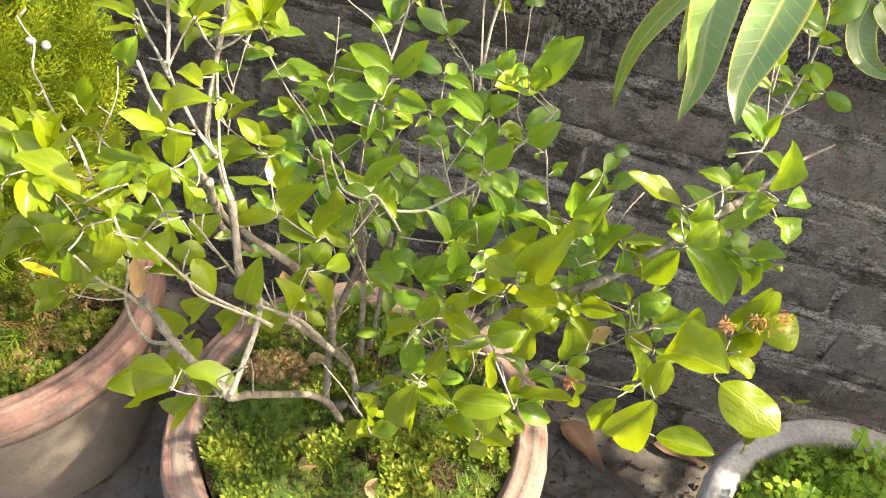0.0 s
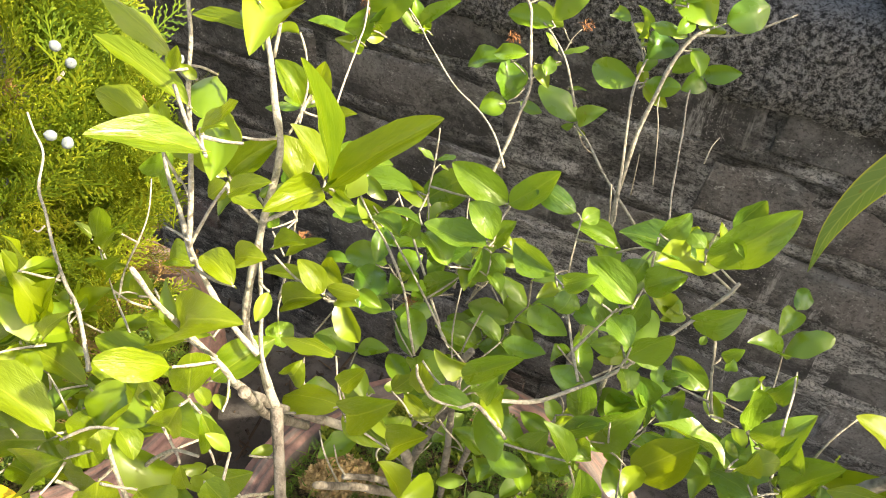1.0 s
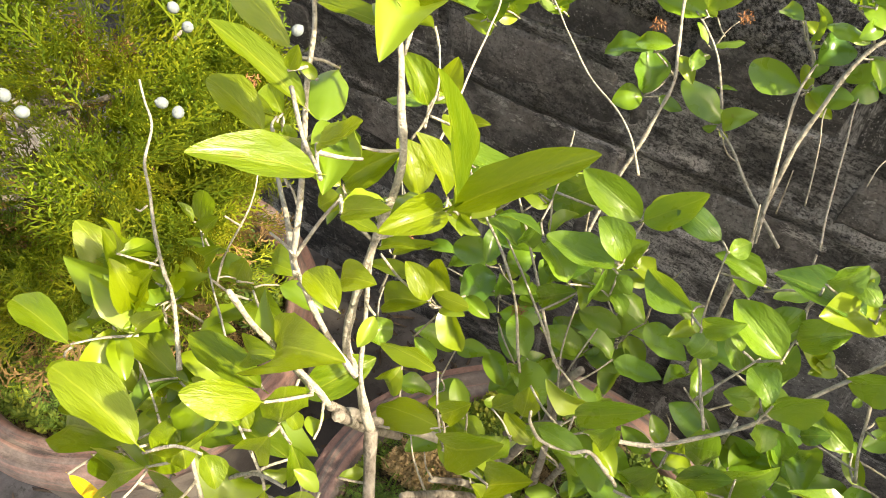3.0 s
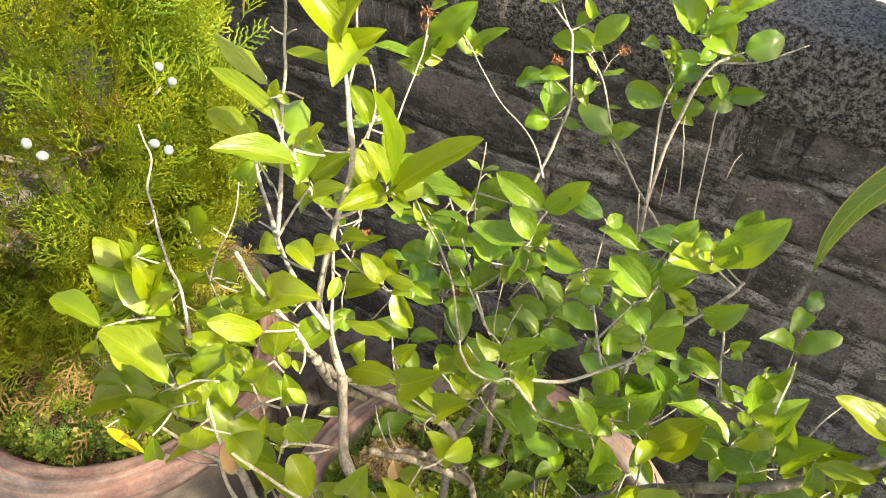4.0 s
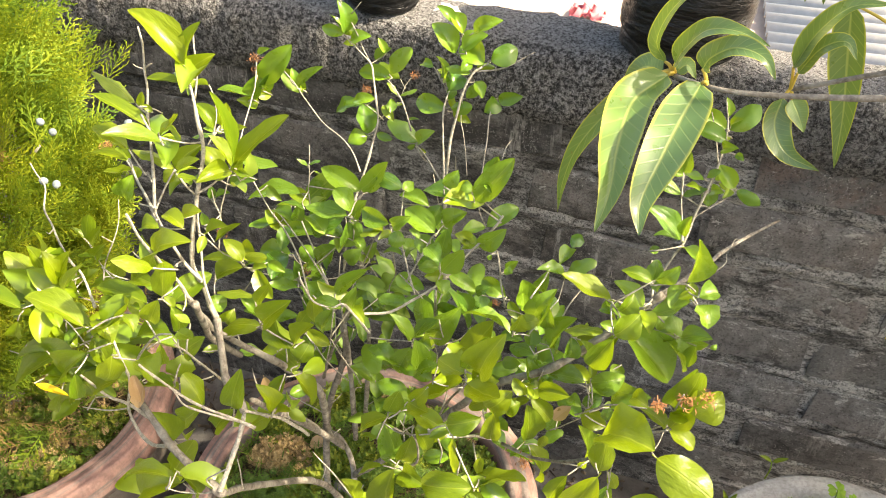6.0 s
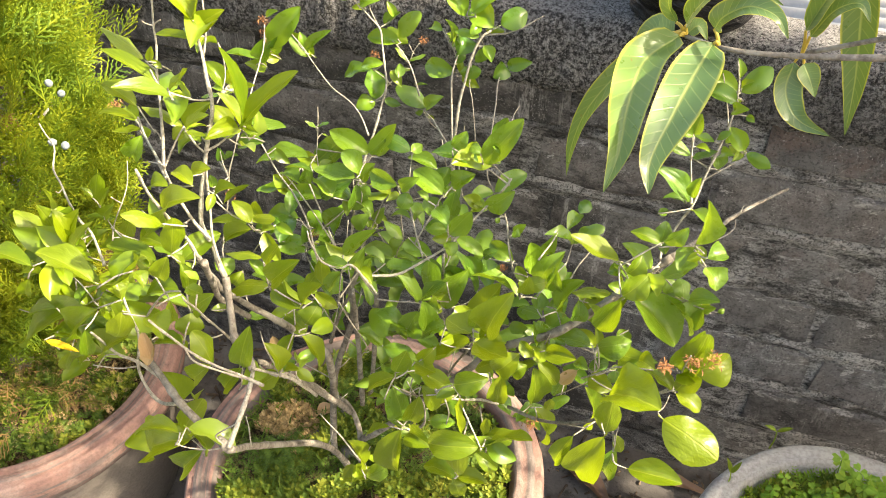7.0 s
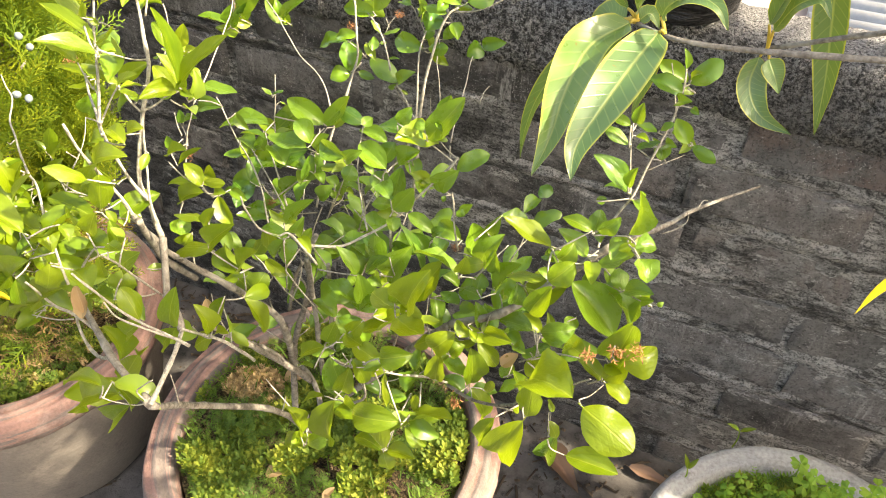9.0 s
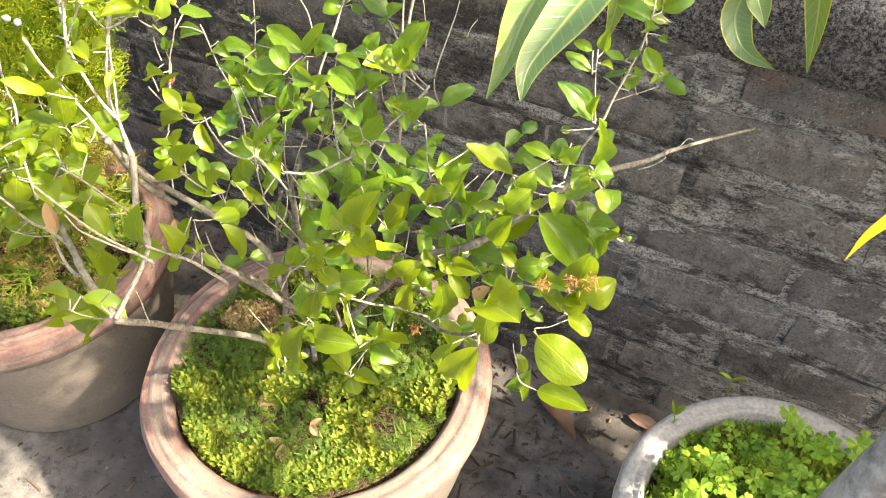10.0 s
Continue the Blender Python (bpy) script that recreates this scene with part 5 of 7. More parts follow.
    stem(0.0015, 0.0009, TWIG_PALE, [(0.034, 0.830, 0.746), (0.022, 0.844, 0.761), (0.008, 0.863, 0.786), (0.004, 0.885, 0.817)])
    stem(0.0014, 0.0009, TWIG_PALE, [(-0.093, 0.960, 0.609), (-0.075, 0.960, 0.653), (-0.053, 0.960, 0.710)])
    stem(0.0014, 0.0009, TWIG_PALE, [(0.023, 0.840, 0.751), (0.032, 0.845, 0.773), (0.041, 0.850, 0.795)])
    stem(0.0016, 0.0010, TWIG_PALE, [(0.111, 0.860, 0.727), (0.104, 0.868, 0.746), (0.098, 0.876, 0.765), (0.094, 0.880, 0.774)])
    stem(0.0024, 0.0018, TWIG_PALE, [(0.043, 0.860, 0.659), (0.045, 0.854, 0.703), (0.047, 0.850, 0.736)])
    stem(0.0014, 0.0009, TWIG_PALE, [(0.141, 0.820, 0.785), (0.143, 0.851, 0.775), (0.144, 0.880, 0.767)])
    stem(0.0012, 0.0008, TWIG_PALE, [(0.141, 0.830, 0.732), (0.149, 0.845, 0.742), (0.158, 0.860, 0.752)])
    stem(0.0012, 0.0008, TWIG_PALE, [(0.165, 0.840, 0.748), (0.171, 0.850, 0.762), (0.179, 0.860, 0.774)])
    stem(0.0044, 0.0030, BARK, [(-0.104, 0.872, 0.416), (-0.100, 0.872, 0.461), (-0.090, 0.872, 0.507), (-0.065, 0.872, 0.592), (-0.064, 0.872, 0.634), (-0.050, 0.872, 0.673)])
    stem(0.0036, 0.0024, BARK, [(-0.072, 0.885, 0.419), (-0.066, 0.878, 0.489), (-0.062, 0.871, 0.558), (-0.058, 0.864, 0.615), (-0.056, 0.860, 0.647)])
    stem(0.0032, 0.0022, BARK, [(-0.067, 0.900, 0.420), (-0.050, 0.883, 0.511), (-0.037, 0.867, 0.590), (-0.024, 0.850, 0.661)])
    stem(0.0020, 0.0014, BARK, [(-0.096, 0.870, 0.541), (-0.076, 0.854, 0.597), (-0.054, 0.838, 0.650), (-0.041, 0.830, 0.674)])
    stem(0.0014, 0.0009, TWIG_PALE, [(-0.071, 0.880, 0.533), (-0.071, 0.851, 0.586), (-0.066, 0.821, 0.642), (-0.060, 0.800, 0.682)])
    stem(0.0014, 0.0009, TWIG_PALE, [(-0.044, 0.860, 0.559), (-0.043, 0.840, 0.606), (-0.042, 0.817, 0.654), (-0.039, 0.800, 0.692)])
    stem(0.0012, 0.0008, TWIG_PALE, [(-0.065, 0.830, 0.621), (-0.043, 0.806, 0.688), (-0.022, 0.780, 0.755)])
    stem(0.0050, 0.0040, BARK, [(-0.113, 0.872, 0.314), (-0.109, 0.872, 0.378), (-0.102, 0.872, 0.439)])
    stem(0.0042, 0.0030, BARK, [(-0.075, 0.875, 0.316), (-0.075, 0.877, 0.376), (-0.089, 0.879, 0.419), (-0.107, 0.880, 0.427)])
    stem(0.0034, 0.0024, BARK, [(-0.095, 0.860, 0.445), (-0.103, 0.837, 0.496), (-0.110, 0.817, 0.530), (-0.119, 0.800, 0.551)])
    stem(0.0026, 0.0018, TWIG_PALE, [(-0.028, 0.720, 0.652), (-0.032, 0.696, 0.700), (-0.038, 0.676, 0.729), (-0.042, 0.660, 0.751)])
    stem(0.0042, 0.0026, BARK, [(-0.082, 0.872, 0.414), (-0.087, 0.855, 0.450), (-0.097, 0.807, 0.538), (-0.101, 0.776, 0.591), (-0.101, 0.745, 0.642)])
    stem(0.0046, 0.0036, BARK, [(-0.071, 0.872, 0.360), (-0.017, 0.863, 0.438), (0.045, 0.849, 0.539), (0.090, 0.838, 0.617), (0.119, 0.830, 0.659)])
    stem(0.0044, 0.0030, BARK, [(0.119, 0.830, 0.659), (0.154, 0.839, 0.678), (0.181, 0.847, 0.701), (0.202, 0.854, 0.727), (0.226, 0.863, 0.755), (0.245, 0.870, 0.777)])
    stem(0.0030, 0.0016, BARK, [(0.245, 0.870, 0.777), (0.277, 0.970, 0.733), (0.303, 1.045, 0.708), (0.356, 1.160, 0.670)])
    stem(0.0010, 0.0006, TWIG_PALE, [(0.278, 0.950, 0.739), (0.287, 0.960, 0.739), (0.295, 0.972, 0.742), (0.294, 0.980, 0.747)])
    stem(0.0009, 0.0006, TWIG_PALE, [(0.301, 1.020, 0.725), (0.304, 1.038, 0.722), (0.311, 1.050, 0.713)])
    stem(0.0016, 0.0010, TWIG_PALE, [(0.236, 0.860, 0.780), (0.235, 0.869, 0.785), (0.230, 0.881, 0.790), (0.229, 0.890, 0.794)])
    stem(0.0020, 0.0012, TWIG_PALE, [(0.237, 0.870, 0.791), (0.244, 0.881, 0.809), (0.250, 0.888, 0.822), (0.255, 0.902, 0.844), (0.260, 0.914, 0.865), (0.263, 0.923, 0.879), (0.264, 0.932, 0.894), (0.263, 0.940, 0.908), (0.258, 0.950, 0.923)])
    stem(0.0012, 0.0008, TWIG_PALE, [(0.249, 0.875, 0.831), (0.244, 0.881, 0.850), (0.240, 0.887, 0.867), (0.237, 0.893, 0.885)])
    stem(0.0010, 0.0007, TWIG_PALE, [(0.263, 0.940, 0.870), (0.257, 0.945, 0.888), (0.249, 0.950, 0.910)])
    stem(0.0009, 0.0006, TWIG_PALE, [(0.252, 0.900, 0.836), (0.261, 0.919, 0.833), (0.277, 0.950, 0.829)])
    stem(0.0009, 0.0006, TWIG_PALE, [(0.265, 0.930, 0.867), (0.274, 0.936, 0.854), (0.282, 0.940, 0.849)])
    stem(0.0022, 0.0014, TWIG_PALE, [(0.106, 0.860, 0.528), (0.097, 0.822, 0.577), (0.087, 0.761, 0.648), (0.086, 0.720, 0.709)])
    stem(0.0012, 0.0008, TWIG_PALE, [(0.091, 0.730, 0.686), (0.093, 0.735, 0.663), (0.089, 0.740, 0.637)])
    stem(0.0014, 0.0009, TWIG_PALE, [(0.120, 0.800, 0.612), (0.110, 0.812, 0.619), (0.101, 0.826, 0.630), (0.089, 0.840, 0.639)])
    stem(0.0016, 0.0010, BARK, [(0.011, 0.800, 0.506), (0.050, 0.777, 0.568), (0.059, 0.765, 0.611), (0.059, 0.752, 0.648), (0.049, 0.735, 0.675)])
    stem(0.0014, 0.0009, TWIG_PALE, [(0.205, 0.830, 0.663), (0.201, 0.834, 0.680), (0.199, 0.835, 0.685)])
    stem(0.0018, 0.0012, BARK, [(0.131, 0.800, 0.608), (0.168, 0.777, 0.632), (0.205, 0.753, 0.677), (0.220, 0.740, 0.710)])
    stem(0.0014, 0.0009, TWIG_PALE, [(0.193, 0.820, 0.653), (0.207, 0.810, 0.678), (0.225, 0.797, 0.708), (0.250, 0.780, 0.733)])
    stem(0.0016, 0.0010, TWIG_PALE, [(0.255, 0.840, 0.632), (0.267, 0.822, 0.666), (0.272, 0.806, 0.702), (0.275, 0.780, 0.760)])
    stem(0.0016, 0.0010, TWIG_PALE, [(0.241, 0.800, 0.669), (0.253, 0.774, 0.709), (0.266, 0.740, 0.761)])
    stem(0.0010, 0.0007, TWIG_PALE, [(0.261, 0.750, 0.720), (0.266, 0.777, 0.696), (0.271, 0.820, 0.662)])
    stem(0.0012, 0.0008, TWIG_PALE, [(0.166, 0.870, 0.557), (0.180, 0.861, 0.583), (0.196, 0.850, 0.615), (0.205, 0.840, 0.652)])
    stem(0.0010, 0.0007, TWIG_PALE, [(0.235, 0.800, 0.590), (0.234, 0.788, 0.628), (0.235, 0.780, 0.651)])
    stem(0.0012, 0.0008, TWIG_PALE, [(0.155, 0.830, 0.634), (0.163, 0.835, 0.648), (0.171, 0.840, 0.662)])
    stem(0.0014, 0.0009, TWIG_PALE, [(0.146, 0.840, 0.636), (0.151, 0.836, 0.661), (0.157, 0.830, 0.691)])
    stem(0.0012, 0.0008, TWIG_PALE, [(-0.001, 0.750, 0.502), (0.002, 0.741, 0.536), (0.016, 0.730, 0.582)])
    stem(0.0018, 0.0012, BARK, [(-0.035, 0.780, 0.479), (-0.016, 0.763, 0.497), (0.001, 0.740, 0.512), (0.002, 0.736, 0.513)])
    stem(0.0014, 0.0009, TWIG_PALE, [(0.103, 0.800, 0.596), (0.116, 0.768, 0.607), (0.127, 0.740, 0.619)])
    stem(0.0014, 0.0009, TWIG_PALE, [(0.092, 0.800, 0.573), (0.101, 0.751, 0.596), (0.113, 0.700, 0.627)])
    stem(0.0014, 0.0009, BARK, [(0.048, 0.840, 0.551), (0.073, 0.803, 0.640), (0.100, 0.764, 0.719), (0.114, 0.740, 0.767)])
    stem(0.0012, 0.0008, TWIG_PALE, [(0.021, 0.860, 0.659), (0.035, 0.851, 0.680), (0.055, 0.836, 0.685), (0.062, 0.830, 0.702)])

    # leaves: stalk end, tip, half width, turn about the rib
    sprig(
        (-0.110, 0.766, 0.964, -0.146, 0.766, 0.962, 0.0040, -8), (-0.121, 0.780, 0.959, -0.094, 0.780, 0.983, 0.0078, 60), (-0.104, 0.757, 0.984, -0.139, 0.757, 1.018, 0.0099, -24),
        (-0.110, 0.765, 0.979, -0.090, 0.765, 1.014, 0.0060, 70))
    sprig(
        (-0.152, 0.755, 0.946, -0.183, 0.755, 0.966, 0.0074, 6), (-0.126, 0.728, 0.964, -0.120, 0.728, 0.976, 0.0026, 105), (-0.128, 0.736, 0.941, -0.171, 0.736, 0.960, 0.0057, 6))
    sprig(
        (-0.090, 0.701, 0.959, -0.110, 0.673, 0.977, 0.0062, -27), (-0.101, 0.712, 0.957, -0.082, 0.712, 0.975, 0.0056, 20), (-0.107, 0.719, 0.946, -0.095, 0.719, 0.957, 0.0036, 18))
    sprig(
        (-0.154, 0.737, 0.917, -0.181, 0.737, 0.930, 0.0070, -8), (-0.119, 0.740, 0.905, -0.152, 0.740, 0.915, 0.0073, 9), (-0.122, 0.743, 0.903, -0.104, 0.757, 0.919, 0.0065, 39),
        (-0.099, 0.717, 0.923, -0.077, 0.717, 0.938, 0.0045, 32), (-0.114, 0.733, 0.910, -0.124, 0.731, 0.899, 0.0048, -77), (-0.104, 0.723, 0.915, -0.088, 0.723, 0.915, 0.0035, -2))
    sprig(
        (-0.211, 0.793, 0.859, -0.249, 0.793, 0.857, 0.0040, -20), (-0.222, 0.807, 0.846, -0.239, 0.816, 0.852, 0.0070, -15), (-0.213, 0.797, 0.846, -0.245, 0.797, 0.837, 0.0052, 2),
        (-0.225, 0.809, 0.831, -0.239, 0.805, 0.806, 0.0086, -92), (-0.214, 0.799, 0.849, -0.213, 0.799, 0.836, 0.0038, 15))
    sprig(
        (-0.242, 0.703, 0.817, -0.242, 0.703, 0.842, 0.0045, 135), (-0.266, 0.714, 0.762, -0.297, 0.714, 0.795, 0.0104, -7), (-0.256, 0.712, 0.770, -0.266, 0.712, 0.811, 0.0091, 4),
        (-0.220, 0.692, 0.801, -0.227, 0.692, 0.833, 0.0081, -18), (-0.209, 0.682, 0.803, -0.177, 0.682, 0.842, 0.0048, 55), (-0.249, 0.709, 0.767, -0.281, 0.709, 0.781, 0.0078, 14),
        (-0.290, 0.719, 0.750, -0.310, 0.719, 0.754, 0.0050, 9), (-0.263, 0.692, 0.766, -0.280, 0.699, 0.770, 0.0067, 7))
    sprig(
        (-0.143, 0.636, 0.831, -0.188, 0.636, 0.846, 0.0101, 9), (-0.230, 0.659, 0.800, -0.272, 0.659, 0.802, 0.0081, 2), (-0.237, 0.670, 0.780, -0.267, 0.670, 0.767, 0.0065, 5),
        (-0.219, 0.671, 0.751, -0.252, 0.681, 0.765, 0.0115, 4), (-0.237, 0.656, 0.787, -0.248, 0.656, 0.766, 0.0055, -107), (-0.155, 0.657, 0.809, -0.119, 0.657, 0.843, 0.0157, 13),
        (-0.152, 0.655, 0.818, -0.134, 0.645, 0.809, 0.0101, -13), (-0.114, 0.645, 0.844, -0.104, 0.640, 0.836, 0.0050, -12), (-0.166, 0.656, 0.792, -0.154, 0.651, 0.774, 0.0077, -2))
    sprig(
        (-0.152, 0.637, 0.801, -0.182, 0.637, 0.760, 0.0105, -56), (-0.173, 0.645, 0.789, -0.260, 0.645, 0.709, 0.0159, -23), (-0.205, 0.645, 0.775, -0.243, 0.645, 0.750, 0.0050, -3),
        (-0.202, 0.634, 0.759, -0.177, 0.634, 0.761, 0.0066, 3), (-0.153, 0.621, 0.794, -0.160, 0.621, 0.764, 0.0054, -131), (-0.190, 0.659, 0.711, -0.245, 0.659, 0.668, 0.0100, -6),
        (-0.173, 0.644, 0.732, -0.140, 0.644, 0.767, 0.0115, 44), (-0.124, 0.633, 0.812, -0.136, 0.630, 0.783, 0.0096, -123), (-0.193, 0.632, 0.742, -0.206, 0.632, 0.717, 0.0043, -102))
    yellowed(
        (-0.199, 0.620, 0.766, -0.169, 0.620, 0.764, 0.0029, 3))
    sprig(
        (-0.240, 0.699, 0.782, -0.206, 0.699, 0.833, 0.0087, 75), (-0.226, 0.702, 0.764, -0.258, 0.702, 0.766, 0.0080, -10), (-0.199, 0.687, 0.763, -0.234, 0.687, 0.775, 0.0079, 1),
        (-0.261, 0.683, 0.770, -0.234, 0.683, 0.793, 0.0088, 11), (-0.186, 0.688, 0.758, -0.152, 0.688, 0.790, 0.0086, 39), (-0.213, 0.683, 0.735, -0.235, 0.687, 0.741, 0.0065, 4),
        (-0.254, 0.688, 0.706, -0.299, 0.688, 0.671, 0.0085, -16), (-0.216, 0.691, 0.698, -0.182, 0.691, 0.728, 0.0110, 7), (-0.260, 0.704, 0.649, -0.230, 0.704, 0.684, 0.0088, 49),
        (-0.284, 0.702, 0.616, -0.255, 0.702, 0.652, 0.0081, 66))
    sprig(
        (-0.091, 0.662, 0.881, -0.104, 0.642, 0.900, 0.0065, -32), (-0.113, 0.687, 0.855, -0.076, 0.687, 0.888, 0.0130, 19), (-0.101, 0.672, 0.841, -0.091, 0.672, 0.877, 0.0084, 132),
        (-0.119, 0.692, 0.848, -0.136, 0.692, 0.834, 0.0066, -43), (-0.136, 0.693, 0.804, -0.182, 0.693, 0.808, 0.0080, 0), (-0.122, 0.672, 0.813, -0.138, 0.675, 0.825, 0.0054, -8),
        (-0.097, 0.664, 0.848, -0.110, 0.664, 0.822, 0.0069, -100), (-0.109, 0.682, 0.831, -0.103, 0.682, 0.820, 0.0032, 10), (-0.092, 0.669, 0.839, -0.091, 0.669, 0.815, 0.0057, 24),
        (-0.109, 0.679, 0.791, -0.148, 0.679, 0.766, 0.0105, 0), (-0.101, 0.657, 0.808, -0.102, 0.657, 0.786, 0.0043, -117))
    sprig(
        (-0.119, 0.700, 0.805, -0.102, 0.731, 0.813, 0.0083, 30), (-0.132, 0.723, 0.859, -0.150, 0.723, 0.851, 0.0064, -18), (-0.096, 0.707, 0.880, -0.116, 0.713, 0.883, 0.0062, 0),
        (-0.108, 0.721, 0.876, -0.089, 0.721, 0.887, 0.0067, 21))
    sprig(
        (-0.089, 0.664, 0.795, -0.065, 0.664, 0.820, 0.0079, 64), (-0.100, 0.674, 0.779, -0.105, 0.667, 0.759, 0.0106, -76), (-0.097, 0.654, 0.764, -0.127, 0.654, 0.752, 0.0072, 4),
        (-0.149, 0.673, 0.732, -0.160, 0.673, 0.707, 0.0062, -105), (-0.122, 0.677, 0.731, -0.114, 0.674, 0.731, 0.0029, 5), (-0.111, 0.640, 0.804, -0.093, 0.632, 0.795, 0.0092, -12),
        (-0.067, 0.642, 0.847, -0.051, 0.637, 0.851, 0.0053, 5))
    sprig(
        (-0.235, 0.761, 0.744, -0.221, 0.761, 0.772, 0.0070, 106), (-0.233, 0.771, 0.731, -0.279, 0.771, 0.709, 0.0098, -9), (-0.202, 0.745, 0.765, -0.170, 0.740, 0.772, 0.0085, 14),
        (-0.305, 0.779, 0.679, -0.325, 0.783, 0.675, 0.0047, -23))
    sprig(
        (-0.251, 0.758, 0.785, -0.238, 0.758, 0.818, 0.0063, 102), (-0.246, 0.752, 0.795, -0.256, 0.752, 0.804, 0.0025, 10), (-0.240, 0.752, 0.788, -0.222, 0.752, 0.814, 0.0043, 73),
        (-0.230, 0.743, 0.785, -0.214, 0.743, 0.804, 0.0062, 76), (-0.240, 0.753, 0.777, -0.260, 0.753, 0.771, 0.0034, -4), (-0.241, 0.753, 0.771, -0.258, 0.753, 0.764, 0.0041, 1))
    sprig(
        (-0.078, 0.753, 0.908, -0.027, 0.755, 0.960, 0.0075, 50), (-0.078, 0.755, 0.906, -0.080, 0.747, 0.972, 0.0074, -71), (-0.088, 0.766, 0.897, -0.103, 0.766, 0.922, 0.0061, 14),
        (-0.082, 0.756, 0.903, -0.092, 0.728, 0.908, 0.0068, -47), (-0.107, 0.773, 0.880, -0.123, 0.780, 0.899, 0.0083, 2), (-0.079, 0.755, 0.902, -0.070, 0.755, 0.916, 0.0038, 107),
        (-0.074, 0.753, 0.907, -0.063, 0.751, 0.905, 0.0029, 41))
    sprig(
        (-0.122, 0.800, 0.904, -0.138, 0.805, 0.921, 0.0064, -20), (-0.133, 0.823, 0.892, -0.123, 0.823, 0.915, 0.0061, 123), (-0.140, 0.822, 0.882, -0.162, 0.822, 0.875, 0.0046, -4),
        (-0.131, 0.813, 0.891, -0.144, 0.818, 0.891, 0.0039, -15), (-0.097, 0.790, 0.910, -0.085, 0.790, 0.919, 0.0033, 23))
    sprig(
        (-0.133, 0.842, 0.846, -0.097, 0.842, 0.847, 0.0072, 9), (-0.142, 0.875, 0.800, -0.173, 0.875, 0.785, 0.0074, -35), (-0.199, 0.874, 0.764, -0.197, 0.874, 0.781, 0.0041, 145),
        (-0.188, 0.867, 0.773, -0.170, 0.867, 0.783, 0.0043, 31))
    sprig(
        (-0.210, 0.990, 0.814, -0.251, 0.990, 0.815, 0.0059, 5), (-0.211, 0.990, 0.813, -0.193, 0.990, 0.847, 0.0086, 99), (-0.195, 0.990, 0.833, -0.155, 0.990, 0.882, 0.0122, 88),
        (-0.195, 0.990, 0.827, -0.178, 0.990, 0.850, 0.0066, 112), (-0.195, 0.990, 0.866, -0.180, 0.990, 0.875, 0.0032, 62), (-0.217, 0.990, 0.807, -0.224, 0.990, 0.804, 0.0019, -50))
    sprig(
        (-0.194, 1.058, 0.795, -0.159, 1.058, 0.825, 0.0058, 64), (-0.197, 1.058, 0.795, -0.200, 1.062, 0.814, 0.0055, 5))
    sprig(
        (-0.094, 1.100, 0.802, -0.134, 1.100, 0.802, 0.0093, -33), (-0.098, 1.100, 0.806, -0.071, 1.100, 0.842, 0.0095, 74), (-0.100, 1.100, 0.831, -0.109, 1.100, 0.848, 0.0045, -40),
        (-0.114, 1.100, 0.819, -0.094, 1.100, 0.838, 0.0059, 60), (-0.089, 1.100, 0.780, -0.101, 1.100, 0.794, 0.0045, 4), (-0.086, 1.100, 0.781, -0.065, 1.100, 0.792, 0.0038, 10),
        (-0.149, 1.100, 0.846, -0.155, 1.100, 0.885, 0.0094, -34), (-0.150, 1.100, 0.846, -0.176, 1.100, 0.851, 0.0063, -60), (-0.143, 1.100, 0.838, -0.119, 1.103, 0.847, 0.0072, 50),
        (-0.152, 1.100, 0.845, -0.166, 1.100, 0.866, 0.0042, 9))
    sprig(
        (-0.090, 1.080, 0.769, -0.091, 1.088, 0.782, 0.0055, 26), (-0.121, 1.080, 0.774, -0.157, 1.080, 0.756, 0.0094, -22), (-0.120, 1.080, 0.733, -0.131, 1.095, 0.763, 0.0124, 9),
        (-0.120, 1.080, 0.731, -0.139, 1.067, 0.726, 0.0095, -44), (-0.109, 1.080, 0.737, -0.089, 1.080, 0.733, 0.0050, 40), (-0.056, 1.080, 0.736, -0.095, 1.086, 0.753, 0.0110, -32),
        (-0.058, 1.080, 0.735, -0.036, 1.080, 0.755, 0.0081, 49), (-0.060, 1.080, 0.733, -0.070, 1.080, 0.726, 0.0030, -81), (-0.107, 1.080, 0.784, -0.135, 1.080, 0.775, 0.0066, -47),
        (-0.070, 1.080, 0.763, -0.055, 1.080, 0.767, 0.0019, 33))
    sprig(
        (-0.002, 1.050, 0.871, -0.029, 1.055, 0.896, 0.0098, -38), (0.004, 1.050, 0.876, 0.028, 1.056, 0.893, 0.0088, 49), (0.015, 1.050, 0.896, 0.044, 1.050, 0.913, 0.0075, 42),
        (0.005, 1.050, 0.893, -0.013, 1.059, 0.908, 0.0071, -26), (-0.004, 1.050, 0.903, -0.022, 1.050, 0.918, 0.0050, -42), (0.028, 1.050, 0.864, -0.000, 1.072, 0.874, 0.0124, -47),
        (0.034, 1.050, 0.868, 0.055, 1.068, 0.878, 0.0111, 35), (0.014, 1.050, 0.852, -0.013, 1.050, 0.854, 0.0058, -25), (-0.009, 1.050, 0.827, -0.008, 1.066, 0.840, 0.0110, 39),
        (-0.019, 1.050, 0.840, -0.024, 1.050, 0.864, 0.0057, -3), (-0.026, 1.050, 0.852, -0.042, 1.059, 0.848, 0.0053, -35))
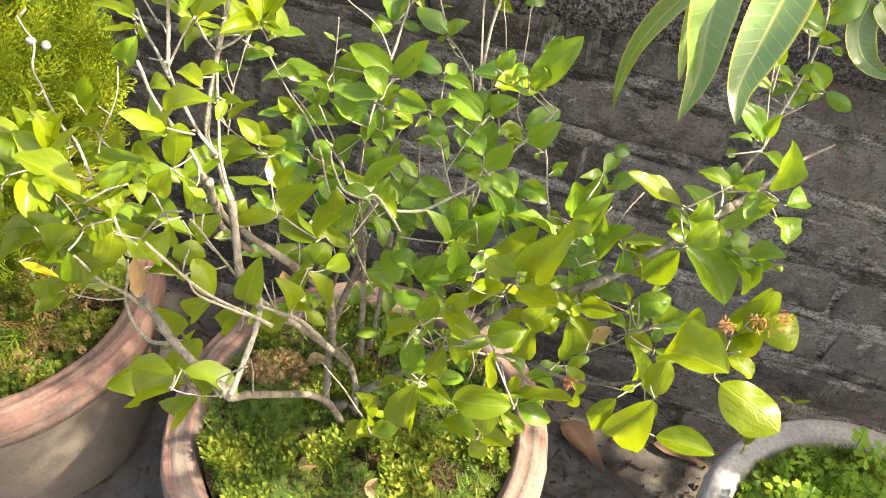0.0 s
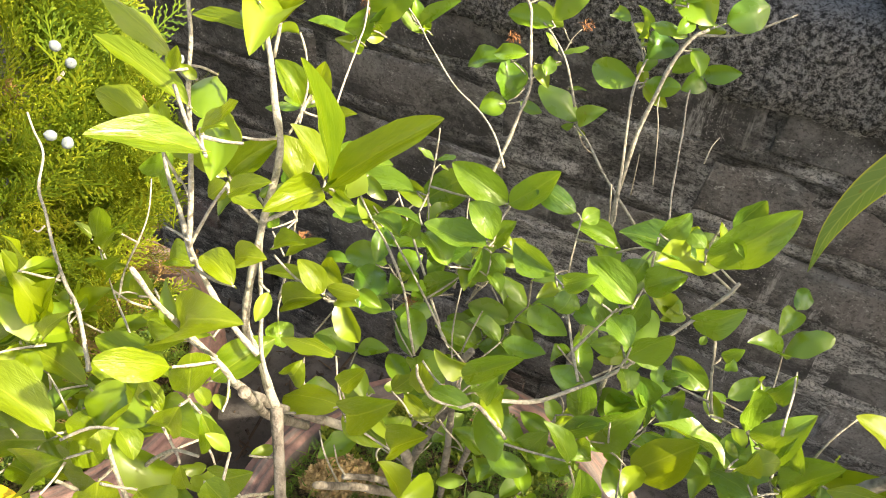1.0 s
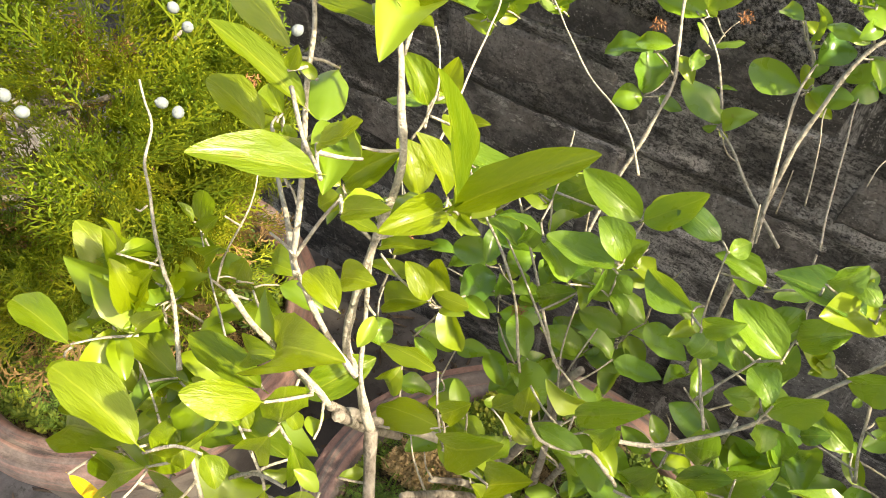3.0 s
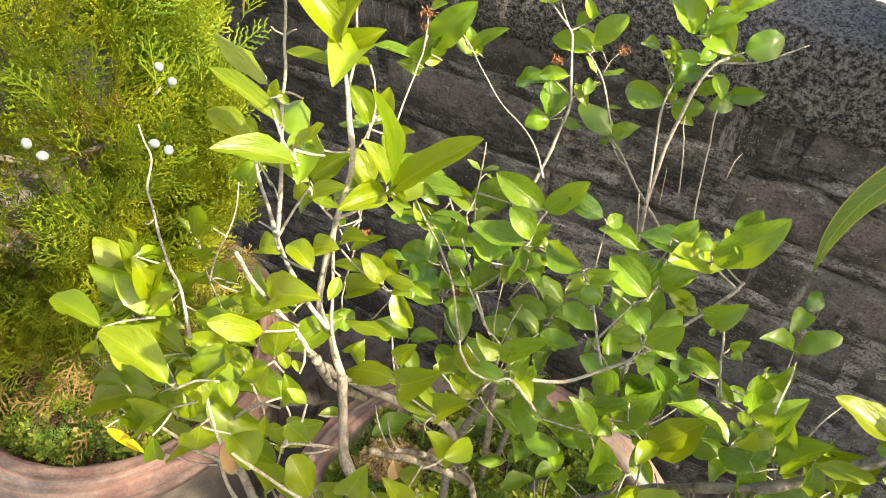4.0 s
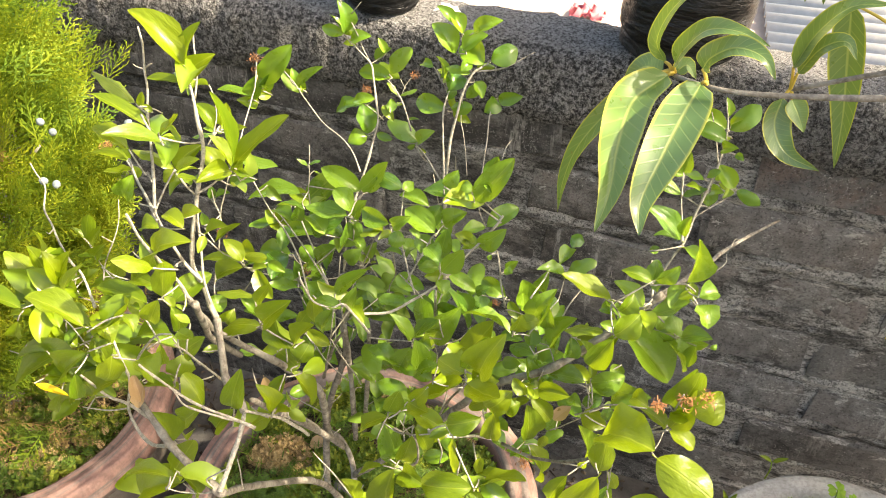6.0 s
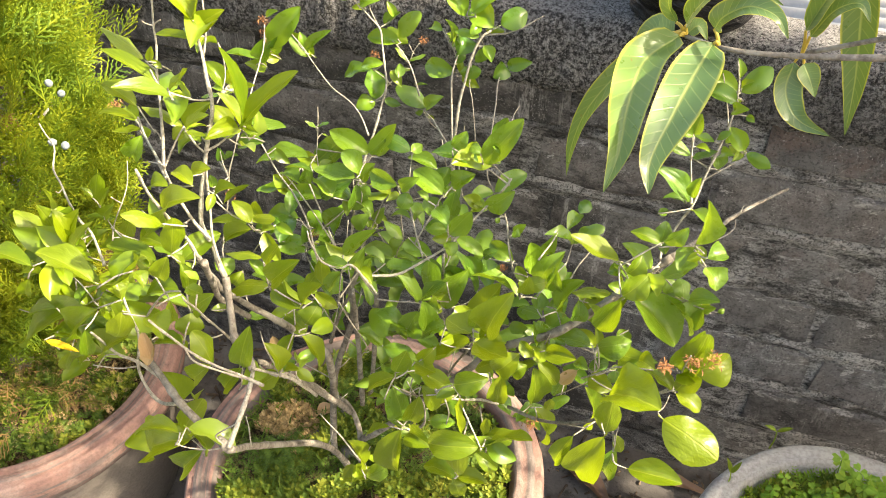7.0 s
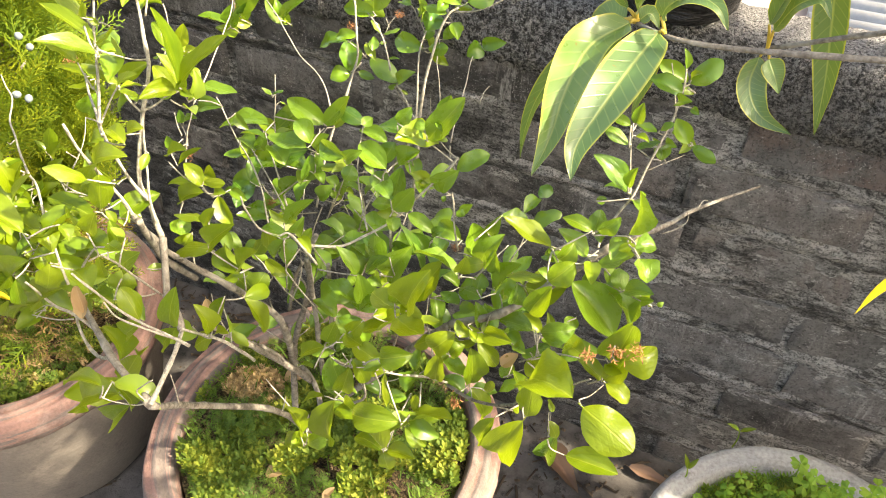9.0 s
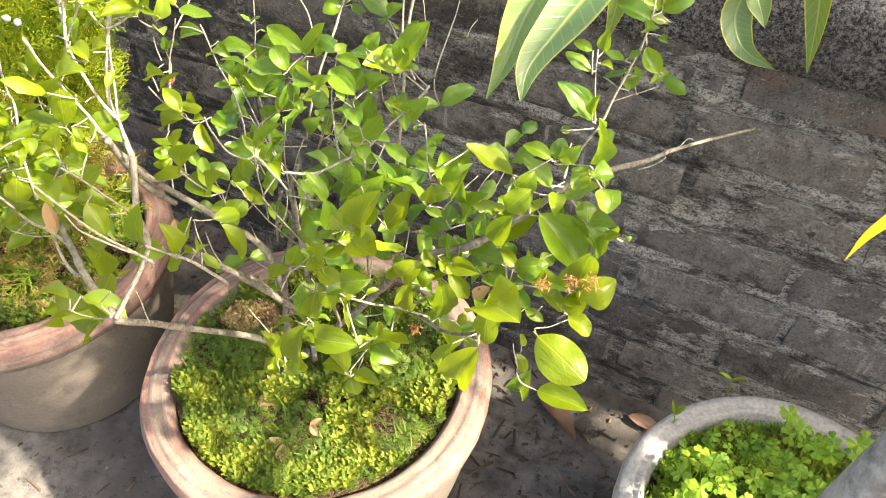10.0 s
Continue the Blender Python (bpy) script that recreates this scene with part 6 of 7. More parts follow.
    sprig(
        (-0.011, 1.050, 0.807, -0.048, 1.062, 0.805, 0.0099, -63), (-0.008, 1.050, 0.808, 0.018, 1.042, 0.818, 0.0070, 53), (-0.010, 1.050, 0.817, -0.006, 1.058, 0.829, 0.0057, 61),
        (0.009, 1.050, 0.822, 0.023, 1.050, 0.841, 0.0059, 87), (0.018, 1.050, 0.843, 0.029, 1.042, 0.831, 0.0058, 21), (0.012, 1.050, 0.866, 0.007, 1.039, 0.859, 0.0057, -51))
    sprig(
        (0.019, 1.134, 0.779, 0.011, 1.117, 0.769, 0.0107, -66), (0.021, 1.134, 0.778, 0.050, 1.134, 0.787, 0.0075, 76))
    sprig(
        (-0.116, 0.910, 0.766, -0.180, 0.910, 0.742, 0.0120, -8), (-0.047, 0.904, 0.790, -0.087, 0.904, 0.807, 0.0098, -37), (-0.109, 0.908, 0.763, -0.074, 0.908, 0.804, 0.0118, 74),
        (-0.046, 0.898, 0.795, -0.017, 0.898, 0.833, 0.0087, 59), (-0.093, 0.888, 0.818, -0.104, 0.888, 0.824, 0.0026, 7), (-0.090, 0.883, 0.824, -0.077, 0.883, 0.831, 0.0028, 1))
    sprig(
        (-0.041, 0.866, 0.794, -0.062, 0.876, 0.807, 0.0084, -20), (-0.042, 0.861, 0.793, -0.084, 0.861, 0.792, 0.0089, -11), (-0.049, 0.885, 0.771, -0.037, 0.891, 0.790, 0.0077, 52),
        (-0.059, 0.888, 0.768, -0.090, 0.878, 0.748, 0.0136, -33), (-0.052, 0.880, 0.771, -0.059, 0.877, 0.740, 0.0098, -105), (-0.045, 0.876, 0.772, -0.033, 0.869, 0.770, 0.0046, 44),
        (-0.066, 0.880, 0.736, -0.091, 0.880, 0.710, 0.0077, -51), (-0.094, 0.871, 0.789, -0.103, 0.871, 0.765, 0.0057, -112), (-0.088, 0.864, 0.786, -0.118, 0.864, 0.783, 0.0037, 7),
        (-0.127, 0.873, 0.770, -0.103, 0.862, 0.770, 0.0079, 11), (-0.046, 0.875, 0.753, -0.034, 0.870, 0.747, 0.0051, -1))
    sprig(
        (-0.058, 0.876, 0.754, -0.090, 0.888, 0.758, 0.0104, -6), (-0.065, 0.856, 0.768, -0.089, 0.869, 0.774, 0.0103, -2))
    sprig(
        (-0.162, 0.934, 0.700, -0.203, 0.934, 0.684, 0.0095, -1), (-0.147, 0.928, 0.631, -0.182, 0.928, 0.617, 0.0088, -42), (-0.138, 0.913, 0.643, -0.139, 0.913, 0.668, 0.0065, -29),
        (-0.147, 0.932, 0.616, -0.168, 0.932, 0.604, 0.0053, -23), (-0.130, 0.921, 0.654, -0.115, 0.914, 0.660, 0.0093, 19), (-0.140, 0.912, 0.679, -0.180, 0.915, 0.670, 0.0100, -36),
        (-0.223, 0.941, 0.612, -0.194, 0.941, 0.625, 0.0070, 8), (-0.194, 0.926, 0.623, -0.174, 0.926, 0.640, 0.0062, 12), (-0.121, 0.924, 0.626, -0.108, 0.924, 0.653, 0.0059, 45),
        (-0.149, 0.921, 0.702, -0.107, 0.913, 0.715, 0.0104, 43), (-0.149, 0.941, 0.646, -0.132, 0.953, 0.655, 0.0098, 39))
    sprig(
        (-0.161, 0.808, 0.780, -0.136, 0.808, 0.795, 0.0067, 25), (-0.181, 0.833, 0.766, -0.183, 0.836, 0.778, 0.0043, 31), (-0.125, 0.806, 0.759, -0.144, 0.810, 0.776, 0.0071, -18),
        (-0.164, 0.821, 0.759, -0.131, 0.821, 0.790, 0.0036, 34), (-0.126, 0.810, 0.762, -0.102, 0.810, 0.767, 0.0048, 35), (-0.148, 0.832, 0.731, -0.192, 0.832, 0.719, 0.0049, -14),
        (-0.132, 0.815, 0.743, -0.165, 0.815, 0.717, 0.0096, -27), (-0.123, 0.825, 0.744, -0.147, 0.836, 0.744, 0.0091, -35))
    sprig(
        (-0.097, 0.952, 0.647, -0.080, 0.958, 0.665, 0.0086, 56), (-0.075, 0.964, 0.650, -0.063, 0.964, 0.675, 0.0060, 74), (-0.081, 0.971, 0.650, -0.099, 0.979, 0.656, 0.0067, -10),
        (-0.081, 0.961, 0.644, -0.087, 0.966, 0.650, 0.0039, -7), (-0.051, 0.961, 0.607, -0.090, 0.961, 0.609, 0.0099, -23), (-0.060, 0.966, 0.605, -0.041, 0.975, 0.616, 0.0097, 28),
        (-0.066, 0.978, 0.578, -0.104, 0.978, 0.567, 0.0070, -31))
    sprig(
        (-0.002, 0.897, 0.809, -0.030, 0.903, 0.814, 0.0076, -36), (0.005, 0.879, 0.822, 0.012, 0.888, 0.825, 0.0051, 37), (0.028, 0.887, 0.803, -0.001, 0.887, 0.808, 0.0063, -29))
    sprig(
        (0.073, 0.867, 0.834, 0.030, 0.867, 0.834, 0.0094, -20), (0.076, 0.866, 0.835, 0.107, 0.866, 0.885, 0.0103, 79), (0.050, 0.861, 0.848, 0.061, 0.865, 0.864, 0.0061, 82),
        (0.074, 0.864, 0.846, 0.062, 0.872, 0.848, 0.0047, -34), (0.004, 0.849, 0.804, -0.025, 0.859, 0.806, 0.0082, -49), (0.012, 0.836, 0.812, 0.029, 0.836, 0.829, 0.0056, 63),
        (0.050, 0.840, 0.813, 0.020, 0.850, 0.824, 0.0096, -19), (0.048, 0.860, 0.829, 0.039, 0.853, 0.809, 0.0080, -73), (0.051, 0.858, 0.809, 0.070, 0.863, 0.824, 0.0077, 41),
        (0.053, 0.862, 0.803, 0.045, 0.862, 0.767, 0.0081, -110), (0.022, 0.868, 0.783, 0.039, 0.858, 0.769, 0.0085, 11))
    sprig(
        (0.033, 0.847, 0.797, 0.022, 0.850, 0.802, 0.0034, -16), (0.017, 0.841, 0.807, 0.013, 0.832, 0.795, 0.0072, -51), (0.010, 0.863, 0.758, -0.010, 0.863, 0.755, 0.0043, 3),
        (0.055, 0.840, 0.770, 0.075, 0.840, 0.801, 0.0084, 90), (0.050, 0.848, 0.769, 0.034, 0.841, 0.768, 0.0058, -40), (0.054, 0.836, 0.765, 0.062, 0.827, 0.758, 0.0068, -5),
        (0.056, 0.834, 0.787, 0.040, 0.845, 0.791, 0.0076, -11))
    sprig(
        (0.086, 0.871, 0.857, 0.096, 0.862, 0.850, 0.0057, 20), (0.083, 0.871, 0.858, 0.092, 0.875, 0.878, 0.0064, 73), (0.043, 0.894, 0.720, 0.072, 0.894, 0.706, 0.0071, 25),
        (0.078, 0.874, 0.721, 0.091, 0.876, 0.732, 0.0051, 33), (0.080, 0.869, 0.785, 0.104, 0.869, 0.810, 0.0084, 78), (0.075, 0.884, 0.772, 0.054, 0.884, 0.779, 0.0052, 1),
        (0.091, 0.874, 0.774, 0.090, 0.870, 0.770, 0.0023, -12), (0.106, 0.865, 0.762, 0.109, 0.869, 0.770, 0.0039, 70), (0.104, 0.880, 0.755, 0.114, 0.882, 0.766, 0.0042, 71),
        (0.106, 0.882, 0.719, 0.080, 0.891, 0.726, 0.0083, -44), (0.079, 0.855, 0.691, 0.053, 0.855, 0.741, 0.0065, -9))
    sprig(
        (0.077, 0.862, 0.707, 0.061, 0.868, 0.722, 0.0070, -26), (0.074, 0.881, 0.692, 0.077, 0.885, 0.701, 0.0039, 25))
    sprig(
        (0.132, 0.851, 0.737, 0.126, 0.854, 0.770, 0.0100, -13), (0.139, 0.849, 0.730, 0.157, 0.849, 0.773, 0.0110, 59), (0.127, 0.824, 0.732, 0.083, 0.824, 0.743, 0.0097, 22),
        (0.129, 0.816, 0.745, 0.135, 0.817, 0.766, 0.0065, 100), (0.133, 0.817, 0.751, 0.148, 0.824, 0.757, 0.0067, 27), (0.156, 0.839, 0.735, 0.153, 0.839, 0.763, 0.0063, -90),
        (0.154, 0.842, 0.713, 0.149, 0.844, 0.734, 0.0067, -12), (0.159, 0.834, 0.718, 0.179, 0.834, 0.759, 0.0099, 40), (0.148, 0.829, 0.710, 0.123, 0.840, 0.701, 0.0088, -18),
        (0.142, 0.831, 0.716, 0.142, 0.841, 0.727, 0.0072, 18), (0.176, 0.841, 0.731, 0.176, 0.836, 0.709, 0.0075, -32))
    sprig(
        (0.133, 0.875, 0.744, 0.144, 0.875, 0.769, 0.0060, 89))
    sprig(
        (-0.021, 0.783, 0.771, 0.011, 0.783, 0.808, 0.0061, 62), (-0.013, 0.785, 0.760, -0.001, 0.785, 0.784, 0.0057, 91), (-0.005, 0.764, 0.776, -0.030, 0.764, 0.777, 0.0053, -13),
        (-0.028, 0.790, 0.744, -0.042, 0.790, 0.714, 0.0063, -52), (-0.006, 0.791, 0.743, 0.001, 0.791, 0.767, 0.0052, 82))
    sprig(
        (-0.079, 0.752, 0.743, -0.120, 0.752, 0.724, 0.0101, -13), (-0.097, 0.775, 0.751, -0.135, 0.775, 0.745, 0.0073, 9))
    sprig(
        (-0.065, 0.734, 0.768, -0.034, 0.734, 0.803, 0.0093, 69), (-0.071, 0.740, 0.782, -0.055, 0.740, 0.808, 0.0054, 71), (-0.080, 0.756, 0.737, -0.049, 0.747, 0.731, 0.0093, 22),
        (-0.041, 0.739, 0.745, -0.019, 0.739, 0.776, 0.0083, 46))
    sprig(
        (-0.054, 0.802, 0.742, -0.056, 0.802, 0.708, 0.0074, -114), (-0.077, 0.804, 0.692, -0.062, 0.804, 0.718, 0.0068, 83), (-0.073, 0.788, 0.660, -0.063, 0.798, 0.679, 0.0110, 59),
        (-0.111, 0.813, 0.637, -0.081, 0.800, 0.636, 0.0116, 17), (-0.176, 0.819, 0.690, -0.165, 0.807, 0.680, 0.0113, -26), (-0.128, 0.783, 0.719, -0.136, 0.776, 0.706, 0.0081, -71),
        (-0.142, 0.813, 0.702, -0.128, 0.813, 0.686, 0.0056, 13), (-0.046, 0.810, 0.671, -0.071, 0.813, 0.680, 0.0066, -45))
    sprig(
        (-0.070, 0.649, 0.758, -0.084, 0.653, 0.784, 0.0092, -1), (-0.079, 0.658, 0.743, -0.099, 0.658, 0.715, 0.0079, -62))
    sprig(
        (-0.061, 0.668, 0.737, -0.043, 0.668, 0.789, 0.0088, 95), (-0.076, 0.689, 0.706, -0.100, 0.689, 0.669, 0.0083, -67), (-0.033, 0.679, 0.728, -0.041, 0.679, 0.760, 0.0076, -9),
        (-0.040, 0.689, 0.713, -0.063, 0.689, 0.687, 0.0078, -59), (-0.033, 0.684, 0.722, -0.017, 0.684, 0.732, 0.0042, 1), (-0.027, 0.700, 0.756, -0.040, 0.700, 0.725, 0.0059, -82))
    sprig(
        (-0.064, 0.763, 0.678, -0.048, 0.763, 0.637, 0.0080, -3))
    sprig(
        (-0.154, 0.681, 0.629, -0.161, 0.681, 0.673, 0.0113, -3))
    sprig(
        (-0.137, 0.659, 0.620, -0.100, 0.659, 0.688, 0.0102, 84))
    sprig(
        (-0.074, 0.601, 0.730, -0.120, 0.601, 0.705, 0.0072, 12), (-0.080, 0.616, 0.700, -0.127, 0.616, 0.649, 0.0166, -26), (-0.074, 0.611, 0.718, -0.068, 0.611, 0.690, 0.0068, -19),
        (-0.074, 0.617, 0.686, -0.098, 0.617, 0.648, 0.0101, -69))
    sprig(
        (0.009, 0.722, 0.551, -0.003, 0.722, 0.592, 0.0096, 15), (0.006, 0.727, 0.544, -0.015, 0.727, 0.514, 0.0084, -58), (0.015, 0.717, 0.544, -0.011, 0.717, 0.519, 0.0074, 0),
        (0.007, 0.732, 0.522, 0.030, 0.732, 0.551, 0.0087, 57))
    sprig(
        (0.068, 0.740, 0.708, 0.041, 0.740, 0.688, 0.0073, -23), (0.050, 0.722, 0.714, 0.061, 0.722, 0.744, 0.0076, 100), (0.053, 0.716, 0.717, 0.027, 0.716, 0.687, 0.0075, -27),
        (0.034, 0.749, 0.659, 0.044, 0.749, 0.604, 0.0120, 31), (0.070, 0.725, 0.689, 0.060, 0.725, 0.651, 0.0086, -105), (0.070, 0.729, 0.696, 0.081, 0.729, 0.669, 0.0070, 27),
        (0.052, 0.724, 0.635, 0.047, 0.724, 0.567, 0.0147, -64), (0.057, 0.729, 0.627, 0.083, 0.718, 0.631, 0.0092, 27), (0.042, 0.722, 0.636, 0.018, 0.722, 0.611, 0.0050, 7),
        (0.044, 0.710, 0.690, 0.028, 0.710, 0.685, 0.0033, 15), (0.097, 0.731, 0.700, 0.068, 0.737, 0.703, 0.0081, -24))
    sprig(
        (0.102, 0.718, 0.724, 0.128, 0.726, 0.734, 0.0096, 48), (0.094, 0.749, 0.670, 0.074, 0.745, 0.662, 0.0069, -35), (0.111, 0.711, 0.719, 0.111, 0.711, 0.676, 0.0087, 29),
        (0.066, 0.727, 0.728, 0.086, 0.719, 0.732, 0.0070, 25), (0.082, 0.732, 0.747, 0.069, 0.730, 0.727, 0.0070, -81))
    sprig(
        (0.135, 0.690, 0.693, 0.092, 0.690, 0.678, 0.0113, -45), (0.117, 0.690, 0.643, 0.118, 0.690, 0.698, 0.0089, 90), (0.110, 0.705, 0.615, 0.078, 0.713, 0.605, 0.0100, 0),
        (0.110, 0.712, 0.608, 0.137, 0.711, 0.612, 0.0069, 20), (0.107, 0.710, 0.605, 0.115, 0.705, 0.589, 0.0076, 29))
    sprig(
        (0.126, 0.731, 0.651, 0.152, 0.725, 0.662, 0.0075, 23), (0.134, 0.705, 0.673, 0.172, 0.705, 0.699, 0.0092, -15), (0.126, 0.734, 0.642, 0.129, 0.734, 0.670, 0.0051, 55),
        (0.121, 0.725, 0.632, 0.142, 0.725, 0.617, 0.0064, 34))
    sprig(
        (0.152, 0.804, 0.616, 0.150, 0.804, 0.667, 0.0113, -38), (0.158, 0.787, 0.636, 0.168, 0.787, 0.588, 0.0110, 7), (0.164, 0.820, 0.590, 0.168, 0.820, 0.611, 0.0047, 89),
        (0.124, 0.794, 0.662, 0.121, 0.794, 0.620, 0.0091, -93), (0.132, 0.798, 0.656, 0.143, 0.807, 0.665, 0.0079, 20), (0.119, 0.793, 0.677, 0.099, 0.793, 0.658, 0.0069, -37))
    sprig(
        (0.048, 0.784, 0.736, 0.029, 0.784, 0.762, 0.0067, -16), (0.058, 0.774, 0.714, 0.055, 0.774, 0.749, 0.0083, -40), (0.077, 0.772, 0.730, 0.055, 0.772, 0.708, 0.0068, -32))
    sprig(
        (0.039, 0.841, 0.691, 0.035, 0.841, 0.730, 0.0091, -80), (0.045, 0.840, 0.683, 0.074, 0.840, 0.734, 0.0131, 80), (0.021, 0.849, 0.654, 0.006, 0.849, 0.613, 0.0092, -75),
        (0.043, 0.821, 0.702, 0.056, 0.813, 0.700, 0.0080, 41), (0.080, 0.828, 0.682, 0.108, 0.828, 0.737, 0.0131, 54), (0.059, 0.824, 0.728, 0.034, 0.824, 0.698, 0.0061, -40),
        (0.047, 0.826, 0.678, 0.029, 0.819, 0.667, 0.0082, -32))
    sprig(
        (0.115, 0.723, 0.790, 0.132, 0.723, 0.830, 0.0115, 113), (0.126, 0.721, 0.789, 0.144, 0.721, 0.839, 0.0115, 64), (0.116, 0.721, 0.787, 0.091, 0.733, 0.782, 0.0106, -10),
        (0.106, 0.752, 0.741, 0.063, 0.752, 0.704, 0.0128, 6), (0.118, 0.718, 0.781, 0.146, 0.705, 0.790, 0.0115, 6), (0.122, 0.721, 0.782, 0.124, 0.731, 0.789, 0.0084, 37))
    sprig(
        (0.138, 0.796, 0.693, 0.119, 0.789, 0.669, 0.0106, -58), (0.151, 0.794, 0.694, 0.137, 0.799, 0.705, 0.0058, -51), (0.123, 0.821, 0.635, 0.136, 0.822, 0.652, 0.0061, 93))
    sprig(
        (0.149, 0.842, 0.658, 0.138, 0.842, 0.687, 0.0073, -48), (0.156, 0.817, 0.680, 0.185, 0.810, 0.688, 0.0081, 56), (0.149, 0.823, 0.658, 0.170, 0.823, 0.633, 0.0076, 45),
        (0.150, 0.817, 0.662, 0.137, 0.817, 0.653, 0.0037, -53), (0.182, 0.830, 0.661, 0.196, 0.824, 0.662, 0.0054, 20))
    sprig(
        (0.206, 0.820, 0.803, 0.165, 0.820, 0.818, 0.0087, -4), (0.214, 0.786, 0.798, 0.229, 0.796, 0.816, 0.0094, 56), (0.205, 0.817, 0.769, 0.173, 0.817, 0.760, 0.0071, -1))
    sprig(
        (0.231, 0.843, 0.782, 0.204, 0.843, 0.802, 0.0073, -27), (0.213, 0.815, 0.796, 0.221, 0.824, 0.810, 0.0078, 64), (0.210, 0.824, 0.784, 0.198, 0.832, 0.780, 0.0054, -32),
        (0.214, 0.806, 0.776, 0.199, 0.806, 0.738, 0.0094, -67), (0.185, 0.836, 0.734, 0.196, 0.836, 0.705, 0.0055, 11), (0.233, 0.827, 0.825, 0.209, 0.827, 0.829, 0.0058, -29),
        (0.232, 0.838, 0.815, 0.233, 0.846, 0.831, 0.0069, 30), (0.259, 0.842, 0.817, 0.259, 0.842, 0.861, 0.0104, 72), (0.261, 0.844, 0.814, 0.251, 0.834, 0.796, 0.0086, -17),
        (0.268, 0.816, 0.829, 0.281, 0.826, 0.829, 0.0073, 32), (0.271, 0.844, 0.797, 0.282, 0.829, 0.788, 0.0105, -1))
    sprig(
        (0.235, 0.838, 0.816, 0.250, 0.838, 0.836, 0.0062, 94), (0.225, 0.865, 0.823, 0.232, 0.870, 0.825, 0.0034, 42), (0.237, 0.854, 0.804, 0.238, 0.847, 0.798, 0.0042, 23),
        (0.267, 0.855, 0.789, 0.238, 0.855, 0.764, 0.0084, -13), (0.262, 0.857, 0.745, 0.255, 0.869, 0.756, 0.0084, -1), (0.265, 0.848, 0.753, 0.289, 0.842, 0.765, 0.0071, 35),
        (0.280, 0.857, 0.739, 0.278, 0.857, 0.712, 0.0058, -57), (0.276, 0.867, 0.727, 0.290, 0.865, 0.736, 0.0040, 65), (0.293, 0.872, 0.725, 0.298, 0.875, 0.728, 0.0023, 44),
        (0.219, 0.853, 0.742, 0.264, 0.849, 0.697, 0.0172, 36), (0.244, 0.859, 0.744, 0.274, 0.859, 0.703, 0.0123, 3))
    sprig(
        (0.194, 0.851, 0.666, 0.161, 0.851, 0.664, 0.0086, -21), (0.197, 0.868, 0.646, 0.227, 0.879, 0.655, 0.0107, 46), (0.194, 0.851, 0.634, 0.211, 0.857, 0.643, 0.0068, 30))
    sprig(
        (0.246, 0.887, 0.717, 0.253, 0.899, 0.725, 0.0077, 22), (0.232, 0.872, 0.724, 0.232, 0.878, 0.738, 0.0056, -7), (0.222, 0.909, 0.638, 0.217, 0.898, 0.630, 0.0075, -31),
        (0.218, 0.892, 0.620, 0.255, 0.874, 0.641, 0.0131, 57), (0.198, 0.905, 0.603, 0.217, 0.892, 0.607, 0.0090, 21), (0.171, 0.882, 0.571, 0.162, 0.882, 0.541, 0.0077, -94))
    sprig(
        (0.220, 0.737, 0.739, 0.259, 0.714, 0.767, 0.0198, 17), (0.264, 0.745, 0.721, 0.310, 0.732, 0.707, 0.0166, 24), (0.226, 0.737, 0.736, 0.225, 0.737, 0.695, 0.0101, -101),
        (0.202, 0.725, 0.695, 0.191, 0.725, 0.653, 0.0075, -57), (0.226, 0.723, 0.709, 0.209, 0.723, 0.652, 0.0142, -69))
    sprig(
        (0.206, 0.766, 0.654, 0.201, 0.766, 0.706, 0.0101, -16))
    sprig(
        (0.223, 0.814, 0.655, 0.200, 0.826, 0.654, 0.0092, -44), (0.221, 0.807, 0.691, 0.221, 0.803, 0.678, 0.0055, -30), (0.270, 0.795, 0.698, 0.246, 0.795, 0.713, 0.0076, -15),
        (0.272, 0.791, 0.703, 0.286, 0.791, 0.736, 0.0084, 74), (0.268, 0.804, 0.716, 0.281, 0.804, 0.765, 0.0109, 78), (0.275, 0.794, 0.730, 0.283, 0.794, 0.772, 0.0106, 104),
        (0.279, 0.787, 0.736, 0.304, 0.804, 0.746, 0.0121, 50), (0.273, 0.800, 0.690, 0.295, 0.794, 0.682, 0.0082, 16), (0.253, 0.806, 0.705, 0.238, 0.816, 0.700, 0.0073, -32))
    sprig(
        (0.237, 0.839, 0.541, 0.230, 0.839, 0.496, 0.0110, -88), (0.251, 0.818, 0.541, 0.304, 0.818, 0.543, 0.0118, 29), (0.232, 0.803, 0.607, 0.242, 0.803, 0.585, 0.0055, 40))
    sprig(
        (0.248, 0.872, 0.835, 0.216, 0.872, 0.861, 0.0087, -28), (0.247, 0.868, 0.843, 0.251, 0.868, 0.863, 0.0046, 74), (0.245, 0.890, 0.820, 0.226, 0.890, 0.820, 0.0038, -1))
    sprig(
        (0.240, 0.876, 0.876, 0.218, 0.876, 0.886, 0.0053, -33), (0.241, 0.909, 0.852, 0.259, 0.909, 0.863, 0.0046, 11), (0.238, 0.875, 0.894, 0.223, 0.875, 0.897, 0.0038, -38),
        (0.238, 0.906, 0.876, 0.240, 0.906, 0.896, 0.0049, 100), (0.255, 0.911, 0.870, 0.238, 0.911, 0.873, 0.0038, -16))
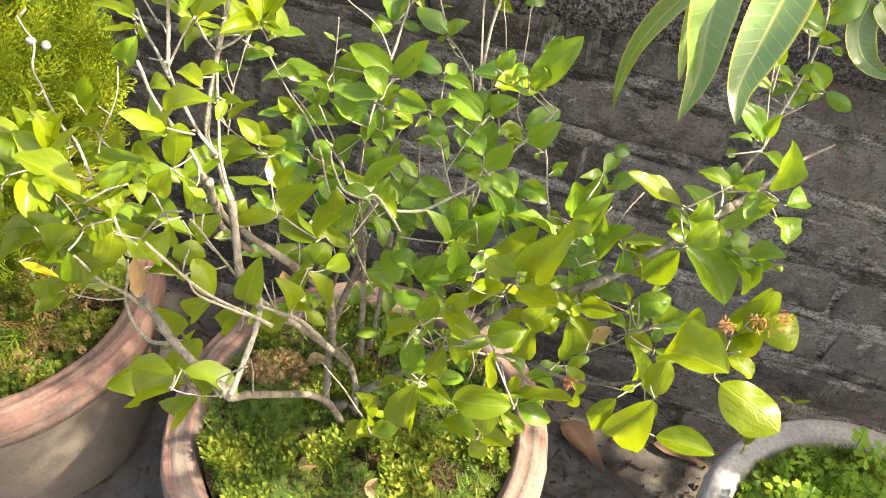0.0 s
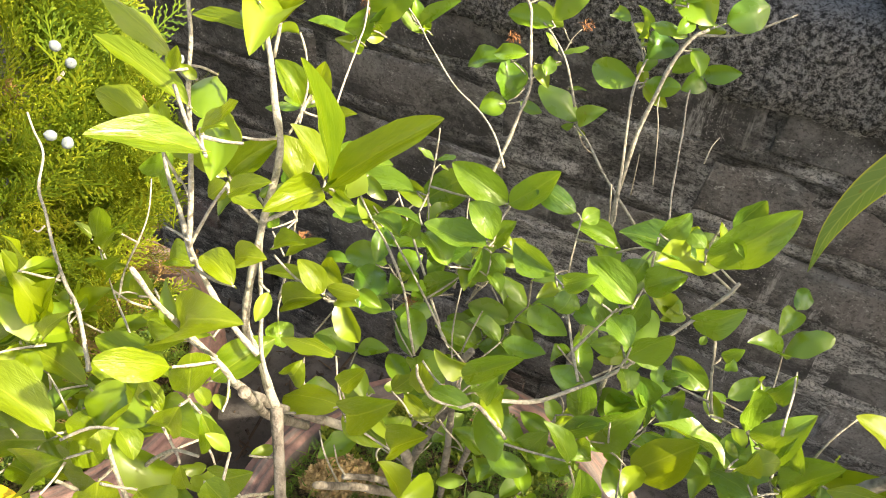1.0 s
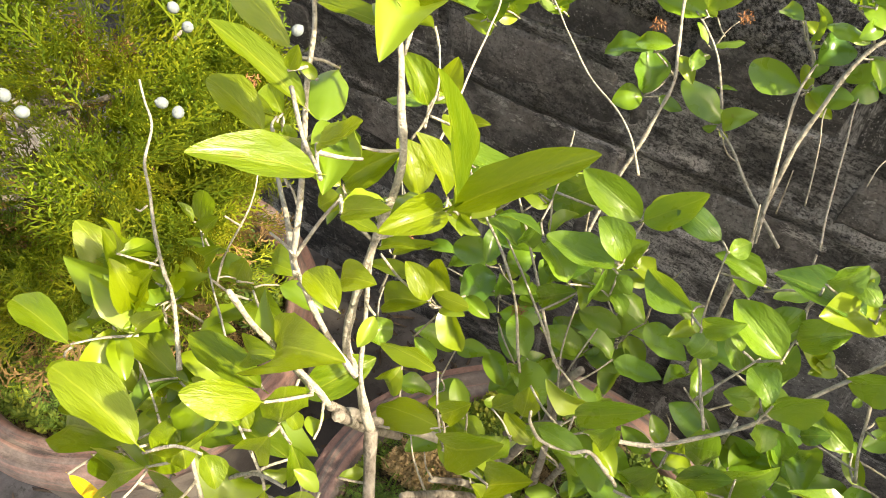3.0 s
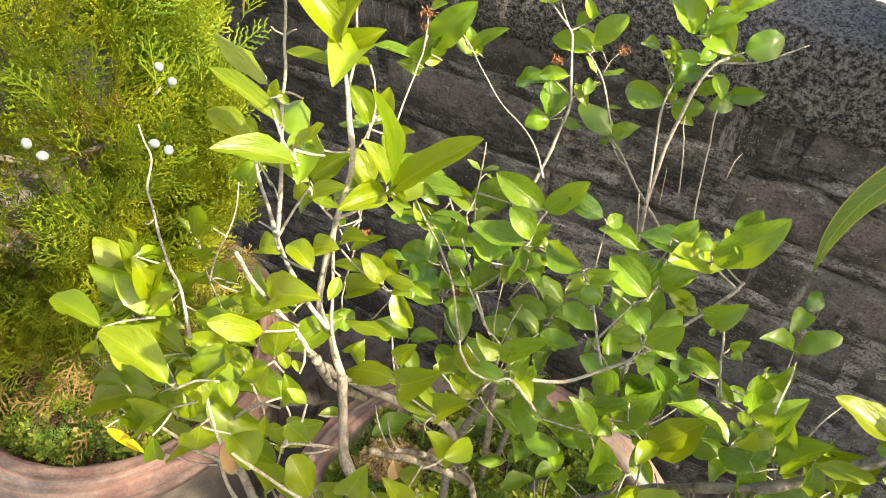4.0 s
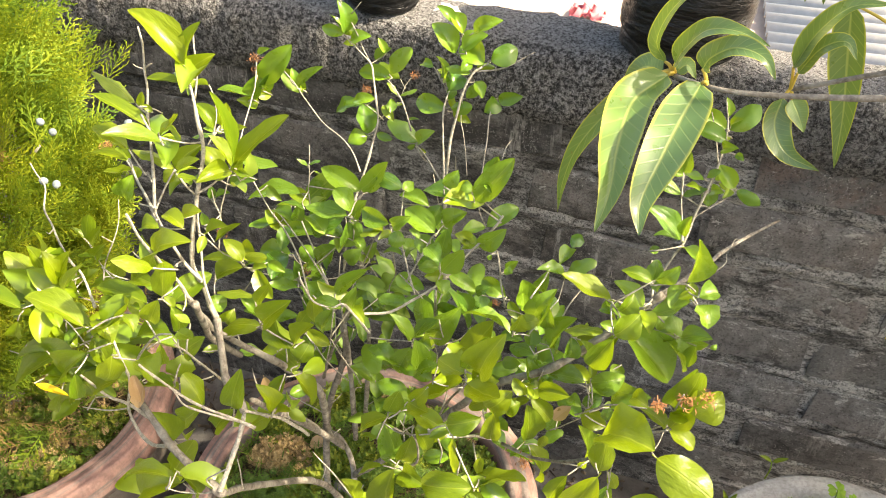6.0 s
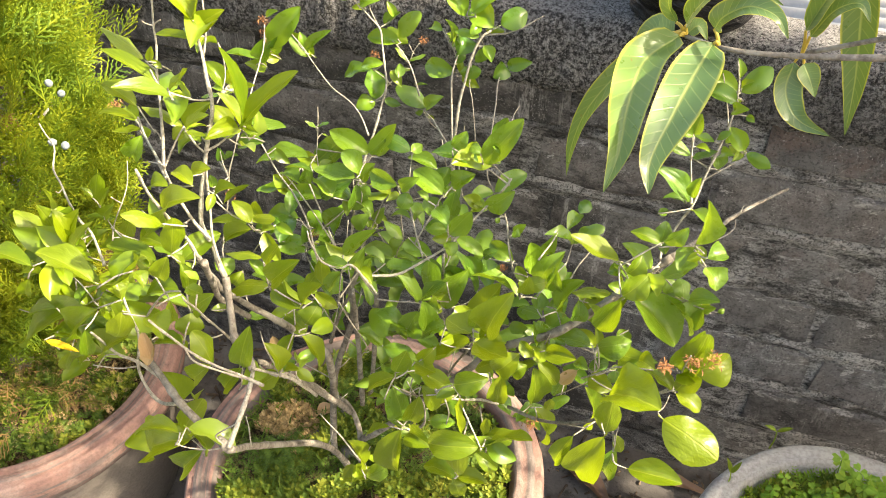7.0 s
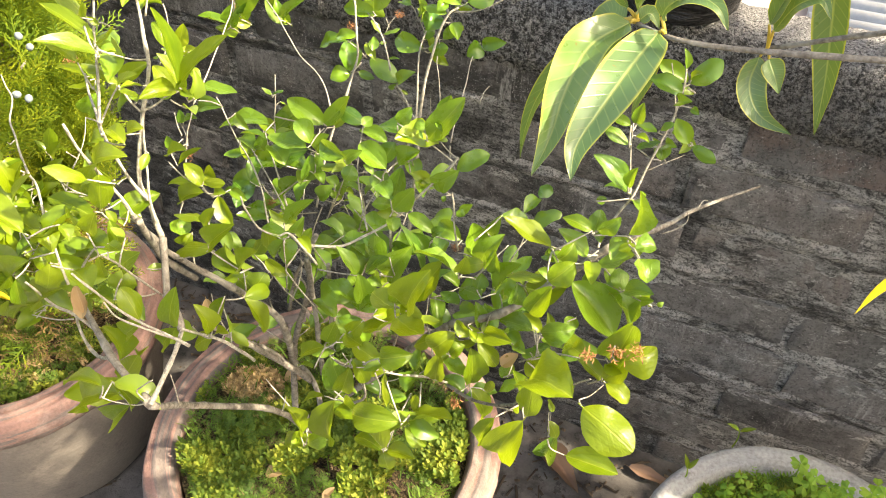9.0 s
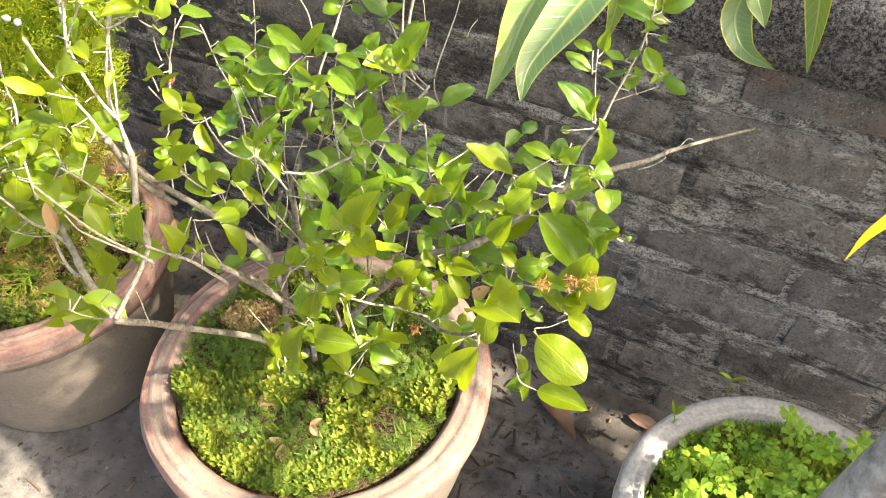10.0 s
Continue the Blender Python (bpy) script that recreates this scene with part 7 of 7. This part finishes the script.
    sprig(
        (0.256, 0.913, 0.871, 0.265, 0.913, 0.880, 0.0033, 33), (0.263, 0.910, 0.845, 0.259, 0.919, 0.851, 0.0067, 2), (0.262, 0.919, 0.856, 0.272, 0.911, 0.861, 0.0042, 60),
        (0.265, 0.939, 0.853, 0.268, 0.939, 0.863, 0.0024, 89))
    sprig(
        (0.280, 0.925, 0.857, 0.265, 0.933, 0.872, 0.0069, -35), (0.282, 0.931, 0.853, 0.303, 0.931, 0.842, 0.0059, 75), (0.266, 0.956, 0.892, 0.285, 0.966, 0.913, 0.0090, 33),
        (0.265, 0.960, 0.891, 0.238, 0.960, 0.903, 0.0069, -50), (0.265, 0.930, 0.898, 0.237, 0.930, 0.904, 0.0073, -40), (0.262, 0.938, 0.914, 0.257, 0.938, 0.931, 0.0029, -48),
        (0.263, 0.925, 0.893, 0.274, 0.916, 0.901, 0.0049, 56), (0.274, 0.930, 0.887, 0.281, 0.926, 0.885, 0.0028, 37))

    # leaves deep in the bush, in pairs, with shade put into their colour
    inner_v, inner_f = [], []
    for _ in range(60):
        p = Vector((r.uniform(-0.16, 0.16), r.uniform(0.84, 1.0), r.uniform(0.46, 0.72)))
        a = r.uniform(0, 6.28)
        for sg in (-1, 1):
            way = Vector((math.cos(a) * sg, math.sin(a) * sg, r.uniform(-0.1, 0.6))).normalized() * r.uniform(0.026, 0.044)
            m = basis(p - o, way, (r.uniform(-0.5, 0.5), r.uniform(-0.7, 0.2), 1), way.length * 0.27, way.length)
            me = r.choice(SHADED_LEAVES)
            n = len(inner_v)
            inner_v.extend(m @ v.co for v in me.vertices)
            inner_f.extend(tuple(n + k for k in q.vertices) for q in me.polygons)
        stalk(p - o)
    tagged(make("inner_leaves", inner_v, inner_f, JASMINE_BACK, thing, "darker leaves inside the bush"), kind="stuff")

    # bare thin twigs inside the bush
    inner = [q for q in joints if q.y > -0.12 and abs(q.x) < 0.14 and 0.12 < q.z < 0.42]
    for k in range(26):
        q = r.choice(inner)
        d = Vector((r.uniform(-0.6, 0.6), r.uniform(-0.4, 0.4), 1)).normalized() * r.uniform(0.04, 0.10)
        vs, fs = tube([q, q + d * 0.5 + wob(q, 50, 0.012), q + d], 0.0009, 0.0005, 5, 4, 0.6, 0.001)
        make("twig", vs, fs, TWIG_PALE, thing)
    tagged(make("shoot_tangle", stalk_v, stalk_f, TWIG_PALE, thing, "thin leaf stalks and shoots"), kind="stuff")
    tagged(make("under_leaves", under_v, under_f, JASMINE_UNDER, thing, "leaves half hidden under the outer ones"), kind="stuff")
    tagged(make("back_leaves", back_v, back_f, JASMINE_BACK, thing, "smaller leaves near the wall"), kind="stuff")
    return thing


jasmine_bush = jasmine()


# ---- withered and fresh jasmine flowers ----
def flower(loc, size, material, label, petals, limp, seed):
    r = random.Random(seed)
    verts, faces = [], []
    for k in range(petals):
        a = k * 2.4 + r.uniform(-0.3, 0.3)
        d = Vector((math.cos(a), math.sin(a), r.uniform(-0.9, 0.9) if limp else r.uniform(0.1, 0.6))).normalized()
        x = d.cross(Vector((0.1, 0.2, 1))).normalized()
        n = x.cross(d)
        l = size * (r.uniform(0.25, 0.6) if limp else r.uniform(0.7, 1.05))
        w = l * (0.12 if limp else 0.30)
        start = Vector((r.gauss(0, 0.35), r.gauss(0, 0.35), r.gauss(0, 0.3))) * size if limp else Vector()
        b = len(verts)
        cx = r.uniform(-0.5, 0.5) * l if limp else 0.0
        for t in (0.0, 0.35, 0.7, 1.0):
            s = w * math.sin(math.pi * (0.15 + 0.75 * t))
            q = start + d * l * t + x * cx * t * t + n * l * (r.uniform(-0.7, 0.7) if limp else -0.12) * t * t
            verts += [q - x * s + n * s * 0.4, q, q + x * s + n * s * 0.4]
        for i in range(3):
            for j in range(2):
                o = b + i * 3 + j
                faces.append((o, o + 1, o + 4, o + 3))
    ob = make("jasmine_flower", verts, faces, material)
    ob.location = loc
    tagged(ob, label, "flower", "jasmine flowers")
    return ob


WITHERED = "withered orange-brown jasmine flower head on its twig"
for k, (x, y, z, s) in enumerate(((-0.197, 0.988, 0.862, 0.013), (-0.197, 0.988, 0.848, 0.012), (-0.072, 1.116, 0.801, 0.011), (-0.130, 1.108, 0.776, 0.012), (0.277, 0.776, 0.758, 0.014),
                                  (0.292, 0.778, 0.764, 0.013), (0.258, 0.768, 0.752, 0.012), (0.166, 0.728, 0.690, 0.011), (0.085, 0.925, 0.665, 0.010), (-0.165, 0.84, 0.76, 0.010),
                                  (-0.235, 0.80, 0.865, 0.010), (-0.10, 0.87, 0.70, 0.009))):
    flower((x, y, z), s * 0.62, FLOWER_DRY, WITHERED, 60, True, 50 + k)
flower((-0.028, 1.10, 0.892, ), 0.016, PETAL, "fresh white jasmine flower at the top of the bush", 8, False, 90)


# ---- scraps, stones and seedlings in the pots ----
def scrap(name, mesh, loc, way, face, w, l, label):
    tagged(place(name, mesh, None, "", basis(loc, way, face, w, l)), label, "leaf", "dry leaf scraps")


for k, (x, y, z, dx, dy, dz, w, l) in enumerate((
        (0.186, 0.840, 0.640, -0.6, -0.2, -0.9, 0.0065, 0.026), (-0.130, 0.650, 0.772, 0.1, -0.1, -1, 0.0055, 0.030), (-0.126, 0.652, 0.760, -0.2, -0.3, -1, 0.005, 0.026),
        (-0.048, 0.700, 0.745, 0.2, -0.1, -1, 0.005, 0.018), (-0.11, 0.79, 0.306, 1, 0.2, 0.2, 0.009, 0.026), (-0.06, 0.74, 0.305, 0.6, 0.7, 0.2, 0.008, 0.022),
        (-0.03, 0.73, 0.305, -0.4, 0.8, 0.3, 0.008, 0.024), (0.03, 0.78, 0.303, 1, -0.4, 0.1, 0.006, 0.030), (-0.17, 0.93, 0.306, 0.9, 0.3, 0.1, 0.010, 0.030),
        (-0.020, 0.780, 0.322, 0.5, 0.9, 0.3, 0.005, 0.020), (-0.006, 0.776, 0.320, -0.7, 0.4, 0.2, 0.005, 0.018))):
    scrap("dry_leaf", DRY_LEAF, (x, y, z), (dx, dy, dz), (0.2, -0.4, 1), w, l, "curled buff dry leaf caught in the jasmine pot")
for x, y, dx, dy in ((0.535, 0.905, 0.1, -1), (0.500, 0.870, -0.3, -1), (0.565, 0.950, 0.3, 1), (0.56, 0.86, 0.2, -1)):
    scrap("dry_leaf", DEAD_LEAF, (x, y, 0.335), (dx, dy, 0.1), (0.3, -0.3, 1), 0.006, 0.045, "brown dry leaf lying among the clover")
for x, y, s in ((-0.150, 0.895, 0.016), (-0.125, 0.93, 0.020), (-0.165, 0.86, 0.011), (-0.10, 0.885, 0.013), (-0.03, 0.965, 0.016), (-0.145, 0.845, 0.009)):
    vs, fs = lathe([(0.001, -0.4 * s), (0.7 * s, -0.3 * s), (s, 0), (0.75 * s, 0.4 * s), (0.001, 0.55 * s)], 9, s * 0.25, x * 40)
    ob = make("clod", vs, fs, STONE if s > 0.012 else SOIL)
    ob.location = (x, y, 0.302)
    tagged(ob, "grey lump of dry earth on the pot's soil", "clod", "earth clods")


def seedling(loc, h, spread, seed):
    thing = empty("seedling", loc, "tiny two-leaved green seedling at the pot's edge", "seedling", "seedlings")
    r = random.Random(seed)
    vs, fs = tube([(0, 0, 0), (0.002, 0.001, h * 0.5), (0, 0, h)], 0.0012, 0.0008, 5, 3)
    make("stalk", vs, fs, CLOVER, thing)
    for sg in (-1, 1):
        place("leaf", JASMINE_LEAVES[0], thing, "", basis(Vector((0, 0, h)), (sg * spread, r.uniform(-0.3, 0.3), 0.6), (0, -0.3, 1), 0.003, 0.022))


seedling((0.437, 1.095, 0.290), 0.038, 1.0, 1)
seedling((0.385, 1.01, 0.295), 0.03, 0.3, 2)


# ---- bricks of the parapet, course by course ----
def lay_bricks():
    shapes = [brick_mesh(40 + k, 0.217) for k in range(7)]
    reds = [brick_mesh(80 + k, 0.217, BRICK_RED) for k in range(3)]
    halves = [brick_mesh(60 + k, 0.103) for k in range(3)]
    r = random.Random(12)
    low = 0.060 - COURSE
    row = 0
    z = low
    while z < COPING_LOW - 0.01:
        x = WX0 + (0.0 if row % 2 else -0.116) + 0.05 * math.sin(row * 2.3)
        while x < WX1:
            short = r.random() < 0.08
            l = 0.118 if short else 0.232
            c = x + l / 2
            x += l
            if c - l / 2 < WX0 or c + l / 2 > WX1:
                continue
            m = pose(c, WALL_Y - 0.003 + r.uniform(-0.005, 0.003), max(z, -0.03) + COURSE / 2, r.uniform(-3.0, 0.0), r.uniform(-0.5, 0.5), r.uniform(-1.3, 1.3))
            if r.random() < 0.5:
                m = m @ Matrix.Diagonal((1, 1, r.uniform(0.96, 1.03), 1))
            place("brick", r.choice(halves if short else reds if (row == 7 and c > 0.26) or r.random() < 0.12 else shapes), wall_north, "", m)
        z += COURSE
        row += 1


lay_bricks()
